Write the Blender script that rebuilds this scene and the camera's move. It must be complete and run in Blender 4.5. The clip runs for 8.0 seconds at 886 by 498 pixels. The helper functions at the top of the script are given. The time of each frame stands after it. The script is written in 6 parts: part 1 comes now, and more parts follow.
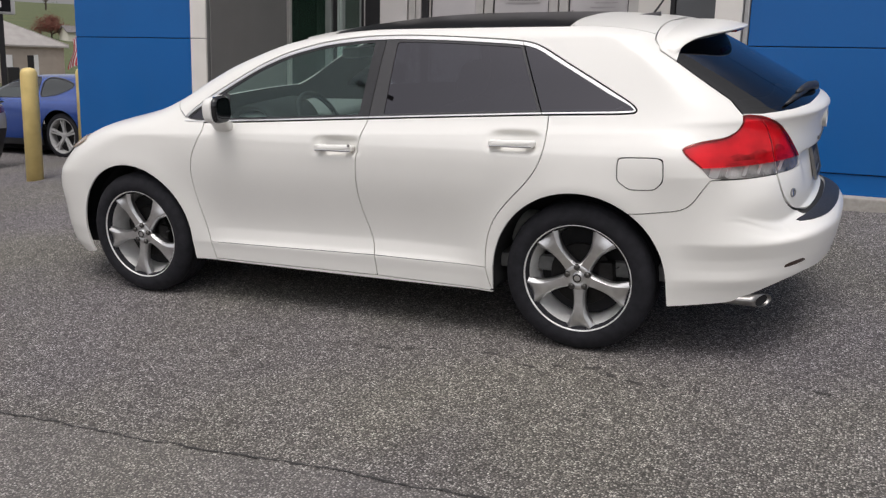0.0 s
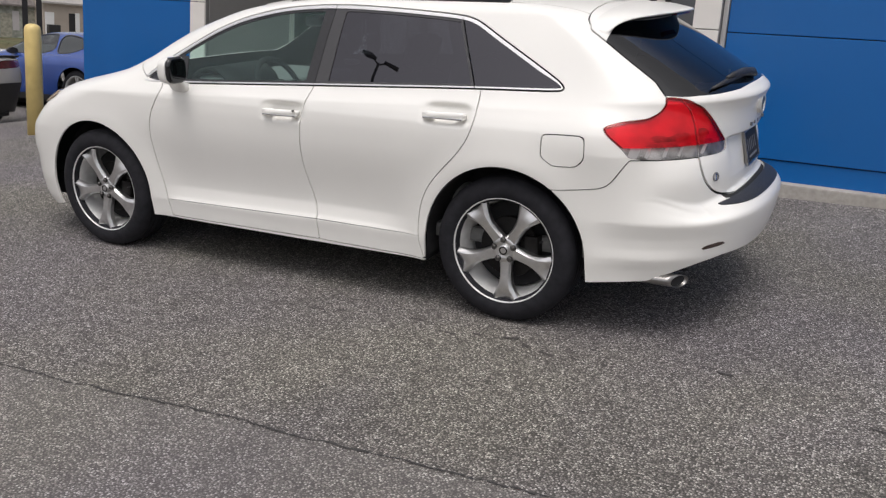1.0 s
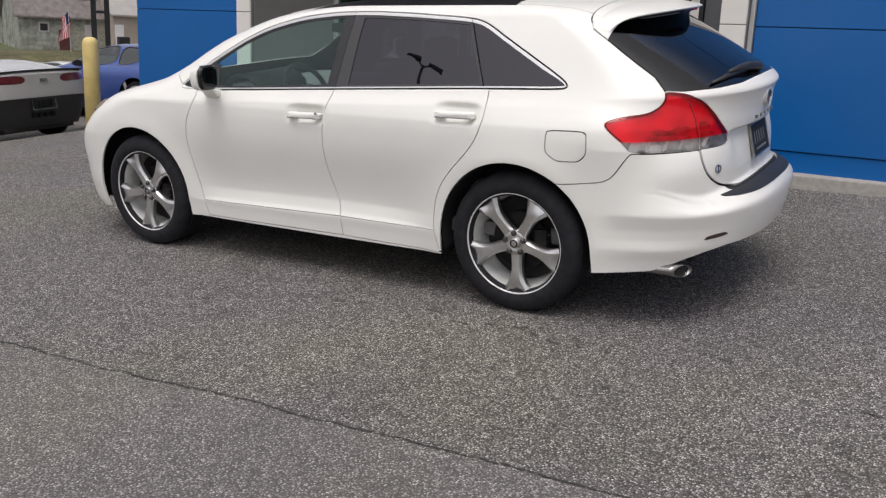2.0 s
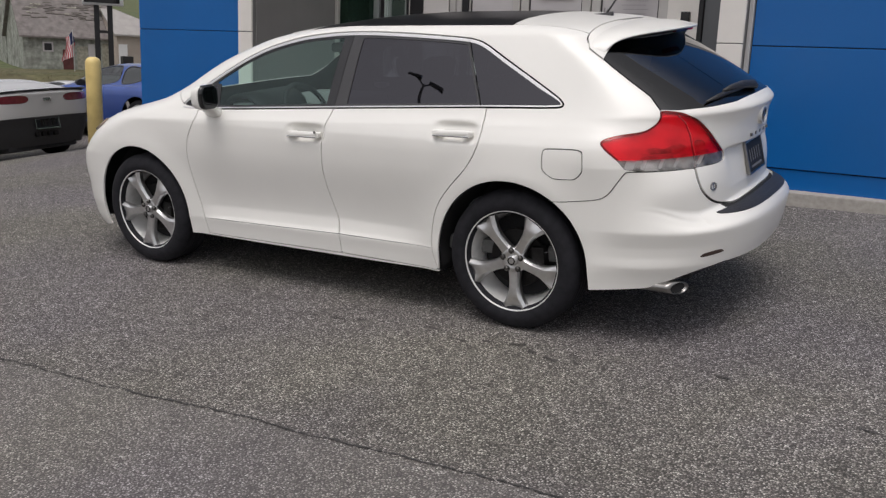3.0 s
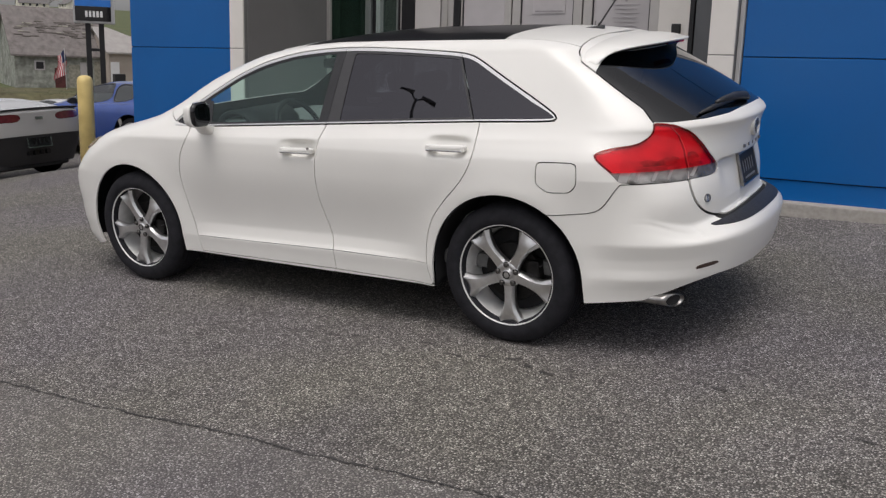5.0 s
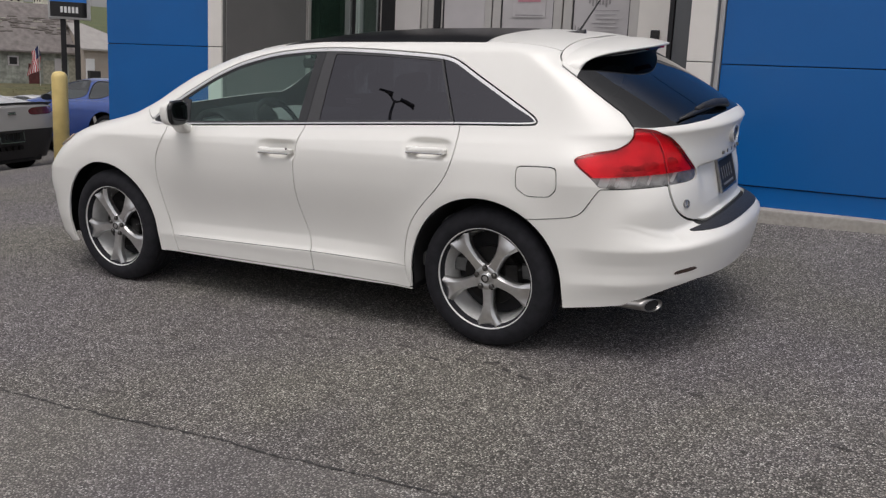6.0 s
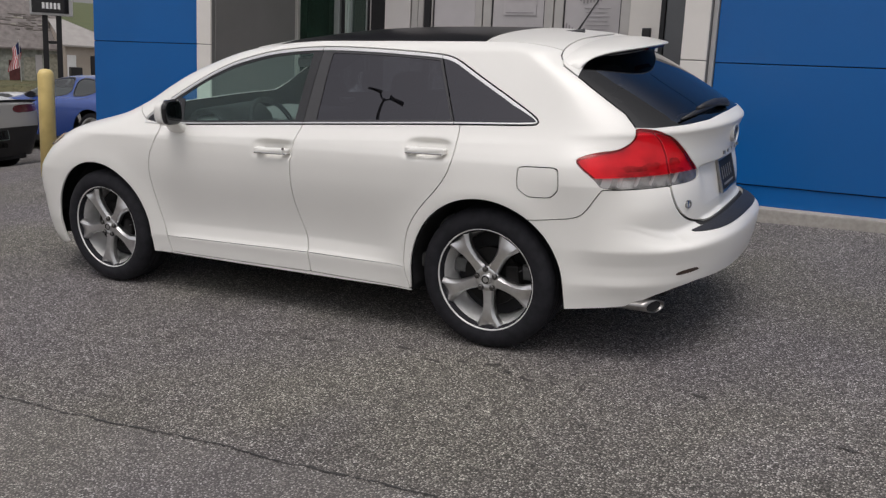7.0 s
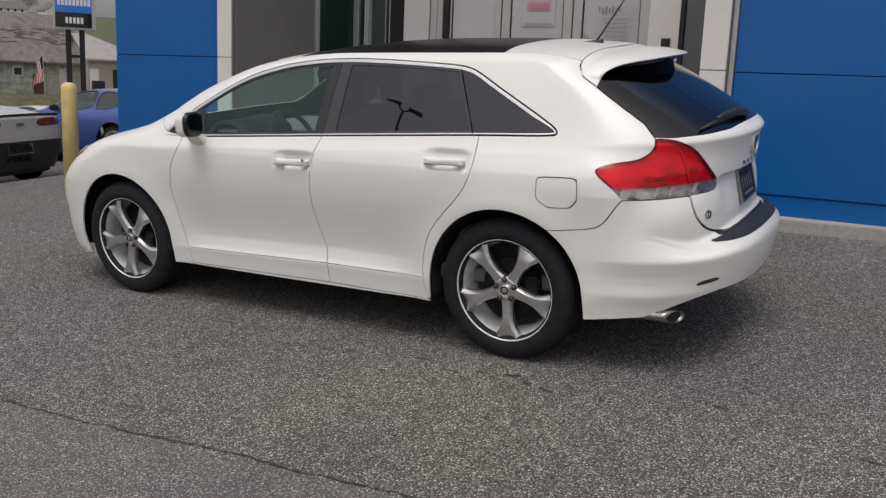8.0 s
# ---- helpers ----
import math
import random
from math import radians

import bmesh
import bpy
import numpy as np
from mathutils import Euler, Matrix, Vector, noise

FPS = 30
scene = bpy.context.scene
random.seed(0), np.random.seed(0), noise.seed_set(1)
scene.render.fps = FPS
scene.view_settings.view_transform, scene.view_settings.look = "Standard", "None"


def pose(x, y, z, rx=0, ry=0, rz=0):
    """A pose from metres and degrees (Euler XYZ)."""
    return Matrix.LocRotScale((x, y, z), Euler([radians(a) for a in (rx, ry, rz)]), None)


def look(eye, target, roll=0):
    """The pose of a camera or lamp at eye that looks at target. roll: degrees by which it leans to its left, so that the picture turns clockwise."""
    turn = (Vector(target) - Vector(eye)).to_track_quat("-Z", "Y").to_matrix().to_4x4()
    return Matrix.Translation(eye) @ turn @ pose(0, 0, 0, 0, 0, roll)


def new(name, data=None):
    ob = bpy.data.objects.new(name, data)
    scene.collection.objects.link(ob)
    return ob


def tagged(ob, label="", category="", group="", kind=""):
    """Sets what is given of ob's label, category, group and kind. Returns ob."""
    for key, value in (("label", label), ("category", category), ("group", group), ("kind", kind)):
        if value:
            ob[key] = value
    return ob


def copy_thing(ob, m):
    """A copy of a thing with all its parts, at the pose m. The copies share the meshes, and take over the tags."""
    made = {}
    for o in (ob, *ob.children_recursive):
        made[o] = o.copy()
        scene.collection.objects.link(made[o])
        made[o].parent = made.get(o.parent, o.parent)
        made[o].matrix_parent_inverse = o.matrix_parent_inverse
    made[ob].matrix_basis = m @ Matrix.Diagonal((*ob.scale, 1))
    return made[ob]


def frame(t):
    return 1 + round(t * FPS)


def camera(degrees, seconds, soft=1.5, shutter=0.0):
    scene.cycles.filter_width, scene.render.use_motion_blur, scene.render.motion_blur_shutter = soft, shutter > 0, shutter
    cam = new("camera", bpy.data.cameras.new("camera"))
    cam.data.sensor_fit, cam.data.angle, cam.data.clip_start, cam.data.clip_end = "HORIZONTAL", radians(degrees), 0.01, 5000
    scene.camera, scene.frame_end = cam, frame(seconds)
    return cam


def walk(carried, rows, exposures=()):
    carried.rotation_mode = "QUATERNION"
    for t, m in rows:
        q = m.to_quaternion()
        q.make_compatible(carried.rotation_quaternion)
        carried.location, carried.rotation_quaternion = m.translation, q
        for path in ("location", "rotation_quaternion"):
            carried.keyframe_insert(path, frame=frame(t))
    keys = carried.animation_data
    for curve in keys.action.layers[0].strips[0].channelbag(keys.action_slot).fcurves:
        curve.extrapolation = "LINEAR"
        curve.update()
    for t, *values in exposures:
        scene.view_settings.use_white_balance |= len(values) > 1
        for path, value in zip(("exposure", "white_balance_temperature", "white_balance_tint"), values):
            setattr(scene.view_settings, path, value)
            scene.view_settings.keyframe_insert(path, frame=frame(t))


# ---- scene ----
# The lot climbs towards the building: SLOPE turns lot coordinates (z square to the asphalt) into the world (z plumb).
UP = Vector((0.0229, 0.0990, 0.9948)).normalized()
EX = (Vector((1, 0, 0)) - UP * UP.x).normalized()
SLOPE = Matrix((EX, UP.cross(EX), UP)).to_4x4()

cam = camera(52.6, 8.0, soft=1.3)
PATH = [
    (0, (1.21, -4.016, 1.746), (0.38, -2.283, 1.192), -2.2),
    (0.5, (1.476, -3.929, 1.687), (0.65, -2.192, 1.138), -0.1),
    (1, (1.722, -3.902, 1.73), (0.833, -2.215, 1.127), 0.1),
    (1.5, (1.965, -3.925, 1.742), (0.976, -2.3, 1.124), -1.1),
    (3, (2.082, -3.961, 1.75), (1.059, -2.336, 1.192), -1.9),
    (3.5, (2.075, -3.964, 1.751), (1.053, -2.337, 1.196), -2.0),
    (4, (2.066, -3.966, 1.752), (1.031, -2.344, 1.207), -2.4),
    (4.5, (2.073, -3.959, 1.755), (1.047, -2.328, 1.22), -2.6),
    (6, (2.048, -3.937, 1.749), (1.078, -2.269, 1.223), -1.4),
    (6.5, (1.996, -3.937, 1.758), (1.061, -2.249, 1.235), -1.3),
    (7, (1.956, -3.94, 1.763), (1.018, -2.257, 1.229), -1.3),
    (7.5, (1.956, -3.948, 1.761), (0.991, -2.276, 1.239), -1.4),
    (8, (1.959, -3.944, 1.761), (0.981, -2.275, 1.252), -1.7),
]
walk(cam, [(t, SLOPE @ look(eye, target, roll)) for t, eye, target, roll in PATH], exposures=[(0.0, -0.12, 6520, 13.3), (0.5, -0.30, 6520, 13.3), (1.0, -0.06, 6520, 13.3), (1.5, -0.02, 6520, 13.3), (3.0, -0.26, 6520, 13.3), (4.5, -0.30, 6520, 13.3), (8.0, -0.36, 6520, 13.3)])

# ---- world and sun: a bright overcast day ----
world = bpy.data.worlds.new("world")
scene.world = world
world.use_nodes = True
wn, wl = world.node_tree.nodes, world.node_tree.links
sky = wn.new("ShaderNodeTexSky")
sky.sky_type, sky.sun_disc = "NISHITA", False
sky.sun_elevation, sky.sun_rotation = radians(66), radians(168)
sky.air_density, sky.dust_density, sky.ozone_density = 1.0, 4.0, 1.0
grey = wn.new("ShaderNodeHueSaturation")
grey.inputs["Saturation"].default_value = 0.16
wl.new(sky.outputs["Color"], grey.inputs["Color"])
wl.new(grey.outputs["Color"], wn["Background"].inputs["Color"])
wn["Background"].inputs["Strength"].default_value = 0.15
sun_data = bpy.data.lights.new("sun", "SUN")
sun_data.energy, sun_data.angle, sun_data.color = 1.15, radians(38), (1.0, 0.96, 0.9)
sun = new("sun", sun_data)
sun.matrix_world = look((1.8, -8.6, 20.0), (0, 0, 0))


# ---- materials ----
def mat(name, base, rough=0.5, metal=0.0, vary=0.0, scale=30.0, bump=0.0, bump_scale=200.0, dirt=None, dirt_scale=2.0, dirt_amount=0.5, coat=0.0, spec=0.5):
    """A principled material with fine grain, an optional wide stain and a fine relief, in metres of the object."""
    m = bpy.data.materials.new(name)
    m.use_nodes = True
    n, l = m.node_tree.nodes, m.node_tree.links
    b = n["Principled BSDF"]
    b.inputs["Base Color"].default_value = (*base, 1)
    b.inputs["Roughness"].default_value = rough
    b.inputs["Metallic"].default_value = metal
    b.inputs["Coat Weight"].default_value = coat
    b.inputs["Coat Roughness"].default_value = 0.03
    b.inputs["Specular IOR Level"].default_value = spec
    co = n.new("ShaderNodeTexCoord").outputs["Object"]
    colour = None
    if vary:
        t = n.new("ShaderNodeTexNoise")
        t.inputs["Scale"].default_value, t.inputs["Detail"].default_value = scale, 6
        l.new(co, t.inputs["Vector"])
        r = n.new("ShaderNodeValToRGB")
        r.color_ramp.elements[0].position, r.color_ramp.elements[1].position = 0.3, 0.7
        r.color_ramp.elements[0].color = (*[c * (1 - vary) for c in base], 1)
        r.color_ramp.elements[1].color = (*[min(1, c * (1 + vary)) for c in base], 1)
        l.new(t.outputs["Fac"], r.inputs["Fac"])
        colour = r.outputs["Color"]
    if dirt:
        t = n.new("ShaderNodeTexNoise")
        t.inputs["Scale"].default_value, t.inputs["Detail"].default_value = dirt_scale, 8
        l.new(co, t.inputs["Vector"])
        r = n.new("ShaderNodeMapRange")
        r.inputs["From Min"].default_value, r.inputs["From Max"].default_value = 0.45, 0.75
        r.inputs["To Max"].default_value = dirt_amount
        l.new(t.outputs["Fac"], r.inputs["Value"])
        x = n.new("ShaderNodeMix")
        x.data_type = "RGBA"
        l.new(r.outputs["Result"], x.inputs["Factor"])
        x.inputs["A"].default_value, x.inputs["B"].default_value = (*base, 1), (*dirt, 1)
        if colour:
            l.new(colour, x.inputs["A"])
        colour = x.outputs["Result"]
    if colour:
        l.new(colour, b.inputs["Base Color"])
    if bump:
        t = n.new("ShaderNodeTexNoise")
        t.inputs["Scale"].default_value, t.inputs["Detail"].default_value = bump_scale, 4
        l.new(co, t.inputs["Vector"])
        u = n.new("ShaderNodeBump")
        u.inputs["Strength"].default_value, u.inputs["Distance"].default_value = bump, 0.004
        l.new(t.outputs["Fac"], u.inputs["Height"])
        l.new(u.outputs["Normal"], b.inputs["Normal"])
    return m


def glass_mat(name, tint, rough=0.0, ior=1.5, most=1.0, gloss=(1, 1, 1)):
    """Tinted pane: a mirror-like surface over a see-through tint."""
    m = bpy.data.materials.new(name)
    m.use_nodes = True
    n, l = m.node_tree.nodes, m.node_tree.links
    out = n["Material Output"]
    n.remove(n["Principled BSDF"])
    tr, gl, mx, fr = (n.new("ShaderNode" + k) for k in ("BsdfTransparent", "BsdfGlossy", "MixShader", "LayerWeight"))
    tr.inputs["Color"].default_value = (*tint, 1)
    gl.inputs["Roughness"].default_value = rough
    gl.inputs["Color"].default_value = (*gloss, 1)
    # the mirror's share grows from the pane's own reflectance to all at a grazing view, alike from both sides
    fr.inputs["Blend"].default_value = 0.5
    power, share = n.new("ShaderNodeMath"), n.new("ShaderNodeMapRange")
    power.operation = "POWER"
    power.inputs[1].default_value = 5.0
    share.inputs["To Min"].default_value = ((ior - 1) / (ior + 1)) ** 2
    share.inputs["To Max"].default_value = most
    l.new(fr.outputs["Facing"], power.inputs[0])
    l.new(power.outputs["Value"], share.inputs["Value"])
    l.new(share.outputs["Result"], mx.inputs["Fac"])
    l.new(tr.outputs["BSDF"], mx.inputs[1])
    l.new(gl.outputs["BSDF"], mx.inputs[2])
    l.new(mx.outputs["Shader"], out.inputs["Surface"])
    return m


def asphalt_mat():
    """Worn asphalt: pale stones in dark binder, wide stains, in metres."""
    m = bpy.data.materials.new("asphalt")
    m.use_nodes = True
    n, l = m.node_tree.nodes, m.node_tree.links
    b = n["Principled BSDF"]
    b.inputs["Roughness"].default_value = 0.85
    b.inputs["Specular IOR Level"].default_value = 0.3
    co = n.new("ShaderNodeTexCoord").outputs["Object"]
    v = n.new("ShaderNodeTexVoronoi")
    v.inputs["Scale"].default_value = 118
    l.new(co, v.inputs["Vector"])
    hue = n.new("ShaderNodeSeparateColor")
    l.new(v.outputs["Color"], hue.inputs["Color"])
    stone = n.new("ShaderNodeValToRGB")
    e = stone.color_ramp.elements
    e[0].position, e[0].color = 0.0, (0.098, 0.090, 0.086, 1)
    e[1].position, e[1].color = 1.0, (0.60, 0.573, 0.555, 1)
    for p, c in ((0.40, (0.172, 0.158, 0.152, 1)), (0.72, (0.285, 0.264, 0.253, 1)), (0.92, (0.435, 0.41, 0.395, 1))):
        k = stone.color_ramp.elements.new(p)
        k.color = c
    l.new(hue.outputs["Red"], stone.inputs["Fac"])
    # dark binder in the gaps between the stones
    gap = n.new("ShaderNodeMapRange")
    gap.inputs["From Min"].default_value, gap.inputs["From Max"].default_value = 0.34, 0.66
    l.new(v.outputs["Distance"], gap.inputs["Value"])
    mix = n.new("ShaderNodeMix")
    mix.data_type = "RGBA"
    mix.inputs["B"].default_value = (0.060, 0.056, 0.054, 1)
    l.new(gap.outputs["Result"], mix.inputs["Factor"])
    l.new(stone.outputs["Color"], mix.inputs["A"])
    # wide, weak stains
    t = n.new("ShaderNodeTexNoise")
    t.inputs["Scale"].default_value, t.inputs["Detail"].default_value = 0.9, 7
    l.new(co, t.inputs["Vector"])
    st = n.new("ShaderNodeMapRange")
    st.inputs["From Min"].default_value, st.inputs["From Max"].default_value = 0.3, 0.7
    st.inputs["To Min"].default_value, st.inputs["To Max"].default_value = 0.94, 1.22
    l.new(t.outputs["Fac"], st.inputs["Value"])
    t2 = n.new("ShaderNodeTexNoise")
    t2.inputs["Scale"].default_value, t2.inputs["Detail"].default_value = 14, 4
    l.new(co, t2.inputs["Vector"])
    s2 = n.new("ShaderNodeMapRange")
    s2.inputs["From Min"].default_value, s2.inputs["From Max"].default_value = 0.3, 0.7
    s2.inputs["To Min"].default_value, s2.inputs["To Max"].default_value = 0.85, 1.15
    l.new(t2.outputs["Fac"], s2.inputs["Value"])
    t3 = n.new("ShaderNodeTexNoise")
    t3.inputs["Scale"].default_value, t3.inputs["Detail"].default_value = 52, 3
    l.new(co, t3.inputs["Vector"])
    s3 = n.new("ShaderNodeMapRange")
    s3.inputs["From Min"].default_value, s3.inputs["From Max"].default_value = 0.32, 0.68
    s3.inputs["To Min"].default_value, s3.inputs["To Max"].default_value = 0.84, 1.16
    l.new(t3.outputs["Fac"], s3.inputs["Value"])
    m3 = n.new("ShaderNodeMath")
    m3.operation = "MULTIPLY"
    l.new(s2.outputs["Result"], m3.inputs[0])
    l.new(s3.outputs["Result"], m3.inputs[1])
    mu = n.new("ShaderNodeMath")
    mu.operation = "MULTIPLY"
    l.new(st.outputs["Result"], mu.inputs[0])
    l.new(m3.outputs["Value"], mu.inputs[1])
    sc = n.new("ShaderNodeVectorMath")
    sc.operation = "SCALE"
    # the mix leans from olive to slate over a metre or so
    lean, tone = n.new("ShaderNodeMix"), n.new("ShaderNodeVectorMath")
    t4 = n.new("ShaderNodeTexNoise")
    t4.inputs["Scale"].default_value, t4.inputs["Detail"].default_value = 0.55, 3
    l.new(co, t4.inputs["Vector"])
    lr = n.new("ShaderNodeMapRange")
    lr.inputs["From Min"].default_value, lr.inputs["From Max"].default_value = 0.38, 0.62
    l.new(t4.outputs["Fac"], lr.inputs["Value"])
    lean.data_type = "RGBA"
    lean.inputs["A"].default_value, lean.inputs["B"].default_value = (0.99, 0.985, 1.03, 1), (1.0, 1.015, 0.93, 1)
    l.new(lr.outputs["Result"], lean.inputs["Factor"])
    tone.operation = "MULTIPLY"
    l.new(mix.outputs["Result"], tone.inputs[0])
    l.new(lean.outputs["Result"], tone.inputs[1])
    l.new(tone.outputs["Vector"], sc.inputs[0])
    l.new(mu.outputs["Value"], sc.inputs["Scale"])
    # the lane this side of the joint was laid with a finer, paler mix
    axes, along, edge = n.new("ShaderNodeSeparateXYZ"), n.new("ShaderNodeMath"), n.new("ShaderNodeMapRange")
    l.new(co, axes.inputs["Vector"])
    along.operation = "MULTIPLY_ADD"
    along.inputs[1].default_value = -0.062
    l.new(axes.outputs["X"], along.inputs[0])
    l.new(axes.outputs["Y"], along.inputs[2])
    edge.inputs["From Min"].default_value, edge.inputs["From Max"].default_value = -1.45, -1.40
    edge.inputs["To Min"].default_value, edge.inputs["To Max"].default_value = 0.20, 0.0
    l.new(along.outputs["Value"], edge.inputs["Value"])
    lane = n.new("ShaderNodeMix")
    lane.data_type = "RGBA"
    lane.inputs["B"].default_value = (0.215, 0.201, 0.197, 1)
    l.new(edge.outputs["Result"], lane.inputs["Factor"])
    l.new(sc.outputs["Vector"], lane.inputs["A"])
    l.new(lane.outputs["Result"], b.inputs["Base Color"])
    u = n.new("ShaderNodeBump")
    u.inputs["Strength"].default_value, u.inputs["Distance"].default_value = 0.75, 0.004
    u.invert = True
    l.new(v.outputs["Distance"], u.inputs["Height"])
    l.new(u.outputs["Normal"], b.inputs["Normal"])
    return m


PAINT = mat("pearl_white_paint", (0.87, 0.86, 0.82), 0.38, 0.0, vary=0.015, scale=2.5, coat=0.45)
BLACK = mat("black_plastic", (0.027, 0.027, 0.030), 0.45, vary=0.2, scale=60, bump=0.15, bump_scale=900)
ROOF_GLASS = mat("black_roof_glass", (0.006, 0.006, 0.008), 0.28, spec=0.3)
GLOSS_BLACK = mat("gloss_black", (0.010, 0.010, 0.012), 0.06, coat=0.5)
RUBBER = mat("tyre_rubber", (0.018, 0.018, 0.022), 0.8, vary=0.25, scale=25, bump=0.25, bump_scale=500, spec=0.25)
ALLOY = mat("silver_alloy", (0.76, 0.76, 0.76), 0.33, 1.0, vary=0.06, scale=20, dirt=(0.22, 0.21, 0.2), dirt_scale=9, dirt_amount=0.35)
RIM_ALLOY = mat("rim_alloy", (0.78, 0.78, 0.77), 0.42, 0.25, vary=0.08, scale=12, dirt=(0.40, 0.38, 0.36), dirt_scale=14, dirt_amount=0.4)
TRIM_CHROME = mat("bright_trim", (0.97, 0.96, 0.94), 0.34, 1.0, vary=0.02, scale=15)
LUG_STEEL = mat("lug_steel", (0.13, 0.125, 0.12), 0.35, 0.9, vary=0.2, scale=60)
CHROME = mat("chrome", (0.82, 0.82, 0.83), 0.07, 1.0, vary=0.03, scale=15)
DULL_CHROME = mat("dull_chrome", (0.34, 0.33, 0.32), 0.28, 1.0, vary=0.2, scale=25)
STEEL = mat("brake_steel", (0.016, 0.015, 0.015), 0.55, 0.6, vary=0.3, scale=30)
DARK = mat("dark_cavity", (0.020, 0.020, 0.022), 0.9, vary=0.3, scale=10)
ASPHALT = asphalt_mat()
BLUE = mat("blue_cladding", (0.003, 0.110, 0.37), 0.24, vary=0.05, scale=1.4, bump=0.02, bump_scale=6, dirt=(0.004, 0.085, 0.285), dirt_scale=0.7, dirt_amount=0.5, spec=0.5)
WHITE_PANEL = mat("white_cladding", (0.75, 0.72, 0.68), 0.45, vary=0.03, scale=4, bump=0.02, bump_scale=20, dirt=(0.62, 0.59, 0.55), dirt_scale=1.5, dirt_amount=0.4)
GREY_PANEL = mat("grey_cladding", (0.175, 0.172, 0.170), 0.4, vary=0.05, scale=3, bump=0.02, bump_scale=15)
CONCRETE = mat("concrete", (0.38, 0.36, 0.33), 0.85, vary=0.15, scale=25, bump=0.3, bump_scale=120, dirt=(0.25, 0.235, 0.21), dirt_scale=3, dirt_amount=0.6)
ALU = mat("door_aluminium", (0.54, 0.52, 0.50), 0.42, 0.6, vary=0.04, scale=8)
TINT_FRONT = glass_mat("green_tint_glass", (0.80, 0.96, 0.91), ior=1.78, gloss=(0.82, 1.0, 0.97))
SCREEN_GLASS = glass_mat("screen_glass", (0.84, 0.97, 0.93), ior=1.5, most=0.10)
TINT_REAR = glass_mat("privacy_glass", (0.035, 0.035, 0.045), ior=1.98, gloss=(0.95, 0.92, 1.0))
REAR_GLASS = glass_mat("rear_glass", (0.05, 0.05, 0.054), ior=1.86)
SATIN = mat("satin_grey_post", (0.055, 0.054, 0.057), 0.35, vary=0.05, scale=40)
RED_LENS = glass_mat("red_lens", (0.92, 0.045, 0.110), 0.05, 1.5)
CLEAR_LENS = glass_mat("clear_lens", (0.97, 0.965, 0.96), 0.03, 1.38)
LAMP_BACK = mat("lamp_reflector", (0.86, 0.84, 0.84), 0.5, 0.0, vary=0.25, scale=8, bump=0.5, bump_scale=30)
LAMP_CLEAR = mat("lamp_clear_back", (0.34, 0.33, 0.32), 0.2, 0.55, vary=0.8, scale=16, bump=0.9, bump_scale=34)
POST_GREY = mat("grey_lamp_post", (0.22, 0.22, 0.23), 0.5, vary=0.1, scale=6)
LAMP_INNER = mat("lamp_inner", (0.70, 0.68, 0.68), 0.3, 0.3, vary=0.7, scale=14, bump=0.6, bump_scale=25)
LAMP_SHADE = mat("lamp_shade", (0.58, 0.52, 0.52), 0.4, 0.2, vary=0.5, scale=22)
MIRROR = mat("mirror_glass", (0.05, 0.052, 0.055), 0.02, 1.0, vary=0.01, scale=5)
SLOT_BROWN = mat("slot_brown", (0.055, 0.034, 0.026), 0.35, vary=0.5, scale=40)
HEAD_LENS = mat("head_lens", (0.74, 0.55, 0.40), 0.12, 0.2, vary=0.35, scale=18, coat=1.0)
CABIN = mat("cabin_plastic", (0.17, 0.172, 0.170), 0.6, vary=0.15, scale=30)
CABIN_LIGHT = mat("grey_leather", (0.40, 0.41, 0.40), 0.5, vary=0.12, scale=40, bump=0.1, bump_scale=300)
FLECK = mat("worn_crack", (0.060, 0.055, 0.052), 0.9, vary=0.5, scale=150)
TAR = mat("tar", (0.04, 0.038, 0.037), 0.75, vary=0.4, scale=60)
DARK_FRAME = mat("dark_frame", (0.022, 0.022, 0.024), 0.35, 0.3, vary=0.1, scale=10)
ALU_DARK = mat("grey_green_frame", (0.26, 0.285, 0.28), 0.4, 0.4, vary=0.06, scale=8)
PALE_GREEN = mat("pale_green_frame", (0.36, 0.42, 0.40), 0.4, 0.3, vary=0.05, scale=8)
SHOP_GLASS = glass_mat("green_shop_glass", (0.46, 0.55, 0.51), ior=2.5, gloss=(0.82, 1.0, 0.93))
# frosted panes; the bright reflection on them is put into the pale base colour
FROST = mat("frosted_glass", (0.46, 0.44, 0.45), 0.22, vary=0.10, scale=1.6, coat=0.6)
GREY_GLASS = mat("grey_glass", (0.10, 0.105, 0.115), 0.15, vary=0.08, scale=2, coat=0.5)
PALE_WALL = mat("pale_wall", (0.52, 0.50, 0.49), 0.5, vary=0.04, scale=3)
PINK = mat("pink_paper", (0.55, 0.24, 0.30), 0.7, vary=0.05, scale=12)
PAPER = mat("pale_paper", (0.46, 0.44, 0.45), 0.6, vary=0.04, scale=12)
GREY_INK = mat("grey_ink", (0.24, 0.23, 0.235), 0.6, vary=0.1, scale=20)
YELLOW = mat("yellow_plastic", (0.80, 0.62, 0.25), 0.42, vary=0.05, scale=6, dirt=(0.50, 0.35, 0.12), dirt_scale=5, dirt_amount=0.5)
BLUE_PAINT = mat("blue_car_paint", (0.045, 0.098, 0.36), 0.25, 0.3, vary=0.05, scale=3, coat=1.0)
SILVER_PAINT = mat("white_car_paint", (0.62, 0.62, 0.62), 0.25, 0.1, vary=0.02, scale=3, coat=1.0)
DARK_RED = mat("dark_red_lens", (0.15, 0.016, 0.026), 0.15, vary=0.2, scale=20, coat=1.0)
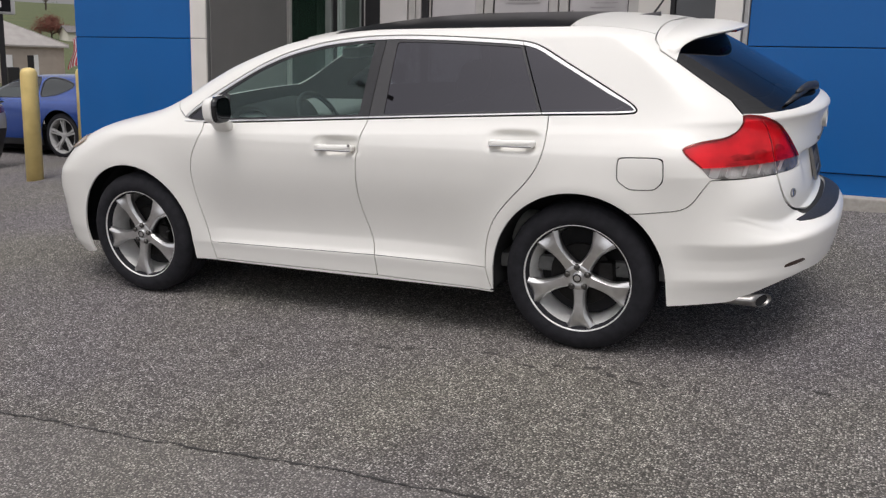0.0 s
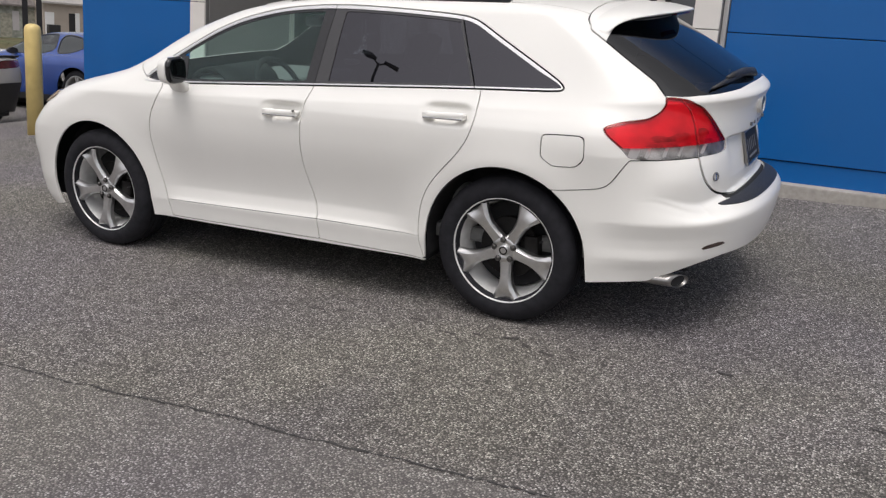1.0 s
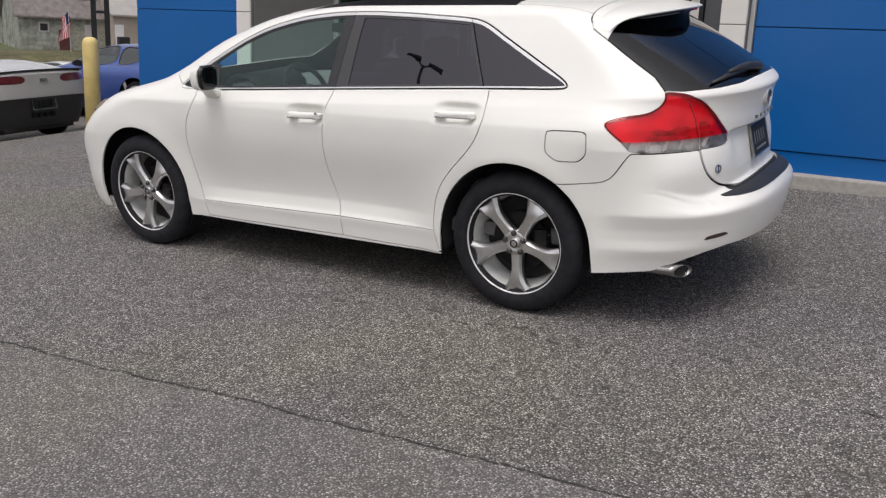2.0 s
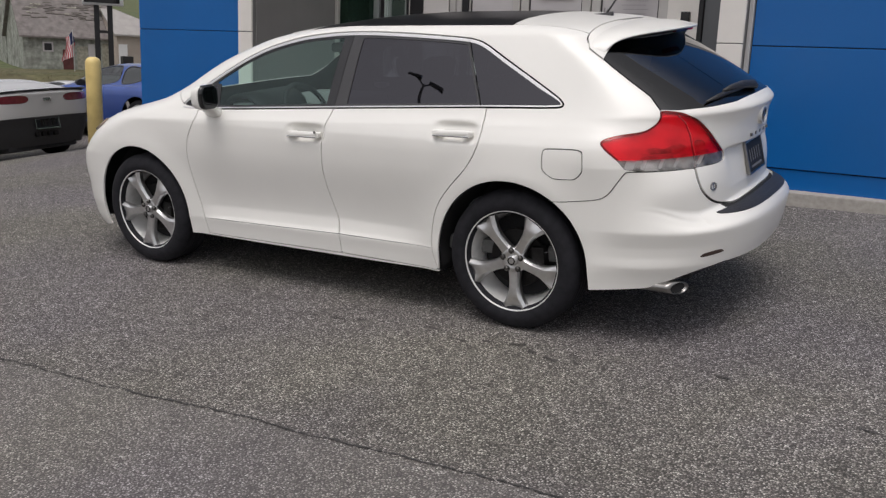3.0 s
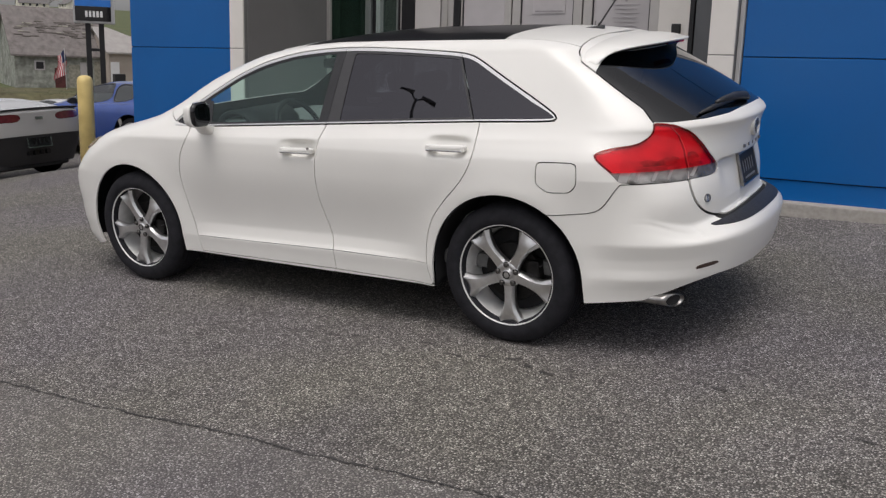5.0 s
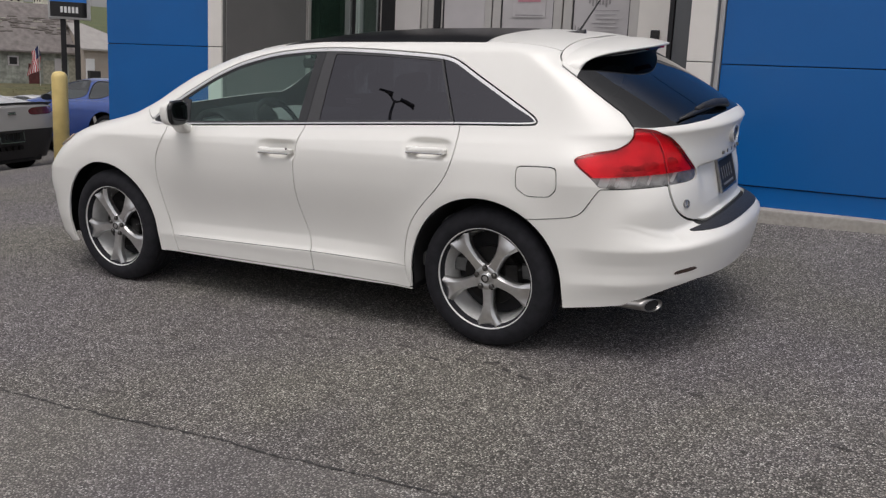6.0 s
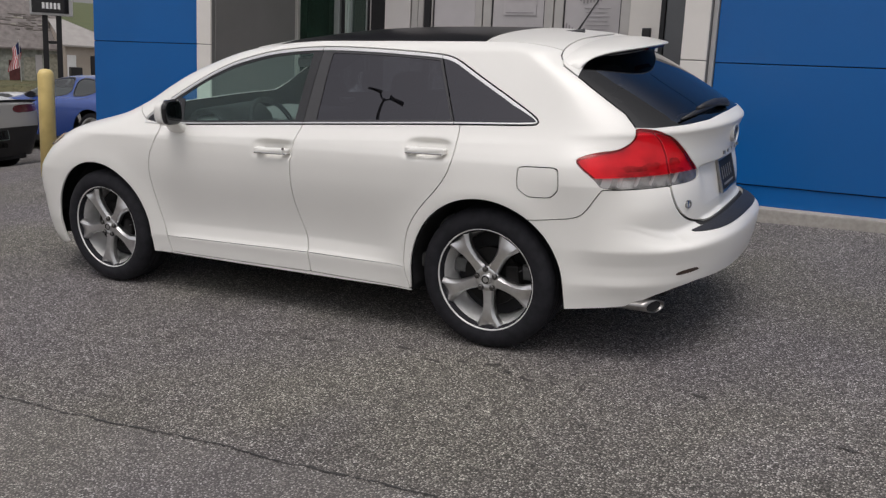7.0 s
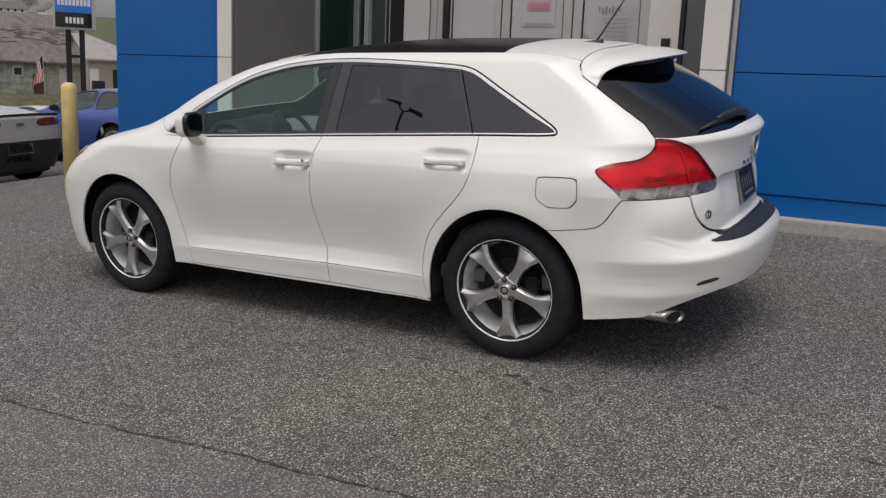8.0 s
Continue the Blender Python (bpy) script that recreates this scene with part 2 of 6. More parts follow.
FAR_GLASS = mat("far_glass", (0.03, 0.035, 0.035), 0.05, vary=0.2, scale=1, coat=1.0)
CAR_GLASS = glass_mat("pale_car_glass", (0.72, 0.86, 0.80), ior=2.4)
SIGN_GREY = mat("sign_grey", (0.42, 0.42, 0.42), 0.45, vary=0.05, scale=4)
SIGN_BLUE = mat("sign_blue", (0.03, 0.19, 0.62), 0.3, vary=0.05, scale=2)
SIGN_WHITE = mat("sign_white", (0.72, 0.72, 0.72), 0.5, vary=0.03, scale=4)
GOLD = mat("sign_gold", (0.55, 0.40, 0.12), 0.4, vary=0.05, scale=4)
BARN_WOOD = mat("barn_wood", (0.32, 0.335, 0.30), 0.85, vary=0.35, scale=3, bump=0.3, bump_scale=30, dirt=(0.10, 0.10, 0.085), dirt_scale=0.9, dirt_amount=0.8)
BARN_PALE = mat("barn_pale", (0.30, 0.29, 0.24), 0.85, vary=0.3, scale=5)
BARN_ROOF = mat("barn_roof", (0.185, 0.165, 0.158), 0.9, vary=0.3, scale=2.5, bump=0.3, bump_scale=20, dirt=(0.21, 0.195, 0.185), dirt_scale=0.6, dirt_amount=0.7)
RED_DOOR = mat("red_door", (0.10, 0.03, 0.03), 0.8, vary=0.3, scale=4)
BEIGE_WALL = mat("beige_wall", (0.405, 0.351, 0.304), 0.8, vary=0.08, scale=2, dirt=(0.22, 0.19, 0.16), dirt_scale=0.5)
PALE_ROOF = mat("pale_roof", (0.36, 0.34, 0.325), 0.7, vary=0.08, scale=2)
HOUSE_WALL = mat("house_wall", (0.72, 0.69, 0.61), 0.8, vary=0.05, scale=2)
HOUSE_ROOF = mat("house_roof", (0.17, 0.16, 0.16), 0.9, vary=0.2, scale=3)
VERGE = mat("rough_verge", (0.105, 0.095, 0.048), 0.95, vary=0.4, scale=1.5, bump=0.5, bump_scale=15, dirt=(0.07, 0.09, 0.035), dirt_scale=0.25, dirt_amount=0.8)
GRASS = mat("grass", (0.085, 0.105, 0.04), 0.9, vary=0.35, scale=1.2, bump=0.4, bump_scale=20, dirt=(0.12, 0.12, 0.05), dirt_scale=0.08, dirt_amount=0.7)
BARK = mat("bark", (0.09, 0.07, 0.055), 0.9, vary=0.3, scale=8)
RED_LEAF = mat("red_leaf", (0.15, 0.045, 0.03), 0.8, vary=0.5, scale=2)
DARK_LEAF = mat("dark_leaf", (0.045, 0.065, 0.035), 0.8, vary=0.5, scale=2)
BROWN_LEAF = mat("brown_leaf", (0.12, 0.105, 0.055), 0.8, vary=0.5, scale=2)
FLAG_RED = mat("flag_red", (0.50, 0.022, 0.045), 0.8, vary=0.1, scale=6)
FLAG_BLUE = mat("flag_blue", (0.02, 0.03, 0.11), 0.8, vary=0.1, scale=6)
INNER = mat("inner_trim", (0.022, 0.022, 0.022), 0.8, vary=0.1, scale=10)
PLATE = mat("dark_plate", (0.015, 0.016, 0.02), 0.65, vary=0.2, scale=60)
SHINGLE = mat("loose_shingle", (0.13, 0.115, 0.105), 0.9, vary=0.3, scale=3)


# ---- building helpers ----
def part(name, bm, material, parent=None, label="", smooth=False):
    """Links a bmesh as one mesh object, under a thing or a part if one is given."""
    me = bpy.data.meshes.new(name)
    bm.to_mesh(me)
    bm.free()
    me.materials.append(material)
    if smooth:
        me.shade_smooth()
    ob = new(name, me)
    ob.parent = parent
    if label:
        ob["label"] = label
    return ob


def thing(name, m, label, category, group="", kind=""):
    """An Empty at a thing's base, to carry its parts."""
    ob = new(name)
    ob.empty_display_size = 0.1
    ob.matrix_world = m
    return tagged(ob, label, category, group, kind)


def add_box(bm, x0, x1, y0, y1, z0, z1, bevel=0.0, segments=2):
    """Adds a box with rounded edges to a bmesh."""
    made = bmesh.ops.create_cube(bm, size=1.0)["verts"]
    for v in made:
        v.co = Vector((x0 + (v.co.x + 0.5) * (x1 - x0), y0 + (v.co.y + 0.5) * (y1 - y0), z0 + (v.co.z + 0.5) * (z1 - z0)))
    if bevel:
        edges = list({e for v in made for e in v.link_edges})
        bmesh.ops.bevel(bm, geom=edges, offset=bevel, segments=segments, affect="EDGES", profile=0.6)
    return bm


def box(x0, x1, y0, y1, z0, z1, bevel=0.0, segments=2):
    return add_box(bmesh.new(), x0, x1, y0, y1, z0, z1, bevel, segments)


def add_lathe(bm, profile, turns=48, axis="z", at=(0, 0, 0), closed=False):
    """Adds a turned solid: profile of (radius, height) from end to end."""
    rings = []
    for r, h in profile:
        ring = []
        for i in range(turns):
            a = 2 * math.pi * i / turns
            p = (r * math.cos(a), r * math.sin(a), h)
            if axis == "y":
                p = (p[0], p[2], p[1])
            elif axis == "x":
                p = (p[2], p[0], p[1])
            ring.append(bm.verts.new(Vector(p) + Vector(at)))
        rings.append(ring)
    for a, b in zip(rings, rings[1:] + (rings[:1] if closed else [])):
        for i in range(turns):
            j = (i + 1) % turns
            bm.faces.new((a[i], a[j], b[j], b[i]))
    for ring in () if closed else (rings[0], rings[-1]):
        bm.faces.new(ring)
    bmesh.ops.recalc_face_normals(bm, faces=bm.faces[:])
    return bm


def add_tube(bm, points, radius, sides=10):
    """Adds a round bar along points."""
    pts = [Vector(p) for p in points]
    rings = []
    for i, p in enumerate(pts):
        d = (pts[min(i + 1, len(pts) - 1)] - pts[max(i - 1, 0)]).normalized()
        u = d.orthogonal().normalized() if i == 0 else (rings[-1][1] - d * rings[-1][1].dot(d)).normalized()
        w = d.cross(u)
        r = radius[i] if isinstance(radius, (list, tuple)) else radius
        rings.append(([bm.verts.new(p + r * (math.cos(2 * math.pi * k / sides) * u + math.sin(2 * math.pi * k / sides) * w)) for k in range(sides)], u))
    for (a, _), (b, _) in zip(rings, rings[1:]):
        for k in range(sides):
            bm.faces.new((a[k], a[(k + 1) % sides], b[(k + 1) % sides], b[k]))
    bm.faces.new(rings[0][0])
    bm.faces.new(rings[-1][0])
    bmesh.ops.recalc_face_normals(bm, faces=bm.faces[:])
    return bm


def soft_min(a, b, k):
    h = max(k - abs(a - b), 0.0) / k
    return min(a, b) - h * h * k * 0.25


NORMAL = SLOPE.to_3x3() @ Vector((0, 0, 1))


def lot(x, y):
    """Height of the asphalt: the sloping lot, which levels off at the building and falls away past its corner."""
    yy = -soft_min(-soft_min(y, 4.2, 1.0), 14.0, 6.0)
    xx = soft_min(x, 12.0, 4.0)
    z = -(NORMAL.x * xx + NORMAL.y * yy) / NORMAL.z
    level = min(max((y - 4.9) / 0.9, 0.0), 1.0) * min(max((8.9 - y) / 0.8, 0.0), 1.0) * min(max((x + 16.5) / 2.5, 0.0), 1.0)
    x += level * max(-9.6 - x, 0.0)
    drop = -soft_min(0.10 * (x + 6.6), 0.0, 0.1)
    z -= max(drop - 0.000625, 0.0) if x < -5 else 0.0
    z -= 0.05 * max(-8.4 - x, 0.0)
    return -soft_min(-z, 1.5, 0.3)


# ---- ground ----
def axis_steps(lo, hi, fine_lo, fine_hi, fine, coarse):
    """Grid lines: fine steps in the middle, growing ones outside."""
    xs = list(np.arange(fine_lo, fine_hi + 1e-6, fine))
    step = coarse
    while xs[-1] < hi:
        xs.append(min(xs[-1] + step, hi))
        step *= 1.5
    step = coarse
    while xs[0] > lo:
        xs.insert(0, max(xs[0] - step, lo))
        step *= 1.5
    return xs


gx, gy = axis_steps(-600, 600, -16, 8, 0.5, 0.8), axis_steps(-600, 600, -8, 12, 0.5, 0.8)
bm = bmesh.new()
rows = [[bm.verts.new((x, y, lot(x, y))) for x in gx] for y in gy]
for r0, r1 in zip(rows, rows[1:]):
    for i in range(len(gx) - 1):
        bm.faces.new((r0[i], r0[i + 1], r1[i + 1], r1[i]))
ground = tagged(part("ground", bm, ASPHALT, smooth=True), "worn grey asphalt lot with pale stone chips", "ground", kind="structure")

# ---- building: blue and white cladding round an entrance recess ----
FACE, PLINTH_FACE, BACK = 3.5, 3.36, 5.4
LEFT, RIGHT, PIL_L, PIL_R = -6.92, 9.0, (-5.236, -5.030), (0.006, 0.222)
TOP, SEAM, LOW_SEAM, FOOT = 6.5, 1.588, 0.625, 0.46


def cladding(name, x0, x1, levels, face, material, label, thick=0.05, panels=1, back=None):
    """A wall of flat panels with open joints on a dark backing."""
    wall = part(name, box(x0, x1, face + 0.02, face + 0.30, levels[0], levels[-1]), back or DARK)
    tagged(wall, label, "wall", kind="structure")
    w = (x1 - x0) / panels
    for i in range(panels):
        for z0, z1 in zip(levels, levels[1:]):
            part("panel", box(x0 + i * w + 0.004, x0 + (i + 1) * w - 0.004, face, face + thick, z0 + 0.0038, z1 - 0.0038, 0.003, 1), material, wall)
    return wall


cladding("wall_blue_left", LEFT, PIL_L[0] - 0.004, (-0.3, SEAM, 3.2), FACE - 0.08, BLUE, "blue metal cladding wall beside the entrance")
cladding("wall_blue_right", PIL_R[1] + 0.043, RIGHT, (LOW_SEAM, SEAM, 3.1), FACE, BLUE, "blue metal cladding wall above a concrete plinth", panels=2)
cladding("wall_upper_left", LEFT, PIL_L[0] - 0.004, (3.21, TOP), FACE - 0.08, BLUE, "upper blue metal cladding beside the entrance")
cladding("wall_upper_right", PIL_R[1] + 0.043, RIGHT, (3.11, TOP), FACE, BLUE, "upper blue metal cladding beside the entrance")
cladding("wall_blue_foot", PIL_R[1] + 0.043, RIGHT, (FOOT - 0.1, LOW_SEAM), FACE + 0.015, BLUE, "narrow blue cladding strip above a concrete plinth", panels=1)
part("plinth", box(PIL_R[0], RIGHT, PLINTH_FACE, FACE + 0.2, -0.2, FOOT, 0.012), CONCRETE)
tagged(bpy.data.objects["plinth"], "weathered concrete plinth along the foot of a wall", "plinth", kind="structure")
cladding("pillar_left", PIL_L[0], PIL_L[1], (-0.3, SEAM, 3.2, 4.8, TOP), FACE - 0.15, WHITE_PANEL, "off-white clad pillar beside the entrance", back=GREY_PANEL)
cladding("pillar_right", PIL_R[0], PIL_R[1], (FOOT + 0.004, SEAM + 0.01, 3.2, 4.8, TOP), FACE - 0.10, WHITE_PANEL, "off-white clad pillar beside the entrance", back=GREY_PANEL)
tagged(part("corner_trim", box(PIL_R[1] + 0.003, PIL_R[1] + 0.040, FACE - 0.03, FACE + 0.02, FOOT + 0.004, TOP, 0.003, 1), SIGN_GREY), "grey metal trim between a pillar and blue cladding", "trim", kind="structure")


# ---- the white crossover: its outer skin as a stack of plan outlines ----
SKIN_Z = [0.20, 0.27, 0.33, 0.385, 0.42, 0.50, 0.60, 0.66, 0.695, 0.712, 0.73, 0.78, 0.84, 0.92, 0.985, 1.02, 1.07, 1.115, 1.132, 1.15, 1.20, 1.28, 1.36, 1.43, 1.48, 1.515, 1.545, 1.57, 1.59, 1.602, 1.61]
SKIN_W = [0.895, 0.908, 0.912, 0.918, 0.919, 0.921, 0.927, 0.932, 0.936, 0.938, 0.94, 0.946, 0.951, 0.953, 0.948, 0.936, 0.908, 0.882, 0.8737, 0.865, 0.841, 0.8025, 0.7635, 0.727, 0.699, 0.678, 0.64, 0.555, 0.43, 0.27, 0.02]
SKIN_FRONT = [-3.6, -3.645, -3.66, -3.668, -3.672, -3.675, -3.685, -3.685, -3.68, -3.677, -3.672, -3.64, -3.58, -3.46, -3.3, -3.17, -2.94, -2.76, -2.715, -2.67, -2.56, -2.42, -2.26, -2.08, -1.93, -1.79, -1.62, -1.44, -1.25, -1.08, -0.85]
SKIN_FLEN = [0.62, 0.62, 0.62, 0.62, 0.62, 0.62, 0.62, 0.62, 0.62, 0.62, 0.62, 0.62, 0.62, 0.62, 0.6, 0.58, 0.55, 0.5, 0.485, 0.47, 0.45, 0.45, 0.45, 0.45, 0.45, 0.45, 0.45, 0.42, 0.38, 0.3, 0.1]
SKIN_FPOW = [3.3, 3.3, 3.3, 3.3, 3.3, 3.3, 3.3, 3.2, 3.1, 3.05, 3, 2.85, 2.78, 2.82, 3, 3.2, 3.3, 3.4, 3.4, 3.4, 3.4, 3.4, 3.4, 3.4, 3.4, 3.1, 2.7, 2.4, 2.2, 2.1, 2]
SKIN_REAR = [0.95, 1.03, 1.07, 1.095, 1.105, 1.127, 1.141, 1.127, 1.100, 1.05, 0.998, 0.996, 0.998, 1.004, 1.01, 1.012, 1.018, 1.033, 1.04, 1.03, 0.955, 0.82, 0.68, 0.56, 0.48, 0.44, 0.36, 0.22, 0, -0.25, -0.6]
SKIN_RLEN = [0.62, 0.68, 0.71, 0.72, 0.72, 0.73, 0.735, 0.735, 0.725, 0.665, 0.59, 0.57, 0.578, 0.606, 0.62, 0.63, 0.655, 0.67, 0.668, 0.66, 0.58, 0.48, 0.4, 0.36, 0.36, 0.38, 0.42, 0.42, 0.38, 0.3, 0.1]
SKIN_RPOW = [2.5, 2.5, 2.5, 2.5, 2.5, 2.5, 2.5, 2.42, 2.36, 2.48, 2.60, 2.58, 2.4, 2.1, 2.05, 2.05, 2.1, 2.15, 2.18, 2.2, 2.2, 2.25, 2.3, 2.3, 2.3, 2.3, 2.3, 2.2, 2.1, 2, 2]
SKIN_BOW = [0.02, 0.02, 0.02, 0.02, 0.02, 0.02, 0.02, 0.02, 0.02, 0.02, 0.02, 0.022, 0.024, 0.028, 0.032, 0.036, 0.042, 0.05, 0.054, 0.058, 0.066, 0.07, 0.07, 0.07, 0.07, 0.07, 0.07, 0.07, 0.06, 0.04, 0.02]
AXLE_R, AXLE_F, HUB_Z, ARCH = 0.0, -2.79, 0.372, 0.432


def pchip(xs, ys, at):
    """Monotone cubic through (xs, ys)."""
    xs, ys, at = np.asarray(xs, float), np.asarray(ys, float), np.asarray(at, float)
    h, d = np.diff(xs), np.diff(ys) / np.diff(xs)
    m = np.zeros_like(ys)
    w1, w2 = 2 * h[1:] + h[:-1], h[1:] + 2 * h[:-1]
    same = d[:-1] * d[1:] > 0
    safe = np.where(same, d[:-1] * d[1:], 1.0)
    m[1:-1] = np.where(same, (w1 + w2) * safe / np.where(same, w1 * d[1:] + w2 * d[:-1], 1.0), 0.0)
    m[0], m[-1] = d[0], d[-1]
    i = np.clip(np.searchsorted(xs, at) - 1, 0, len(h) - 1)
    t = (at - xs[i]) / h[i]
    return ys[i] * (1 + 2 * t) * (1 - t) ** 2 + m[i] * h[i] * t * (1 - t) ** 2 + ys[i + 1] * t * t * (3 - 2 * t) + m[i + 1] * h[i] * t * t * (t - 1)


def sill_crease(x):
    """Height of the seam between the doors and their sill mouldings."""
    return np.interp(x, [-2.3, -1.13, -0.46], [0.372, 0.396, 0.392])


def bulge(x, z):
    """How far the side swells past its plain outline: the wheel arches and a soft shoulder over them."""
    out = np.zeros_like(x)
    for ax, k in ((AXLE_R, 0.020), (AXLE_F, 0.014)):
        r = np.hypot(x - ax, z - HUB_Z)
        out += k * np.exp(-((r - ARCH) / 0.09) ** 2) * (z < 1.1)
    door = 1 / (1 + np.exp(-(x + 2.20) / 0.05)) / (1 + np.exp((x + 0.60) / 0.07))
    up = z - sill_crease(x)
    flare = np.clip(up / 0.085, 0, 1)
    out += door * (0.006 * (up < 0) + 0.006 * (up >= 0) * np.exp(-(up / 0.012) ** 2) - 0.026 * flare ** 0.8 * np.exp(-(np.maximum(up - 0.085, 0) / 0.19) ** 2))
    # shoulder crease that climbs from the front wing to the tail lamp
    crest = 1.030 + 0.030 * (x + 1.7)
    along = np.clip((x + 3.1) / 0.5, 0, 1) * np.clip((0.45 - x) / 0.5, 0, 1)
    out += along * 0.0060 * np.maximum(0, 1 - np.abs(z - crest) / 0.075) ** 2
    # haunch: the rear wing swells out behind the door
    out += 0.012 * np.exp(-((x - 0.10) / 0.42) ** 2 - ((z - 0.90) / 0.16) ** 2)
    tail = np.clip((x - 0.40) / 0.30, 0, 1)
    out += tail * (0.013 * np.maximum(0, 1 - np.abs(z - 0.592) / 0.075) + 0.011 * np.maximum(0, 1 - np.abs(z - 0.418) / 0.050))
    for hx, hz in ((-1.302, 0.979), (-0.313, 1.035)):
        out -= 0.036 * np.exp(-(((x - hx) / 0.122) ** 4 + ((z - hz) / 0.046) ** 4) ** 1.4)
    return out


def flank_easing(x, half, z):
    """Takes the dip out of the flank between the bumper's crease and the tail lamp, fading out towards the tail."""
    out = np.zeros_like(half)
    lo, hi = int(np.argmin(np.abs(z - 0.597))), int(np.argmin(np.abs(z - 0.90)))
    for i in range(lo + 1, hi):
        t = (z[i] - z[lo]) / (z[hi] - z[lo])
        even = (1 - t) * np.interp(x[i], x[lo], half[lo]) + t * np.interp(x[i], x[hi], half[hi])
        share = np.clip((x[i] - 0.30) / 0.15, 0, 1) * np.clip((0.88 - x[i]) / 0.26, 0, 1)
        out[i] = (even - 0.006 * math.sin(math.pi * t) - half[i]) * share * share * (3 - 2 * share)
    return out


def settle(v, n):
    """Lets the bumper's shelf hang lower towards the corners and tucks the plate's panel in under a lip, with the normals to suit."""
    def shift(p):
        x, y, z = p[:, 0], np.abs(p[:, 1]), p[:, 2]
        tail = np.clip((x - 0.70) / 0.22, 0, 1)
        tail = tail * tail * (3 - 2 * tail)
        lip, mid, back = np.clip((0.953 - z) / 0.016, 0, 1), np.clip((0.45 - y) / 0.12, 0, 1), np.clip((x - 0.80) / 0.08, 0, 1)
        tuck = lip * lip * (3 - 2 * lip) * mid * mid * (3 - 2 * mid) * back * np.clip((z - 0.775) / 0.165, 0, 1)
        sink = tail * (0.026 + 0.034 * np.minimum(y / 0.6, 1.1) ** 2) * np.exp(-((z - 0.705) / 0.078) ** 2)
        return np.stack([-0.036 * tuck, 0 * x, -sink], axis=1)
    h = 1e-4
    d = shift(v)
    jac = np.eye(3)[None] + np.stack([(shift(v + h * np.eye(3)[k]) - d) / h for k in range(3)], axis=2)
    m = np.linalg.solve(np.transpose(jac, (0, 2, 1)), n[:, :, None])[:, :, 0]
    return v + d, m / (np.linalg.norm(m, axis=1, keepdims=True) + 1e-12)


def make_skin(z_rows, cols, step, n_mid, swell=None):
    """Grid of points and normals of the left half, rows from the sill to the roof, columns from nose to tail."""
    width, front, rear = cols[0], cols[1], cols[4]
    key = np.cumsum([0] + [math.hypot(b - a, 0.6 * (d - c), 0.5 * (f - e), 0.2 * (h - g)) for a, b, c, d, e, f, g, h in zip(
        z_rows, z_rows[1:], width, width[1:], rear, rear[1:], front, front[1:])])
    at = np.linspace(0, key[-1], int(key[-1] / step))
    z = pchip(key, z_rows, at)[:, None]
    w, xf, lf, nf, xr, lr, nr, bow = (pchip(key, c, at)[:, None] for c in cols)
    a = np.linspace(0.5 * math.pi, 0, max(n_mid // 5, 16))[None, :]
    b = np.linspace(0, 0.5 * math.pi, max(n_mid // 3, 20))[None, 1:]
    mid = np.linspace(0, 1, n_mid)[None, 1:-1]
    x1, x2 = xf + lf, xr - lr
    x2 = np.maximum(x2, x1 + 0.02)
    x = np.hstack([x1 - lf * np.sin(a) ** (2 / nf), x1 + (x2 - x1) * mid, x2 + lr * np.sin(b) ** (2 / nr)])
    cap = np.hstack([np.cos(a) ** (2 / nf) + 0 * z, np.ones_like(mid) + 0 * z, np.cos(b) ** (2 / nr) + 0 * z])
    zz = z + 0 * x
    half = w * cap * (1 - bow * ((x + 1.0) / 2.0) ** 2)
    if swell:
        half = half + swell(x, zz) * cap
        half = half + flank_easing(x, half, z[:, 0])
    half[:, 0] = half[:, -1] = 0.0
    p = np.stack([x, -half, zz], axis=-1)
    du, dv = np.gradient(p, axis=1), np.gradient(p, axis=0)
    n = np.cross(du, dv)
    n /= np.linalg.norm(n, axis=-1, keepdims=True) + 1e-12
    return p, n


SKIN_P, SKIN_N = make_skin(SKIN_Z, [SKIN_W, SKIN_FRONT, SKIN_FLEN, SKIN_FPOW, SKIN_REAR, SKIN_RLEN, SKIN_RPOW, SKIN_BOW], 0.010, 270, bulge)
CAR = SLOPE @ pose(0, 0.915, 0)


# ---- cutting the skin into panels ----
def round_off(points, times=3):
    """Rounds the corners of a closed outline, keeping its long edges."""
    p = np.asarray(points, float)
    for _ in range(times):
        q = np.roll(p, -1, axis=0)
        p = np.stack([0.8 * p + 0.2 * q, 0.2 * p + 0.8 * q], axis=1).reshape(-1, 2)
    return p


def inside(outline, a, b):
    """Signed distance of the points (a, b) to a closed outline, negative inside."""
    p = np.asarray(outline, float)
    q = np.roll(p, -1, axis=0)
    best, odd = np.full(a.shape, 1e9), np.zeros(a.shape, bool)
    for (x0, y0), (x1, y1) in zip(p, q):
        dx, dy = x1 - x0, y1 - y0
        t = np.clip(((a - x0) * dx + (b - y0) * dy) / (dx * dx + dy * dy + 1e-12), 0, 1)
        best = np.minimum(best, np.hypot(a - x0 - t * dx, b - y0 - t * dy))
        if y0 != y1:
            odd ^= ((y0 > b) != (y1 > b)) & (a < dx * (b - y0) / dy + x0)
    return np.where(odd, -best, best)


def side_of(p0, p1, a, b):
    """Signed distance to the line from p0 to p1, positive to its right."""
    dx, dy = p1[0] - p0[0], p1[1] - p0[1]
    return ((a - p0[0]) * dy - (b - p0[1]) * dx) / math.hypot(dx, dy)


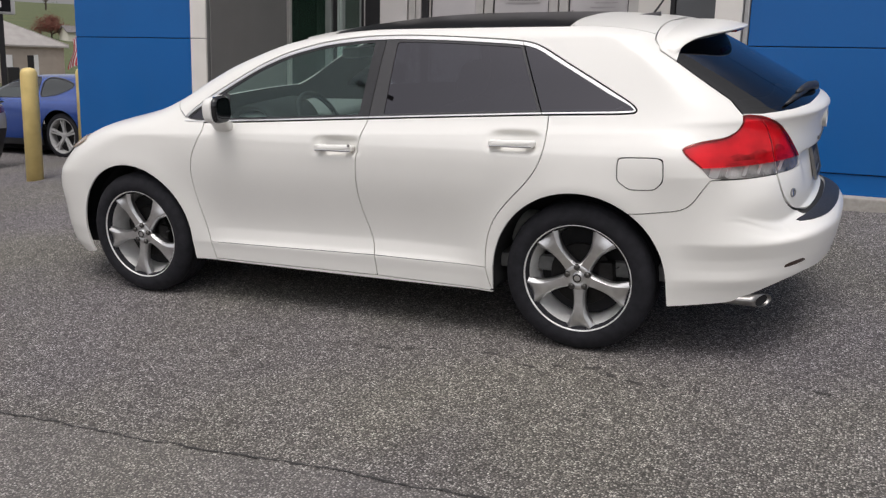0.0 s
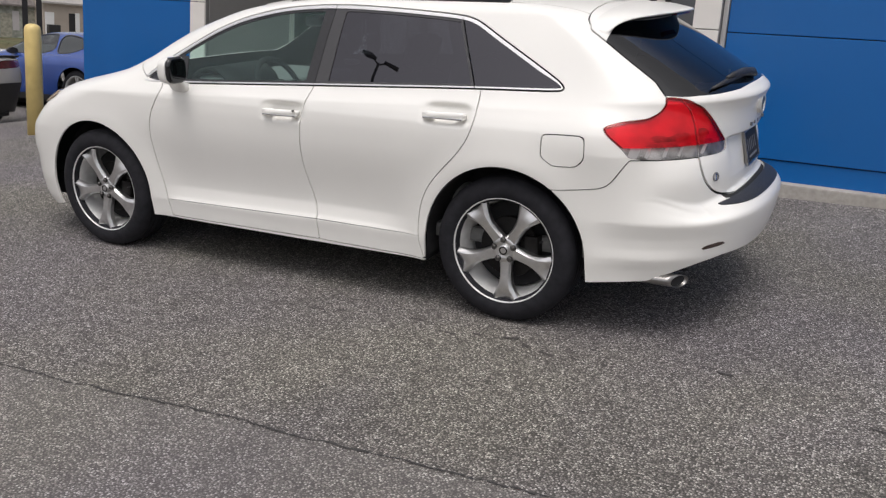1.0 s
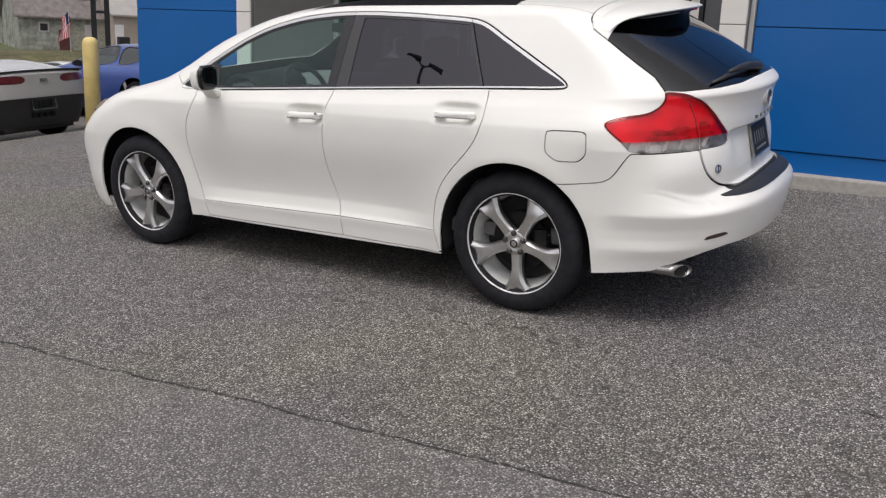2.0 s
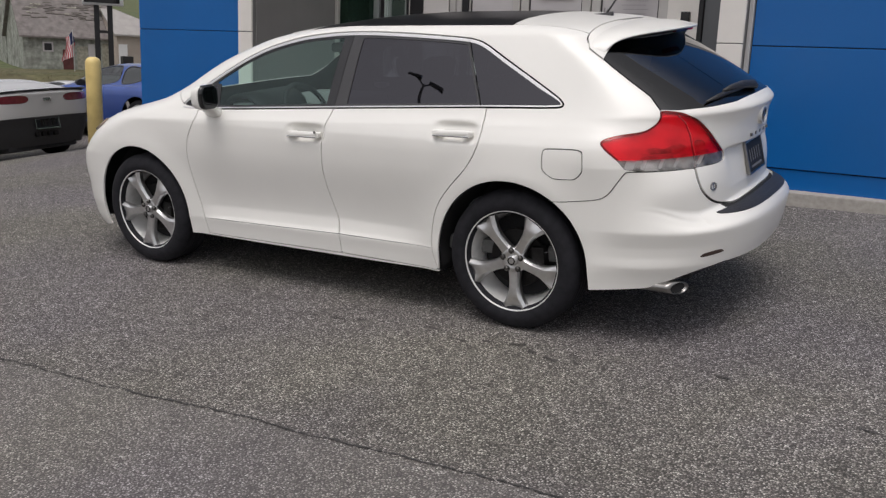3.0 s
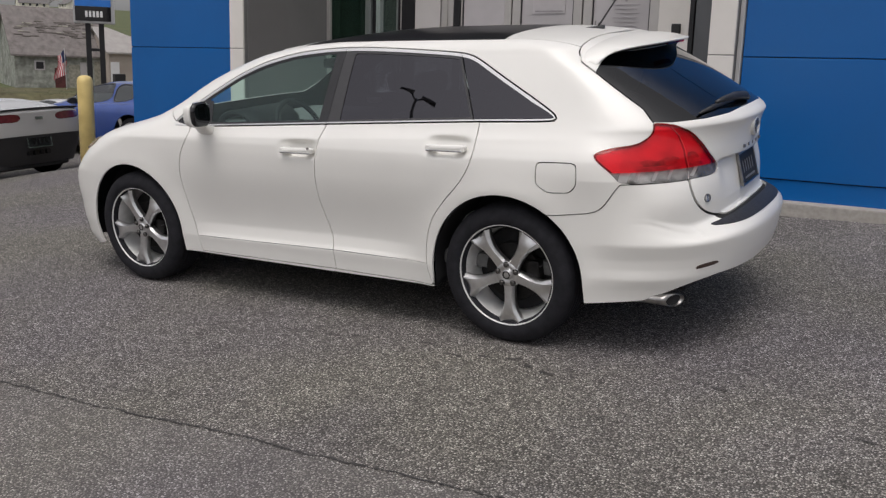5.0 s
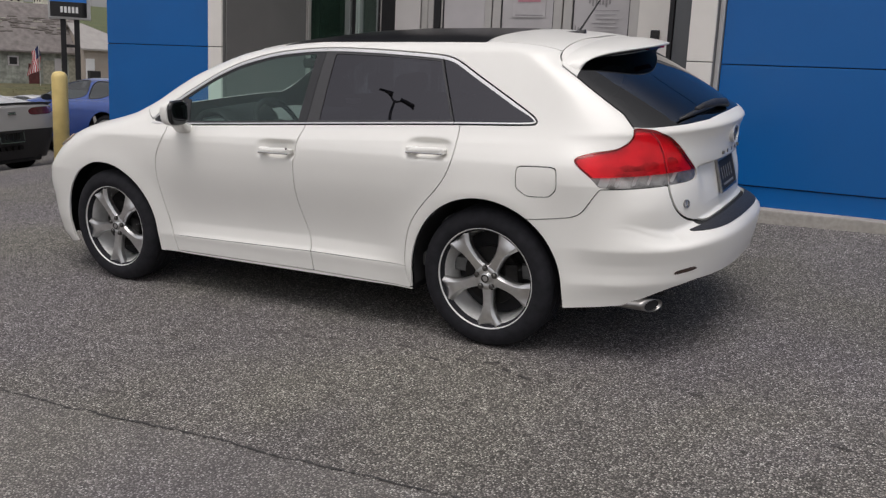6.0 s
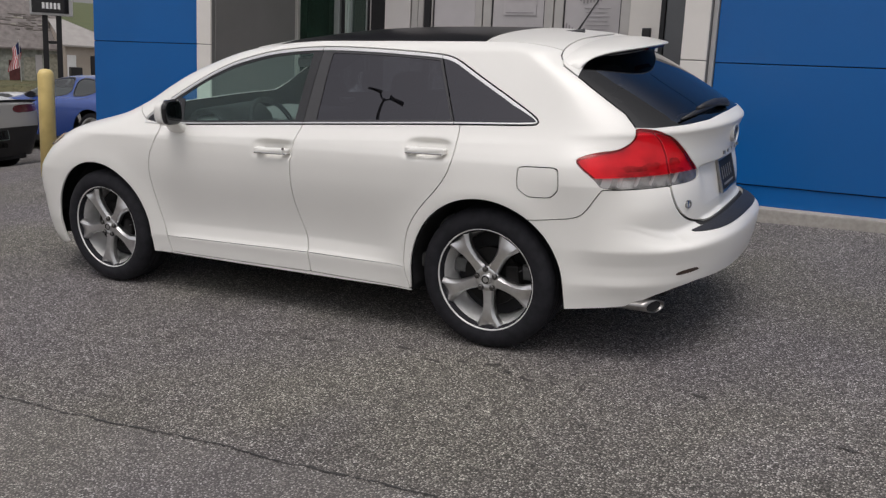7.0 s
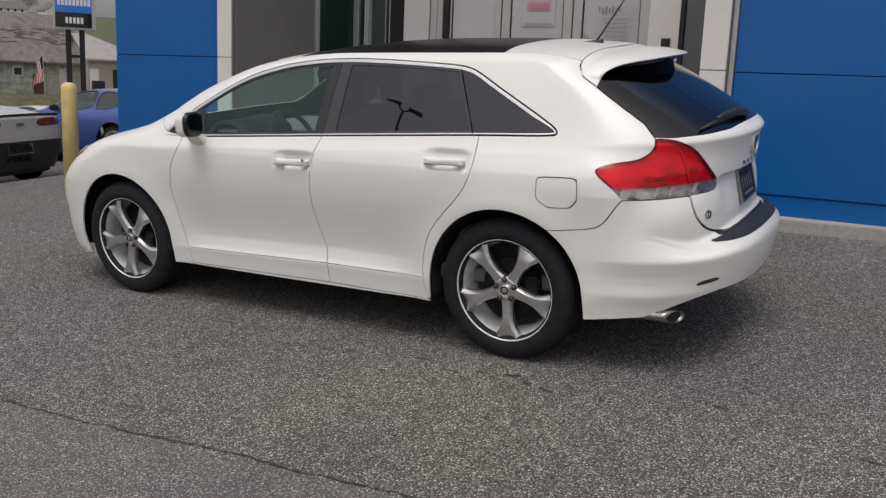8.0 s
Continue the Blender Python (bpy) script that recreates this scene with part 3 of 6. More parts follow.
class Sheet:
    """Points, normals and polygons of a piece of skin."""

    def __init__(self, v, n, f, shape=None):
        self.v, self.n, self.f, self.shape = v, n, f, shape

    def keep(self, field):
        """The piece where the field is negative, cut cleanly along its zero line."""
        v, n = list(self.v), list(self.n)
        pad = max((len(f) for f in self.f), default=0)
        if not pad:
            return self
        idx = np.array([f + (f[-1],) * (pad - len(f)) for f in self.f])
        low, high = field[idx].min(axis=1), field[idx].max(axis=1)
        faces = [self.f[i] for i in np.nonzero(high <= 0)[0]]
        cache = {}

        def cut(i, j):
            k = (min(i, j), max(i, j))
            if k not in cache:
                t = field[i] / (field[i] - field[j])
                cache[k] = len(v)
                v.append(v[i] * (1 - t) + v[j] * t)
                n.append(n[i] * (1 - t) + n[j] * t)
            return cache[k]

        for i in np.nonzero((low < 0) & (high > 0))[0]:
            f, out = self.f[i], []
            for a, b in zip(f, f[1:] + f[:1]):
                if field[a] <= 0:
                    out.append(a)
                if (field[a] < 0 < field[b]) or (field[b] < 0 < field[a]):
                    out.append(cut(a, b))
            if len(out) > 2:
                faces.append(tuple(out))
        used = sorted({i for f in faces for i in f})
        new_index = {o: k for k, o in enumerate(used)}
        return Sheet(np.array([v[i] for i in used]).reshape(-1, 3), np.array([n[i] for i in used]).reshape(-1, 3), [tuple(new_index[i] for i in f) for f in faces], self.shape)

    def xz(self, outline):
        return inside(outline, self.v[:, 0], self.v[:, 2])


def sheet_part(name, sheet, material, parent, label="", push=0.0, edge=0.012, right=False, both=False):
    """Makes a panel of a sheet: pushed out along its normals, its rim turned inwards; on the right side, or on both."""
    nn, v = sheet.n / (np.linalg.norm(sheet.n, axis=1, keepdims=True) + 1e-12), sheet.v
    if sheet.shape and len(v):
        v, nn = sheet.shape(v, nn)
    v = v + nn * push
    faces = list(sheet.f)
    count = {}
    for f in faces:
        for a, b in zip(f, f[1:] + f[:1]):
            count[(a, b)] = 1
    rim = [(a, b) for a, b in count if (b, a) not in count]
    if both:
        rim = [(a, b) for a, b in rim if abs(v[a, 1]) > 1e-4 or abs(v[b, 1]) > 1e-4]
    vs, ns = list(v), list(nn)
    top, low = {}, {}
    if edge:
        for a, b in rim:
            for k in (a, b):
                if k not in top:
                    top[k] = len(vs)
                    vs.append(v[k])
                    ns.append(np.zeros(3))
                    low[k] = len(vs)
                    vs.append(v[k] - nn[k] * edge)
                    ns.append(np.zeros(3))
            fn = np.cross(v[b] - v[a], nn[a])
            fn /= np.linalg.norm(fn) + 1e-12
            for k in (top[a], top[b], low[a], low[b]):
                ns[k] = ns[k] + fn
            faces.append((top[b], top[a], low[a], low[b]))
    vs, ns = np.array(vs), np.array(ns)
    ns /= np.linalg.norm(ns, axis=1, keepdims=True) + 1e-12
    flip = np.array((1, -1, 1))
    if right:
        vs, ns, faces = vs * flip, ns * flip, [f[::-1] for f in faces]
    elif both:
        m = len(vs)
        faces = faces + [tuple(i + m for i in f[::-1]) for f in faces]
        vs, ns = np.vstack([vs, vs * flip]), np.vstack([ns, ns * flip])
    me = bpy.data.meshes.new(name)
    me.from_pydata([tuple(p) for p in vs], [], faces)
    me.shade_smooth()
    me.normals_split_custom_set_from_vertices([tuple(p) for p in ns])
    me.materials.append(material)
    ob = new(name, me)
    ob.parent = parent
    if label:
        ob["label"] = label
    return ob


def soft(points, times=2):
    """Rounds the corners of an open line, keeping its ends."""
    p = np.asarray(points, float)
    for _ in range(times):
        mid = np.stack([0.75 * p[:-1] + 0.25 * p[1:], 0.25 * p[:-1] + 0.75 * p[1:]], axis=1).reshape(-1, 2)
        p = np.vstack([p[:1], mid[1:-1], p[-1:]])
    return [tuple(q) for q in p]


LAMP = round_off([(0.477, 1.032), (0.548, 1.056), (0.657, 1.069), (0.696, 1.095), (0.717, 1.130), (0.707, 1.164), (0.801, 1.149), (0.856, 1.112), (0.894, 1.046), (0.923, 0.981), (0.942, 0.928), (0.944, 0.886), (0.859, 0.887), (0.609, 0.890), (0.574, 0.938), (0.493, 1.004)], 2)
GATE_EDGE = [(0.782, 1.147), (0.814, 1.096), (0.838, 1.027), (0.856, 0.935), (0.864, 0.884), (0.886, 0.820), (0.910, 0.774), (0.954, 0.726), (0.990, 0.7165)]
GATE = [(0.278, 1.56), (0.286, 1.49), (0.319, 1.443), (0.41, 1.387), (0.65, 1.225), (0.715, 1.157)] + soft(GATE_EDGE[:4]) + soft(GATE_EDGE[4:]) + [(1.3, 0.7165), (1.3, 1.56)]
HATCH_GLASS = [(0.400, 1.389), (0.638, 1.229), (0.708, 1.166), (0.780, 1.160), (0.900, 1.163), (0.965, 1.170), (0.985, 1.182), (1.2, 1.20), (1.2, 1.475), (0.40, 1.475)]
BUMPER = soft([(0.15, 0.722), (0.28, 0.725), (0.42, 0.74), (0.491, 0.751), (0.533, 0.778), (0.582, 0.853), (0.608, 0.888)]) + [(0.864, 0.886)] + soft(GATE_EDGE[4:]) + [(1.3, 0.7165), (1.3, 0.1), (0.15, 0.1)]
A_SEAM = [(-2.205, 1.082), (-2.195, 1.03), (-2.240, 0.96), (-2.280, 0.89), (-2.300, 0.80), (-2.300, 0.72), (-2.281, 0.60), (-2.226, 0.373), (-2.205, 0.272)]
B_SEAM = [(-1.112, 0.28), (-1.121, 0.424), (-1.152, 0.54), (-1.182, 0.654), (-1.192, 0.75), (-1.188, 0.88), (-1.170, 0.99), (-1.140, 1.09), (-1.128, 1.127)]
C_SEAM = [(-0.437, 0.268), (-0.470, 0.36), (-0.473, 0.488), (-0.433, 0.634), (-0.339, 0.749), (-0.235, 0.85), (-0.170, 0.95), (-0.150, 1.05), (-0.160, 1.167)]
A_SEAM, B_SEAM, C_SEAM = soft(A_SEAM), soft(B_SEAM), soft(C_SEAM)
DOOR_F, DOOR_R = A_SEAM + B_SEAM, B_SEAM[::-1] + C_SEAM
FRONT = [(-4.0, 0.0), (-2.203, 0.0)] + A_SEAM[::-1] + [(-2.345, 1.098), (-2.44, 1.158), (-2.60, 1.24), (-4.0, 1.24)]
FUEL = round_off([(0.214, 0.986), (0.390, 0.989), (0.405, 0.978), (0.409, 0.900), (0.402, 0.874), (0.374, 0.846), (0.352, 0.840), (0.268, 0.839), (0.250, 0.844), (0.206, 0.874), (0.199, 0.890), (0.199, 0.974)], 2)
DLO = round_off([(-2.375, 1.066), (-2.345, 1.110), (-2.250, 1.186), (-2.070, 1.288), (-1.890, 1.382), (-1.715, 1.450), (-1.470, 1.505), (-1.230, 1.527), (-1.000, 1.531), (-0.700, 1.520), (-0.345, 1.498), (-0.250, 1.476), (-0.102, 1.395), (0.071, 1.303), (0.235, 1.213), (0.262, 1.184), (0.245, 1.167), (-0.18, 1.157), (-1.135, 1.118), (-1.93, 1.082)], 2)
B_LINE, C_LINE, TRI_LINE, POST_LINE = ((-1.134, 1.11), (-1.103, 1.54)), ((-0.190, 1.15), (-0.352, 1.51)), ((-2.040, 1.07), (-2.095, 1.30)), ((-1.052, 1.11), (-1.037, 1.54))


def floor_line(x):
    """Lower edge of the painted body along the car."""
    return np.interp(x, [-3.7, -3.35, -3.15, -2.3, -0.44, 0.44, 0.58, 0.71, 0.78, 0.86, 0.92, 1.0], [0.19, 0.19, 0.235, 0.262, 0.262, 0.285, 0.297, 0.31, 0.338, 0.371, 0.394, 0.415])


def arch_field(x, z, grow=0.0):
    """Negative inside the wheel openings."""
    out = np.full(x.shape, 9.0)
    for ax in (AXLE_R, AXLE_F):
        r = np.where(z > HUB_Z, np.hypot(x - ax, (z - HUB_Z) * 0.985), np.abs(x - ax) - (HUB_Z - z) * 0.06)
        if ax == AXLE_F:
            r = np.where((z < HUB_Z) & (x < ax), np.hypot(x - ax, z - HUB_Z), r)
        out = np.minimum(out, r - ARCH - grow)
    return out


rr, cc = SKIN_P.shape[:2]
grid = np.arange(rr * cc).reshape(rr, cc)
quads = np.stack([grid[:-1, :-1], grid[:-1, 1:], grid[1:, 1:], grid[1:, :-1]], axis=-1).reshape(-1, 4)
FULL = Sheet(SKIN_P.reshape(-1, 3), SKIN_N.reshape(-1, 3), [tuple(int(i) for i in q) for q in quads], settle)
HULL = FULL.keep(-arch_field(FULL.v[:, 0], FULL.v[:, 2]))
HULL = HULL.keep(floor_line(HULL.v[:, 0]) - HULL.v[:, 2])

car = thing("car", CAR, "pearl white crossover with dark windows parked on asphalt", "car")
GAP = 0.0031


def piece(outline, gap=GAP, source=None):
    s = source or HULL
    return s.keep(s.xz(outline) + gap)


def belt_field(s, depth):
    return s.xz(DLO) + depth


def rim(s, more=0.0):
    """Width of the bright surround: thin along the belt, broad over the windows."""
    up = s.v[:, 2] - 1.118 - 0.0385 * (s.v[:, 0] + 1.135)
    return 0.0122 + 0.0085 * np.clip((up - 0.03) / 0.06, 0, 1) + more


# what stays as one shell: pillars, roof sides, quarter panels
shell = HULL
for outline in (LAMP, GATE, BUMPER, DOOR_F, DOOR_R, FRONT, FUEL, DLO):
    shell = shell.keep((0.0012 if outline is LAMP else GAP * 0.8) - shell.xz(outline))


def roof_field(s):
    return np.maximum(inside([(-1.48, -0.9), (-1.48, 0.9), (-0.13, 0.9), (-0.13, -0.9)], s.v[:, 0], s.v[:, 1]), np.maximum(np.abs(s.v[:, 1]) - 0.605, 1.535 - s.v[:, 2]))


def roof_back_field(s):
    return np.maximum(np.maximum(-0.124 - s.v[:, 0], s.v[:, 0] - 0.284), np.maximum(np.abs(s.v[:, 1]) - 0.60 + 0.05 * (s.v[:, 0] + 0.1), 1.5 - s.v[:, 2]))


def screen_field(s):
    y, z = np.abs(s.v[:, 1]), s.v[:, 2]
    return np.maximum(np.maximum(y - 0.70 + 0.30 * (z - 1.2), 1.12 - z), np.maximum(z - 1.515, s.v[:, 0] + 1.45))


roof_glass, roof_back = (shell.keep(fn(shell) + GAP) for fn in (roof_field, roof_back_field))
screen = HULL.keep(screen_field(HULL) + GAP)
for fn in (screen_field, roof_field, roof_back_field):
    shell = shell.keep(GAP * 0.5 - fn(shell))
sheet_part("body_shell", shell, PAINT, car, both=True)
sheet_part("windscreen", screen, SCREEN_GLASS, car, "clear greenish windscreen", push=-0.004, edge=0, both=True)
sheet_part("roof_glass", roof_glass, ROOF_GLASS, car, "black glass roof panel", both=True)
sheet_part("roof_panel", roof_back, PAINT, car, both=True)
# dark structure behind the panel gaps
inner = FULL.keep(-arch_field(FULL.v[:, 0], FULL.v[:, 2], 0.004))
inner = inner.keep(floor_line(inner.v[:, 0]) + 0.004 - inner.v[:, 2])
inner = inner.keep(-(inner.xz(DLO) + 0.03))
inner = inner.keep(-(inner.xz(LAMP) + 0.002))
inner = inner.keep(-(screen_field(inner) + 0.012))
inner = inner.keep(-(np.maximum(inner.xz(HATCH_GLASS), 1.0 - inner.v[:, 2]) + 0.03))
sheet_part("inner_frame", inner, INNER, car, "dark inner body structure", push=-0.013, edge=0, both=True)

front_body = piece(FRONT)
front_body = front_body.keep(GAP * 0.5 - screen_field(front_body))
fender = front_body.keep(np.maximum(front_body.v[:, 2] - 1.30, -9))
sheet_part("front_body", fender, PAINT, car, both=True)
bumper = piece(BUMPER)
rear_bumper = sheet_part("rear_bumper", bumper, PAINT, car, both=True)
gate_skin = piece(GATE)
gate_skin = gate_skin.keep(-(gate_skin.xz(LAMP)) + GAP * 0.6)
gate_glass = gate_skin.keep(gate_skin.xz(HATCH_GLASS))
gate_skin = gate_skin.keep(0.0006 - gate_skin.xz(HATCH_GLASS))
tailgate = sheet_part("tailgate", gate_skin, PAINT, car, both=True)
sheet_part("rear_window", gate_glass, REAR_GLASS, tailgate, "dark tinted rear window", push=-0.002, edge=0.005, both=True)

for right in (False, True):
    for name, outline in (("front_door", DOOR_F), ("rear_door", DOOR_R)):
        s = piece(outline)
        s = s.keep(GAP * 0.6 - s.xz(DLO))
        moulding = s.keep(s.v[:, 2] - sill_crease(s.v[:, 0]) + 0.0018)
        s = s.keep(sill_crease(s.v[:, 0]) + 0.0018 - s.v[:, 2])
        door = sheet_part(name, s, PAINT, car, right=right)
        sheet_part("sill_moulding", moulding, PAINT, door, right=right)
        s = HULL.keep(belt_field(HULL, 0.0058))
        s = s.keep(-belt_field(s, rim(s)))
        cut = B_LINE
        x, z = s.v[:, 0], s.v[:, 2]
        s = s.keep((1 if name == "front_door" else -1) * side_of(*cut, x, z) + 0.0015)
        if name == "rear_door":
            s = s.keep(side_of(*C_LINE, s.v[:, 0], s.v[:, 2]) + 0.0015)
        sheet_part("window_trim", s, TRIM_CHROME, door, "bright chrome window surround", push=0.003, edge=0.008, right=right)
        f = HULL.keep(belt_field(HULL, rim(HULL, -0.0006)))
        f = f.keep((1 if name == "front_door" else -1) * side_of(*cut, f.v[:, 0], f.v[:, 2]) + 0.002)
        if name == "rear_door":
            f = f.keep(side_of(*C_LINE, f.v[:, 0], f.v[:, 2]) + 0.002)
        if name == "front_door":
            tri = f.keep(side_of(*TRI_LINE, f.v[:, 0], f.v[:, 2]) + 0.012)
            tri = tri.keep(belt_field(tri, rim(tri, 0.012)))
            sheet_part("quarter_light", tri, TINT_REAR, door, "small dark corner window", push=-0.004, edge=0.004, right=right)
            pane = f.keep(-side_of(*TRI_LINE, f.v[:, 0], f.v[:, 2]) + 0.008)
            pane = pane.keep(side_of((-1.19, 1.11), (-1.16, 1.54), pane.v[:, 0], pane.v[:, 2]))
            pane = pane.keep(belt_field(pane, rim(pane, 0.0043)))
            sheet_part("door_window", pane, TINT_FRONT, door, "lightly tinted greenish door window", push=-0.005, edge=0.004, right=right)
            rest = f.keep(np.minimum(np.minimum(np.abs(side_of(*TRI_LINE, f.v[:, 0], f.v[:, 2])) - 0.014, -belt_field(f, rim(f, 0.012))), -side_of((-1.195, 1.11), (-1.165, 1.54), f.v[:, 0], f.v[:, 2])))
            sheet_part("window_post", rest, BLACK, door, "black window post", push=-0.002, edge=0.006, right=right)
        else:
            pane = f.keep(-side_of(*POST_LINE, f.v[:, 0], f.v[:, 2]))
            pane = pane.keep(side_of(*C_LINE, pane.v[:, 0], pane.v[:, 2]) + 0.012)
            pane = pane.keep(belt_field(pane, rim(pane, 0.0043)))
            sheet_part("door_window", pane, TINT_REAR, door, "dark privacy-tinted door window", push=-0.005, edge=0.004, right=right)
            rest = f.keep(np.minimum(np.minimum(-side_of(*C_LINE, f.v[:, 0], f.v[:, 2]) - 0.014, -belt_field(f, rim(f, 0.012))), side_of(*POST_LINE, f.v[:, 0], f.v[:, 2]) - 0.003))
            sheet_part("window_post", rest, SATIN, door, "satin dark grey window post", push=-0.001, edge=0.006, right=right)
    s = HULL.keep(belt_field(HULL, 0.0058))
    s = s.keep(-belt_field(s, rim(s)))
    s = s.keep(-side_of(*C_LINE, s.v[:, 0], s.v[:, 2]) + 0.0015)
    quarter = HULL.keep(belt_field(HULL, rim(HULL, -0.0006)))
    quarter = quarter.keep(-side_of(*C_LINE, quarter.v[:, 0], quarter.v[:, 2]) + 0.004)
    window = sheet_part("quarter_window", quarter, TINT_REAR, car, "dark tinted rear quarter window", push=-0.004, edge=0.004, right=right)
    sheet_part("window_trim", s, TRIM_CHROME, window, "bright chrome window surround", push=0.003, edge=0.008, right=right)
    sheet_part("fuel_flap" if not right else "blank_panel", piece(FUEL), PAINT, car, right=right)
    lamp = piece(LAMP, 0.0012)
    x, z = lamp.v[:, 0], lamp.v[:, 2]
    split = np.interp(lamp.v[:, 2], [0.88, 0.945, 1.027, 1.096, 1.143, 1.2], [0.865, 0.855, 0.838, 0.814, 0.782, 0.74])
    for name, sgn in (("tail_lamp", 1), ("gate_lamp", -1)):
        half = lamp.keep(sgn * (lamp.v[:, 0] - split) + 0.0015)
        low = np.interp(half.v[:, 0], [0.5, 0.584, 0.845, 0.937], [0.946, 0.944, 0.940, 0.940]) - half.v[:, 2]
        red = half.keep(low + 0.0005)
        low = np.interp(half.v[:, 0], [0.5, 0.584, 0.845, 0.937], [0.946, 0.944, 0.940, 0.940]) - half.v[:, 2]
        clear = half.keep(-low + 0.0005)
        unit = sheet_part(name, half, LAMP_BACK, car, "red and clear tail lamp", push=-0.010, edge=0.0, right=right)
        if sgn > 0:
            bright = [[(0.655, 0.948), (0.835, 0.943), (0.832, 0.958), (0.66, 0.960)]]
            shade = [[(0.664, 0.966), (0.832, 0.966), (0.824, 0.998), (0.786, 1.008), (0.752, 0.984), (0.712, 1.000), (0.672, 0.988)]]
        else:
            bright = [[(0.862, 0.946), (0.906, 0.944), (0.898, 0.962), (0.860, 0.964)]]
            shade = [[(0.856, 0.975), (0.893, 0.978), (0.878, 1.012), (0.850, 1.016)]]
        for o in bright:
            sheet_part("lamp_core", half.keep(half.xz(round_off(o, 2))), LAMP_INNER, unit, push=-0.006, edge=0, right=right)
        for o in shade:
            sheet_part("lamp_socket", half.keep(half.xz(round_off(o, 2))), LAMP_SHADE, unit, push=-0.007, edge=0, right=right)
        border = half.keep(-(half.xz(LAMP) + 0.0075))
        sheet_part("lamp_border", border.keep(np.interp(border.v[:, 0], [0.5, 0.584, 0.845, 0.937], [0.946, 0.944, 0.940, 0.940]) - border.v[:, 2]), DARK_RED, unit, push=-0.002, edge=0.003, right=right)
        sheet_part("red_lens", red, RED_LENS, unit, "glossy red lamp lens", push=0.003, edge=0.005, right=right)
        sheet_part("lamp_reflector", clear, LAMP_CLEAR, unit, push=-0.006, edge=0, right=right)
        for x0, x1 in ((0.600, 0.640), (0.668, 0.682), (0.735, 0.748), (0.790, 0.800)) if sgn > 0 else ((0.868, 0.880),):
            facet = clear.keep(np.maximum(np.abs(clear.v[:, 0] - (x0 + x1) / 2 - 0.25 * (clear.v[:, 2] - 0.91)) - (x1 - x0) / 2, 0.896 - clear.v[:, 2]))
            if len(facet.f):
                sheet_part("lamp_facet", facet, SIGN_GREY, unit, push=-0.004, edge=0.002, right=right)
        sheet_part("clear_lens", clear, CLEAR_LENS, unit, "clear lamp lens", push=0.003, edge=0.005, right=right)


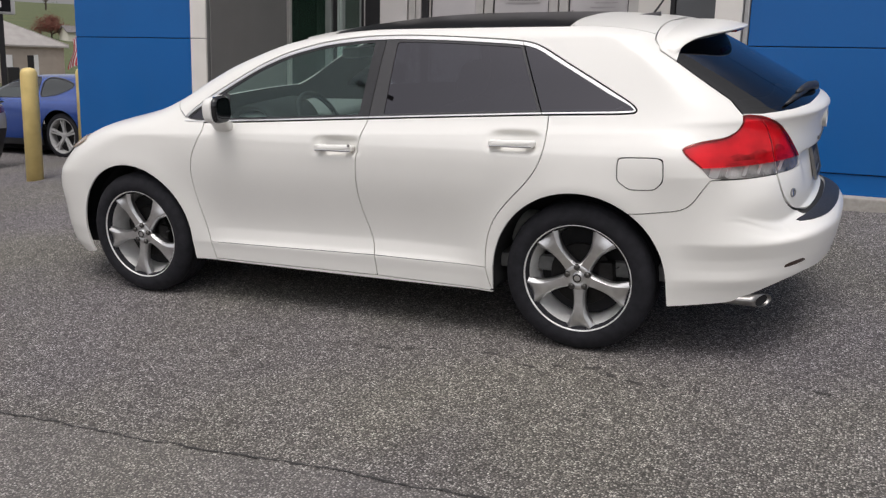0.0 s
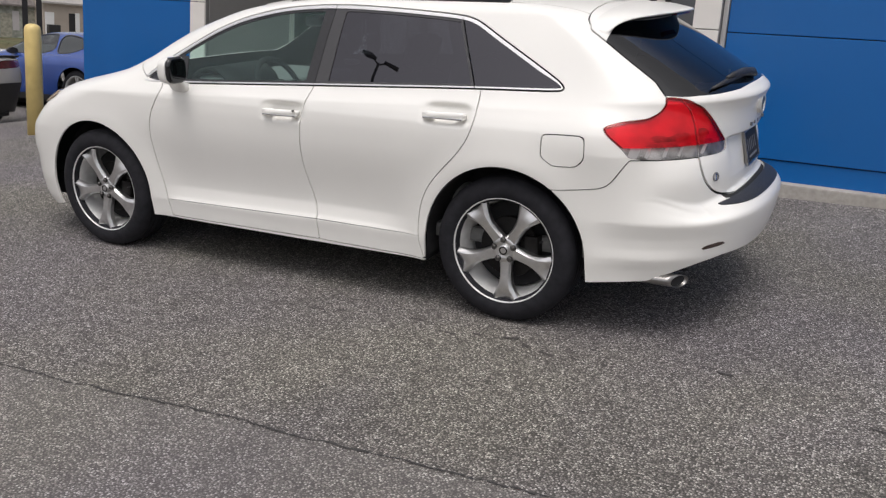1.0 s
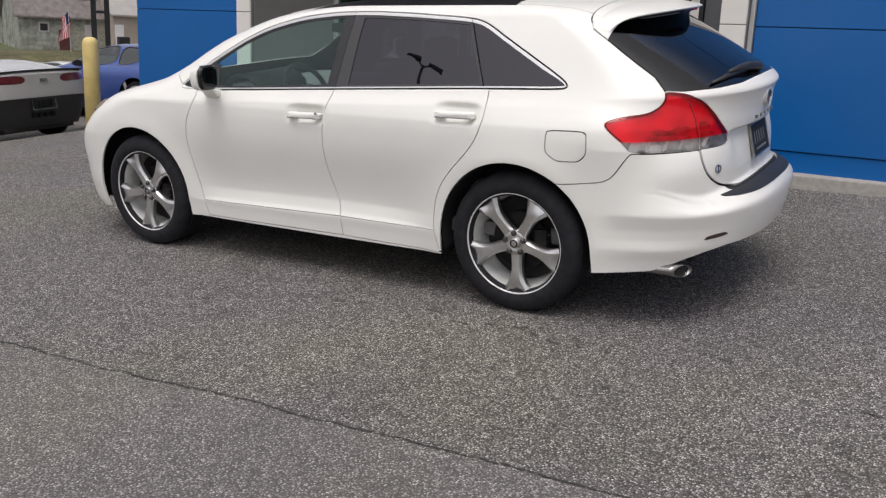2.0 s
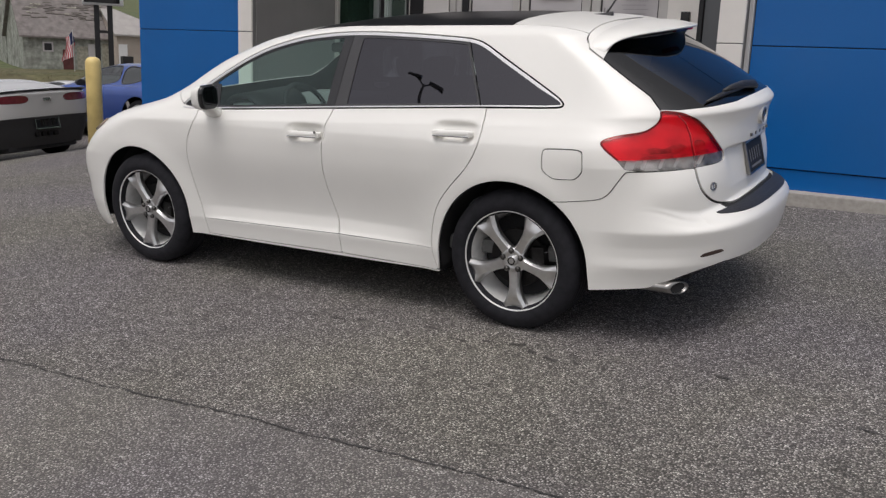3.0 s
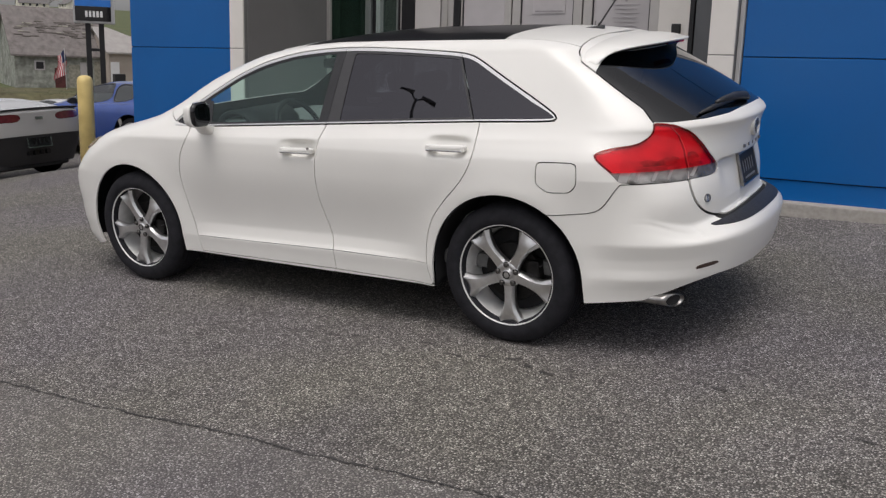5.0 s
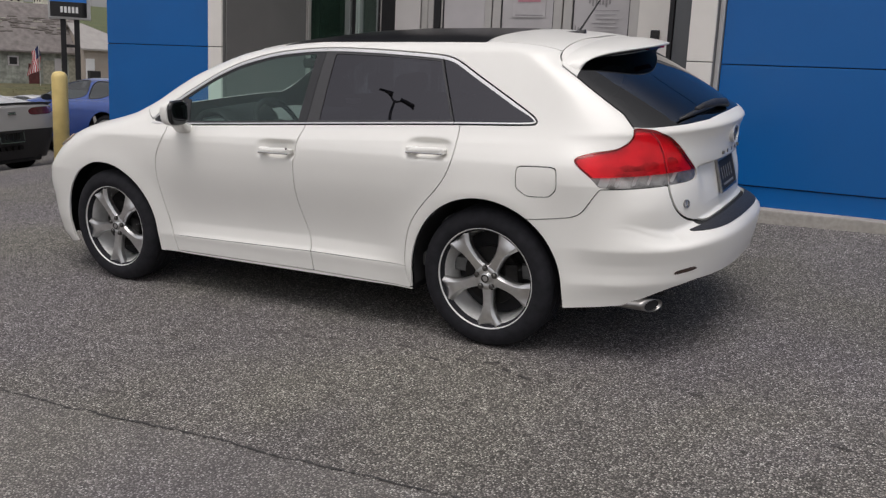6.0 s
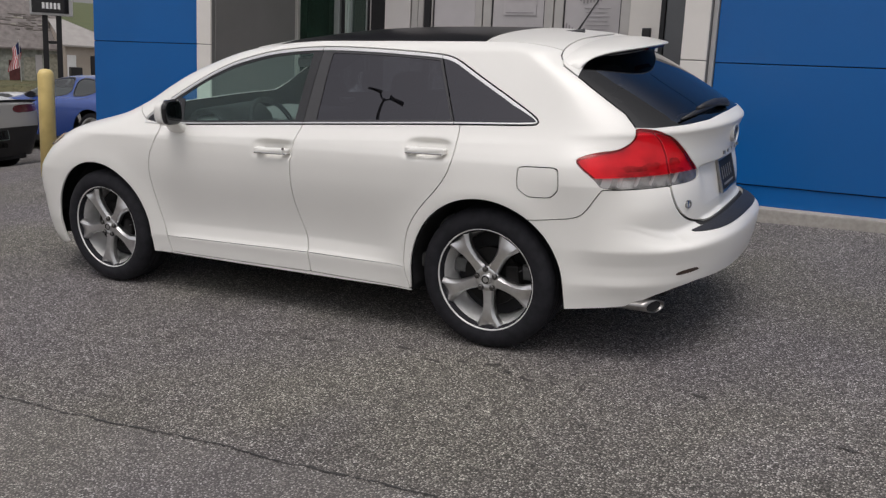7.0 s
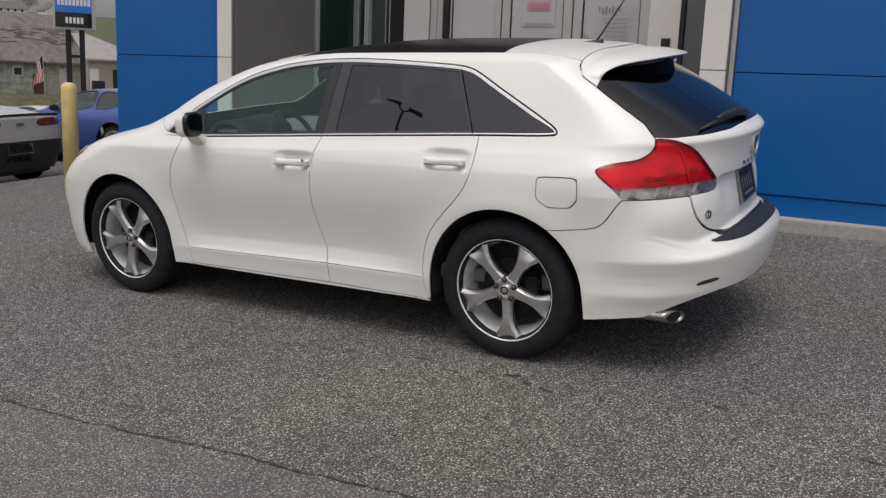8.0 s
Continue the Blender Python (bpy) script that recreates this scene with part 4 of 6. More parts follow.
# ---- the white crossover: wheels, fittings and cabin ----
def wheel_parts(parent_name, m, parent, detail=True):
    """An alloy wheel; local y points into the car, the outer face at y = 0."""
    w = new("wheel")
    w.parent = parent
    w.matrix_basis = m
    tyre = [(0.255, 0.012), (0.2712, -0.0030), (0.289, -0.013), (0.315, -0.015), (0.338, -0.008), (0.356, 0.003), (0.368, 0.018), (0.3745, 0.038)]
    for k in range(4):
        y = 0.062 + k * 0.042
        tyre += [(0.3755, y - 0.018), (0.3755, y - 0.005), (0.368, y - 0.003), (0.368, y + 0.003), (0.3755, y + 0.005)]
    tyre += [(0.3745, 0.205), (0.366, 0.225), (0.338, 0.24), (0.28, 0.24), (0.250, 0.225)]
    part("tyre", add_lathe(bmesh.new(), tyre, 72, "y", closed=True), RUBBER, w, "black rubber road tyre", smooth=True)
    rim = [(0.252, 0.23), (0.252, 0.12), (0.252, 0.045), (0.255, 0.020), (0.260, 0.010), (0.264, 0.004), (0.266, -0.001), (0.2650, -0.004), (0.2615, -0.003), (0.2590, 0.002), (0.2555, 0.014), (0.2470, 0.040), (0.2360, 0.080), (0.228, 0.13), (0.224, 0.23)]
    rim = [(1.024 * r, y) for r, y in rim]
    part("rim", add_lathe(bmesh.new(), rim, 72, "y", closed=True), RIM_ALLOY, w, "silver alloy rim", smooth=True)
    part("brake_disc", add_lathe(bmesh.new(), [(0.05, 0.085), (0.155, 0.085), (0.158, 0.09), (0.158, 0.108), (0.05, 0.110)], 40, "y"), STEEL, w, "dull steel brake disc")
    part("wheel_backing", add_lathe(bmesh.new(), [(0.02, 0.135), (0.225, 0.15), (0.225, 0.16), (0.02, 0.16)], 40, "y"), DARK, w)
    cal = bmesh.new()
    add_box(cal, 0.09, 0.165, 0.06, 0.13, -0.07, 0.07, 0.012)
    part("brake_caliper", cal, STEEL, w)
    # five spokes that fork towards the rim, one pointing down
    rs = [0.030, 0.055, 0.085, 0.115, 0.145, 0.172, 0.194, 0.213, 0.238, 0.264]
    ws = [0.036, 0.036, 0.031, 0.029, 0.030, 0.034, 0.041, 0.049, 0.061, 0.075]
    ys = [0.024, 0.022, 0.019, 0.015, 0.011, 0.007, 0.004, 0.003, 0.003, 0.004]
    dips = [0.0, 0.0, 0.0, -0.001, -0.002, -0.003, -0.002, 0.001, 0.012, 0.024]
    for k in range(5):
        bm = bmesh.new()
        a = radians(-90 + 72 * k)
        rad, tan = Vector((math.cos(a), 0, math.sin(a))), Vector((-math.sin(a), 0, math.cos(a)))
        rings = []
        for r, hw, y, dip in zip(rs, ws, ys, dips):
            prof = [(-1.0, 0.045), (-1.0, 0.018), (-0.78, 0.004), (-0.66, dip * 0.15), (-0.36, dip * 0.7), (0.0, dip), (0.36, dip * 0.7), (0.66, dip * 0.15), (0.78, 0.004), (1.0, 0.018), (1.0, 0.045)]
            rings.append([bm.verts.new(rad * math.sqrt(max(r * r - (q * hw) ** 2 * 0.8, 1e-6)) + tan * (q * hw) + Vector((0, y + d, 0))) for q, d in prof])
        for p, q in zip(rings, rings[1:]):
            for i in range(len(p) - 1):
                bm.faces.new((p[i], p[i + 1], q[i + 1], q[i]))
            bm.faces.new((p[-1], p[0], q[0], q[-1]))
        bm.faces.new(rings[0])
        bm.faces.new(rings[-1])
        bmesh.ops.recalc_face_normals(bm, faces=bm.faces[:])
        sp = part("spoke", bm, ALLOY, w, smooth=True)
        sp.data.set_sharp_from_angle(angle=radians(20))
    part("hub", add_lathe(bmesh.new(), [(0.012, 0.060), (0.072, 0.060), (0.070, 0.038), (0.062, 0.030), (0.040, 0.027), (0.036, 0.030), (0.012, 0.030)], 48, "y", (0, -0.010, 0)), ALLOY, w, smooth=True)
    part("centre_cap", add_lathe(bmesh.new(), [(0.027, 0.034), (0.027, 0.024), (0.024, 0.021), (0.018, 0.0195), (0.004, 0.019)], 32, "y", (0, -0.010, 0)), ALLOY, w, "small chrome centre cap", smooth=True)
    ring = add_lathe(bmesh.new(), [(0.015, 0.0185), (0.017, 0.0155), (0.020, 0.0155), (0.022, 0.0190)], 28, "y", (0, -0.010, 0), True)
    part("cap_emblem", ring, STEEL, w)
    for k in range(5):
        a = radians(90 + 72 * k)
        at = (0.054 * math.cos(a), -0.010, 0.054 * math.sin(a))
        # raised dark ring paints the shade of a recess round each nut
        part("lug_well_shade", add_lathe(bmesh.new(), [(0.0155, 0.029), (0.0160, 0.0245), (0.0145, 0.0245), (0.0135, 0.033)], 20, "y", at, True), DARK, w)
        part("lug_nut", add_lathe(bmesh.new(), [(0.0125, 0.034), (0.0125, 0.019), (0.009, 0.0145), (0.003, 0.0135)], 12, "y", at), LUG_STEEL, w)
    valve = add_tube(bmesh.new(), [(0.205, 0.03, 0.06), (0.196, 0.012, 0.058)], 0.004, 8)
    part("valve", valve, BLACK, w)
    return w


for ax in (AXLE_R, -2.775):
    wheel_parts("wheel", pose(ax, -0.915, 0.3735, 0, -3 if ax == AXLE_R else 8, 0), car)
    wheel_parts("wheel", pose(ax, 0.915, 0.3735, 0, 0, 180), car)

# wheel wells and underside
for ax in (AXLE_R, AXLE_F):
    for sy in (-1, 1):
        bm = bmesh.new()
        arcs = []
        for y in ((0.90 if ax == AXLE_R else 0.80), 0.58):
            arcs.append([bm.verts.new((ax + (ARCH + 0.006) * math.cos(a), sy * y, HUB_Z + (ARCH + 0.006) * math.sin(a))) for a in np.linspace(-0.19, math.pi + 0.19, 40)])
        for i in range(39):
            bm.faces.new((arcs[0][i], arcs[0][i + 1], arcs[1][i + 1], arcs[1][i]))
        bm.faces.new(arcs[1])
        part("wheel_well", bm, DARK, car, "black wheel well lining")
under = bmesh.new()
add_box(under, -2.33, -0.46, -0.86, 0.86, 0.235, 0.33, 0.02)
add_box(under, -3.45, 0.84, -0.56, 0.56, 0.29, 0.42, 0.02)
add_box(under, 0.46, 0.80, -0.66, 0.66, 0.36, 0.45, 0.02)
add_box(under, -3.45, -3.25, -0.75, 0.75, 0.24, 0.40, 0.02)
part("underbody", under, DARK, car, "black underbody")

# door handles, standing off their scooped cups
for sy in (-1, 1):
    for hx, hz, door_side in ((-1.308, 0.974, 0.942), (-0.318, 1.030, 0.928)):
        bm = bmesh.new()
        rings = []
        for t in np.linspace(-1, 1, 25):
            h = 0.0175 * (1 - abs(t) ** 6 * 0.55)
            out = 0.022 - 0.016 * abs(t) ** 5
            c = Vector((hx + 0.118 * t, sy * (door_side + out), hz + 0.0045 * t))
            rings.append([bm.verts.new(c + Vector((0, sy * 0.012 * math.sin(a), h * math.cos(a)))) for a in np.linspace(0, 2 * math.pi, 14, endpoint=False)])
        for p, q in zip(rings, rings[1:]):
            for i in range(14):
                bm.faces.new((p[i], p[(i + 1) % 14], q[(i + 1) % 14], q[i]))
        bm.faces.new(rings[0])
        bm.faces.new(rings[-1])
        bmesh.ops.recalc_face_normals(bm, faces=bm.faces[:])
        handle = part("door_handle", bm, PAINT, car, smooth=True)
        strip = bmesh.new()
        add_box(strip, hx - 0.108, hx + 0.108, sy * (door_side + 0.029) - 0.005, sy * (door_side + 0.029) + 0.005, hz - 0.0165, hz - 0.0080, 0.002)
        part("handle_strip", strip, CHROME, handle, "thin chrome strip")
        for dx in (-0.088, 0.088):
            base = bmesh.new()
            add_box(base, hx + dx - 0.026, hx + dx + 0.026, sy * (door_side + 0.005) - 0.022, sy * (door_side + 0.005) + 0.022, hz - 0.015, hz + 0.014, 0.006)
            part("handle_base", base, PAINT, handle)
    if sy < 0:
        lock = add_lathe(bmesh.new(), [(0.007, -0.974), (0.007, -0.9805), (0.003, -0.981)], 14, "y", (-1.205, 0, 0.992))
        part("door_lock", lock, DULL_CHROME, car)

# outside mirrors
for sy in (-1, 1):
    bm = bmesh.new()
    bmesh.ops.create_uvsphere(bm, u_segments=36, v_segments=20, radius=1.0)
    for v in bm.verts:
        x, y, z = v.co
        f = lambda q, n: math.copysign(abs(q) ** n, q)
        x, y, z = f(x, 0.75), f(y, 0.62), f(z, 0.62)
        x = min(x, 0.30)
        v.co = Vector((-1.975 + 0.060 * x, sy * 1.048 + 0.078 * y, 1.170 + 0.076 * z * (1 - 0.12 * y * sy)))
    bmesh.ops.recalc_face_normals(bm, faces=bm.faces[:])
    mirror = part("side_mirror", bm, PAINT, car, "white mirror housing with a black back", smooth=True)
    bm = bmesh.new()
    bmesh.ops.create_uvsphere(bm, u_segments=32, v_segments=16, radius=1.0)
    for v in bm.verts:
        x, y, z = v.co
        f = lambda q, n: math.copysign(abs(q) ** n, q)
        v.co = Vector((-1.962 + 0.030 * f(x, 0.5), sy * 1.042 + 0.0730 * f(y, 0.55), 1.172 + 0.0735 * f(z, 0.62) * (1 - 0.10 * y * sy)))
    bmesh.ops.recalc_face_normals(bm, faces=bm.faces[:])
    part("mirror_surround", bm, GLOSS_BLACK, mirror, "black mirror surround", smooth=True)
    bm = bmesh.new()
    bmesh.ops.create_uvsphere(bm, u_segments=32, v_segments=16, radius=1.0)
    for v in bm.verts:
        x, y, z = v.co
        f = lambda q, n: math.copysign(abs(q) ** n, q)
        v.co = Vector((-1.9355 + 0.0055 * f(x, 0.5), sy * 1.042 + 0.064 * f(y, 0.55), 1.172 + 0.065 * f(z, 0.6)))
    part("mirror_glass", bm, MIRROR, mirror, "mirror glass", smooth=True)
    bm = bmesh.new()
    rings = []
    for t in np.linspace(0, 1, 8):
        c = Vector((-2.065 + 0.065 * t, sy * (0.885 + 0.14 * t), 1.055 + 0.085 * t ** 1.6))
        hx, hz = 0.070 - 0.016 * t, 0.036 - 0.008 * t
        rings.append([bm.verts.new(c + Vector((hx * math.copysign(abs(math.cos(a)) ** 0.7, math.cos(a)), 0, hz * math.copysign(abs(math.sin(a)) ** 0.7, math.sin(a))))) for a in np.linspace(0, 2 * math.pi, 20, endpoint=False)])
    for p, q in zip(rings, rings[1:]):
        for i in range(20):
            bm.faces.new((p[i], p[(i + 1) % 20], q[(i + 1) % 20], q[i]))
    bm.faces.new(rings[0])
    bm.faces.new(rings[-1])
    bmesh.ops.recalc_face_normals(bm, faces=bm.faces[:])
    part("mirror_foot", bm, PAINT, mirror, smooth=True)

# roof spoiler over the rear window
bm = bmesh.new()
rings = []
for u in np.linspace(-1, 1, 61):
    a = abs(u)
    y = 0.645 * u
    x0, z0 = 0.325 - 0.040 * a ** 6, 1.553 - 0.050 * a ** 2 - 0.055 * a ** 8
    xt, zt = 0.615 - 0.235 * a ** 2, 1.520 - 0.030 * a ** 2 - 0.068 * a ** 12
    ring = []
    for t in np.linspace(0, 1, 10):
        ring.append((x0 + (xt - x0) * t, z0 + (zt - z0) * t + 0.010 * math.sin(math.pi * t)))
    ring += [(xt + 0.004, zt - 0.006), (xt - 0.002, zt - 0.012)]
    under = [(xt - 0.003, zt - 0.0125)]
    for t in np.linspace(0, 1, 6):
        under.append((xt - 0.014 - 0.125 * t, zt - 0.014 - 0.006 * math.sin(math.pi * t) - 0.026 * t))
    under.append((x0 + 0.02, z0 - 0.03))
    rings.append(([bm.verts.new((px, y, pz)) for px, pz in ring], [(px, y, pz) for px, pz in under]))
lower = bmesh.new()
low_rings = [[lower.verts.new(p) for p in r[1]] for r in rings]
for q_bm, sets in ((bm, [r[0] for r in rings]), (lower, low_rings)):
    for p, q in zip(sets, sets[1:]):
        for i in range(len(p) - 1):
            q_bm.faces.new((p[i], p[i + 1], q[i + 1], q[i]))
    q_bm.faces.new(sets[0])
    q_bm.faces.new(sets[-1])
    bmesh.ops.recalc_face_normals(q_bm, faces=q_bm.faces[:])
spoiler = part("roof_spoiler", bm, PAINT, car, "white roof spoiler", smooth=True)
spoiler.data.set_sharp_from_angle(angle=radians(40))
part("spoiler_underside", lower, BLACK, spoiler, "black spoiler underside", smooth=True)
part("brake_light", box(0.560, 0.588, -0.14, 0.14, 1.492, 1.506, 0.003), RED_LENS, spoiler, "high red brake light")

# tailgate fittings
plate = part("licence_plate", box(0.990, 1.000, -0.155, 0.155, 0.785, 0.942, 0.004), PLATE, tailgate, "dark licence plate in a bright frame")
plate.matrix_basis = pose(1.006, 0, 0.776, 0, -13, 0) @ pose(-0.995, 0, -0.785)
frame_bm = bmesh.new()
for y0, y1, z0, z1 in ((-0.163, 0.163, 0.776, 0.787), (-0.163, 0.163, 0.940, 0.951), (-0.163, -0.153, 0.787, 0.940), (0.153, 0.163, 0.787, 0.940)):
    add_box(frame_bm, 0.988, 1.004, y0, y1, z0, z1, 0.002)
part("plate_frame", frame_bm, DULL_CHROME, plate)
bars = bmesh.new()
for k in range(5):
    add_box(bars, 1.000, 1.002, -0.106 + 0.047 * k, -0.097 + 0.047 * k, 0.838, 0.900)
add_box(bars, 1.000, 1.002, -0.10, 0.10, 0.805, 0.816)
part("plate_bars", bars, POST_GREY, plate)


def ring_plate(ry, rz, thick, x0, x1, cy, cz, turns=40):
    """A flat oval ring that faces backwards."""
    bm = bmesh.new()
    sets = []
    for x, k in ((x0, 1.0), (x1, 0.985), (x1, None), (x0, None)):
        ring = []
        for i in range(turns):
            a = 2 * math.pi * i / turns
            fy, fz = (ry * k, rz * k) if k else (ry - thick, rz - thick)
            ring.append(bm.verts.new((x, cy + fy * math.cos(a), cz + fz * math.sin(a))))
        sets.append(ring)
    for p, q in zip(sets, sets[1:] + sets[:1]):
        for i in range(turns):
            bm.faces.new((p[i], p[(i + 1) % turns], q[(i + 1) % turns], q[i]))
    bmesh.ops.recalc_face_normals(bm, faces=bm.faces[:])
    return bm


emblem = part("emblem", ring_plate(0.068, 0.050, 0.011, 1.008, 1.032, -0.012, 1.064), RIM_ALLOY, tailgate, "plain chrome oval ring")
part("emblem_bar", add_box(bmesh.new(), 1.010, 1.030, -0.021, -0.003, 1.018, 1.110, 0.003), DULL_CHROME, emblem)
part("emblem_ring", ring_plate(0.042, 0.022, 0.008, 1.010, 1.031, -0.012, 1.080), DULL_CHROME, emblem)
for k in range(5):
    part("letter_bar", box(1.002, 1.013, -0.172 + 0.08 * k, -0.156 + 0.08 * k, 0.972, 0.989, 0.002), DULL_CHROME, tailgate)


def skin_mount(y, z):
    """A pose on the tail's skin at this y and z, its x pointing outwards."""
    p, n = settle(SKIN_P.reshape(-1, 3), SKIN_N.reshape(-1, 3))
    i = int(np.argmin((p[:, 1] - y) ** 2 + (p[:, 2] - z) ** 2 + 9.0 * (p[:, 0] < 0.6)))
    return Matrix.Translation(Vector(p[i])) @ Vector(n[i]).to_track_quat("X", "Z").to_matrix().to_4x4()


badge = part("small_badge", ring_plate(0.024, 0.021, 0.006, -0.002, 0.006, 0, 0, 24), DULL_CHROME, tailgate, "small chrome badge")
badge.matrix_basis = skin_mount(-0.561, 0.782)
part("badge_bar", box(-0.002, 0.005, -0.004, 0.004, -0.016, 0.016, 0.001), CHROME, badge).matrix_basis = pose(0, 0, 0)

# rear wiper
wiper = part("rear_wiper", add_tube(bmesh.new(), [(0.968, 0.03, 1.206), (0.962, -0.02, 1.222), (0.945, -0.14, 1.232), (0.922, -0.27, 1.230), (0.905, -0.36, 1.222)], [0.014, 0.022, 0.021, 0.015, 0.009], 10), BLACK, tailgate, "black rear wiper arm", smooth=True)
part("wiper_blade", add_tube(bmesh.new(), [(0.946, -0.10, 1.218), (0.925, -0.24, 1.214), (0.903, -0.38, 1.205), (0.872, -0.53, 1.188)], [0.008, 0.013, 0.013, 0.006], 8), BLACK, wiper, smooth=True)

# bumper step pad, painted slot shade and exhaust
reach = np.clip((np.abs(bumper.v[:, 1]) - 0.30) / 0.26, 0, 1) ** 2
pad = bumper.keep(np.maximum(np.maximum(0.680 + 0.026 * reach - bumper.v[:, 2], bumper.v[:, 2] - 0.7136), np.maximum(np.abs(bumper.v[:, 1]) - 0.57, 0.90 - bumper.v[:, 0])))
sheet_part("step_pad", pad, BLACK, rear_bumper, "black ribbed plastic step pad", push=0.004, edge=0.006, both=True)
# no hole is cut: a dark brown patch paints the recessed slot's shade
slot_outline = round_off([(0.920, 0.458), (0.985, 0.466), (1.014, 0.476), (0.997, 0.489), (0.935, 0.478)], 2)
for right in (False, True):
    slot = bumper.keep(bumper.xz(slot_outline))
    sheet_part("slot_shade", slot, SLOT_BROWN, rear_bumper, "narrow dark brown patch painted for a shaded slot", push=0.0015, edge=0.004, right=right)
    sy = 1 if right else -1
    bm = bmesh.new()
    rings = []
    for x, r in ((0.62, 0.040), (0.66, 0.037), (0.84, 0.038), (0.874, 0.038), (0.873, 0.035), (0.862, 0.0345), (0.850, 0.034)):
        rings.append([bm.verts.new((x - sy * 0.030 * math.cos(a) * (x > 0.7), sy * 0.775 + 1.25 * r * math.cos(a), 0.325 + 0.80 * r * math.sin(a))) for a in np.linspace(0, 2 * math.pi, 28, endpoint=False)])
    for p, q in zip(rings, rings[1:]):
        for i in range(28):
            bm.faces.new((p[i], p[(i + 1) % 28], q[(i + 1) % 28], q[i]))
    bm.faces.new(rings[-1])
    bmesh.ops.recalc_face_normals(bm, faces=bm.faces[:])
    bmesh.ops.translate(bm, verts=bm.verts[:], vec=(-0.022, 0, -0.012))
    exhaust = part("exhaust_tip", bm, DULL_CHROME, car, "oval chrome exhaust tip", smooth=True)
    # flat dark disc closes the tip and stands in for its shaded hollow
    bore = bmesh.new()
    bore.faces.new([bore.verts.new((0.834 - sy * 0.030 * math.cos(a), sy * 0.775 + 0.0424 * math.cos(a), 0.313 + 0.0272 * math.sin(a))) for a in np.linspace(0, 2 * math.pi, 24, endpoint=False)])
    part("exhaust_bore_shade", bore, DARK, exhaust)
    part("exhaust_pipe", add_tube(bmesh.new(), [(0.66, sy * 0.775, 0.33), (0.5, sy * 0.78, 0.345), (0.3, sy * 0.6, 0.36)], 0.03, 12), STEEL, exhaust)
    # headlamp corner, just past the front of the wing
    lampf = front_body.keep(front_body.xz(round_off([(-3.60, 0.84), (-3.44, 0.845), (-3.28, 0.885), (-3.17, 0.935), (-3.26, 0.945), (-3.46, 0.905)], 2)))
    sheet_part("headlamp", lampf, HEAD_LENS, car, "clear headlamp with an amber corner", push=0.012, edge=0.006, right=right)

# roof aerial
fin = bmesh.new()
rings = []
for t in np.linspace(0, 1, 9):
    hw, hz = 0.034 * (1 - 0.55 * t), 0.004 + 0.030 * t ** 1.2
    x = 0.01 + 0.17 * t
    rings.append([fin.verts.new((x, hw * math.cos(a), 1.578 - 0.035 * t * 0.4 + hz * math.sin(a))) for a in np.linspace(0, math.pi, 12)])
for p, q in zip(rings, rings[1:]):
    for i in range(11):
        fin.faces.new((p[i], p[i + 1], q[i + 1], q[i]))
fin.faces.new(rings[-1])
bmesh.ops.recalc_face_normals(fin, faces=fin.faces[:])
aerial = part("roof_aerial", fin, BLACK, car, "black aerial base", smooth=True)
part("aerial_rod", add_tube(bmesh.new(), [(0.145, 0, 1.592), (0.165, 0, 1.618), (0.295, 0, 1.800)], [0.007, 0.0055, 0.004], 8), BLACK, aerial)

# cabin
dash = bmesh.new()
add_box(dash, -2.55, -1.88, -0.74, 0.74, 0.72, 1.02, 0.06, 3)
add_box(dash, -2.15, -1.90, -0.60, -0.18, 0.96, 1.10, 0.05, 3)
part("dashboard", dash, CABIN, car, "dark grey dashboard", smooth=True)
hood = bmesh.new()
sets = []
for y, k in ((-0.30, 0.80), (-0.725, 0.80), (-0.735, 0.86), (-0.735, 0.96), (-0.725, 1.0), (-0.30, 1.0)):
    sets.append([hood.verts.new((-1.985 + 0.175 * k * math.cos(a), y, 1.01 + 0.150 * k * math.sin(a))) for a in np.linspace(-0.25, math.pi + 0.25, 26)])
for p, q in zip(sets, sets[1:] + sets[:1]):
    for i in range(25):
        hood.faces.new((p[i], p[i + 1], q[i + 1], q[i]))
bmesh.ops.recalc_face_normals(hood, faces=hood.faces[:])
part("dashboard_hood", hood, DARK, car, "black dashboard hood", smooth=True)
part("dashboard_end", box(-2.10, -1.87, -0.71, -0.30, 0.95, 1.100, 0.03, 3), CABIN_LIGHT, car, "grey dashboard end panel", smooth=True)
bm = bmesh.new()
tor = []
for i in range(40):
    a = 2 * math.pi * i / 40
    tor.append([bm.verts.new(((0.185 + 0.017 * math.cos(b)) * math.cos(a), (0.185 + 0.017 * math.cos(b)) * math.sin(a), 0.017 * math.sin(b))) for b in np.linspace(0, 2 * math.pi, 10, endpoint=False)])
for i in range(40):
    p, q = tor[i], tor[(i + 1) % 40]
    for k in range(10):
        bm.faces.new((p[k], p[(k + 1) % 10], q[(k + 1) % 10], q[k]))
add_box(bm, -0.19, 0.19, -0.03, 0.03, -0.03, 0.0, 0.01)
add_box(bm, -0.06, 0.06, -0.19, 0.05, -0.04, 0.01, 0.015)
bmesh.ops.recalc_face_normals(bm, faces=bm.faces[:])
steering = part("steering_wheel", bm, BLACK, car, "dark grey leather steering wheel", smooth=True)
steering.matrix_basis = pose(-1.74, -0.39, 1.02, 0, 62, 0) @ pose(0, 0, 0, 0, 0, 90)
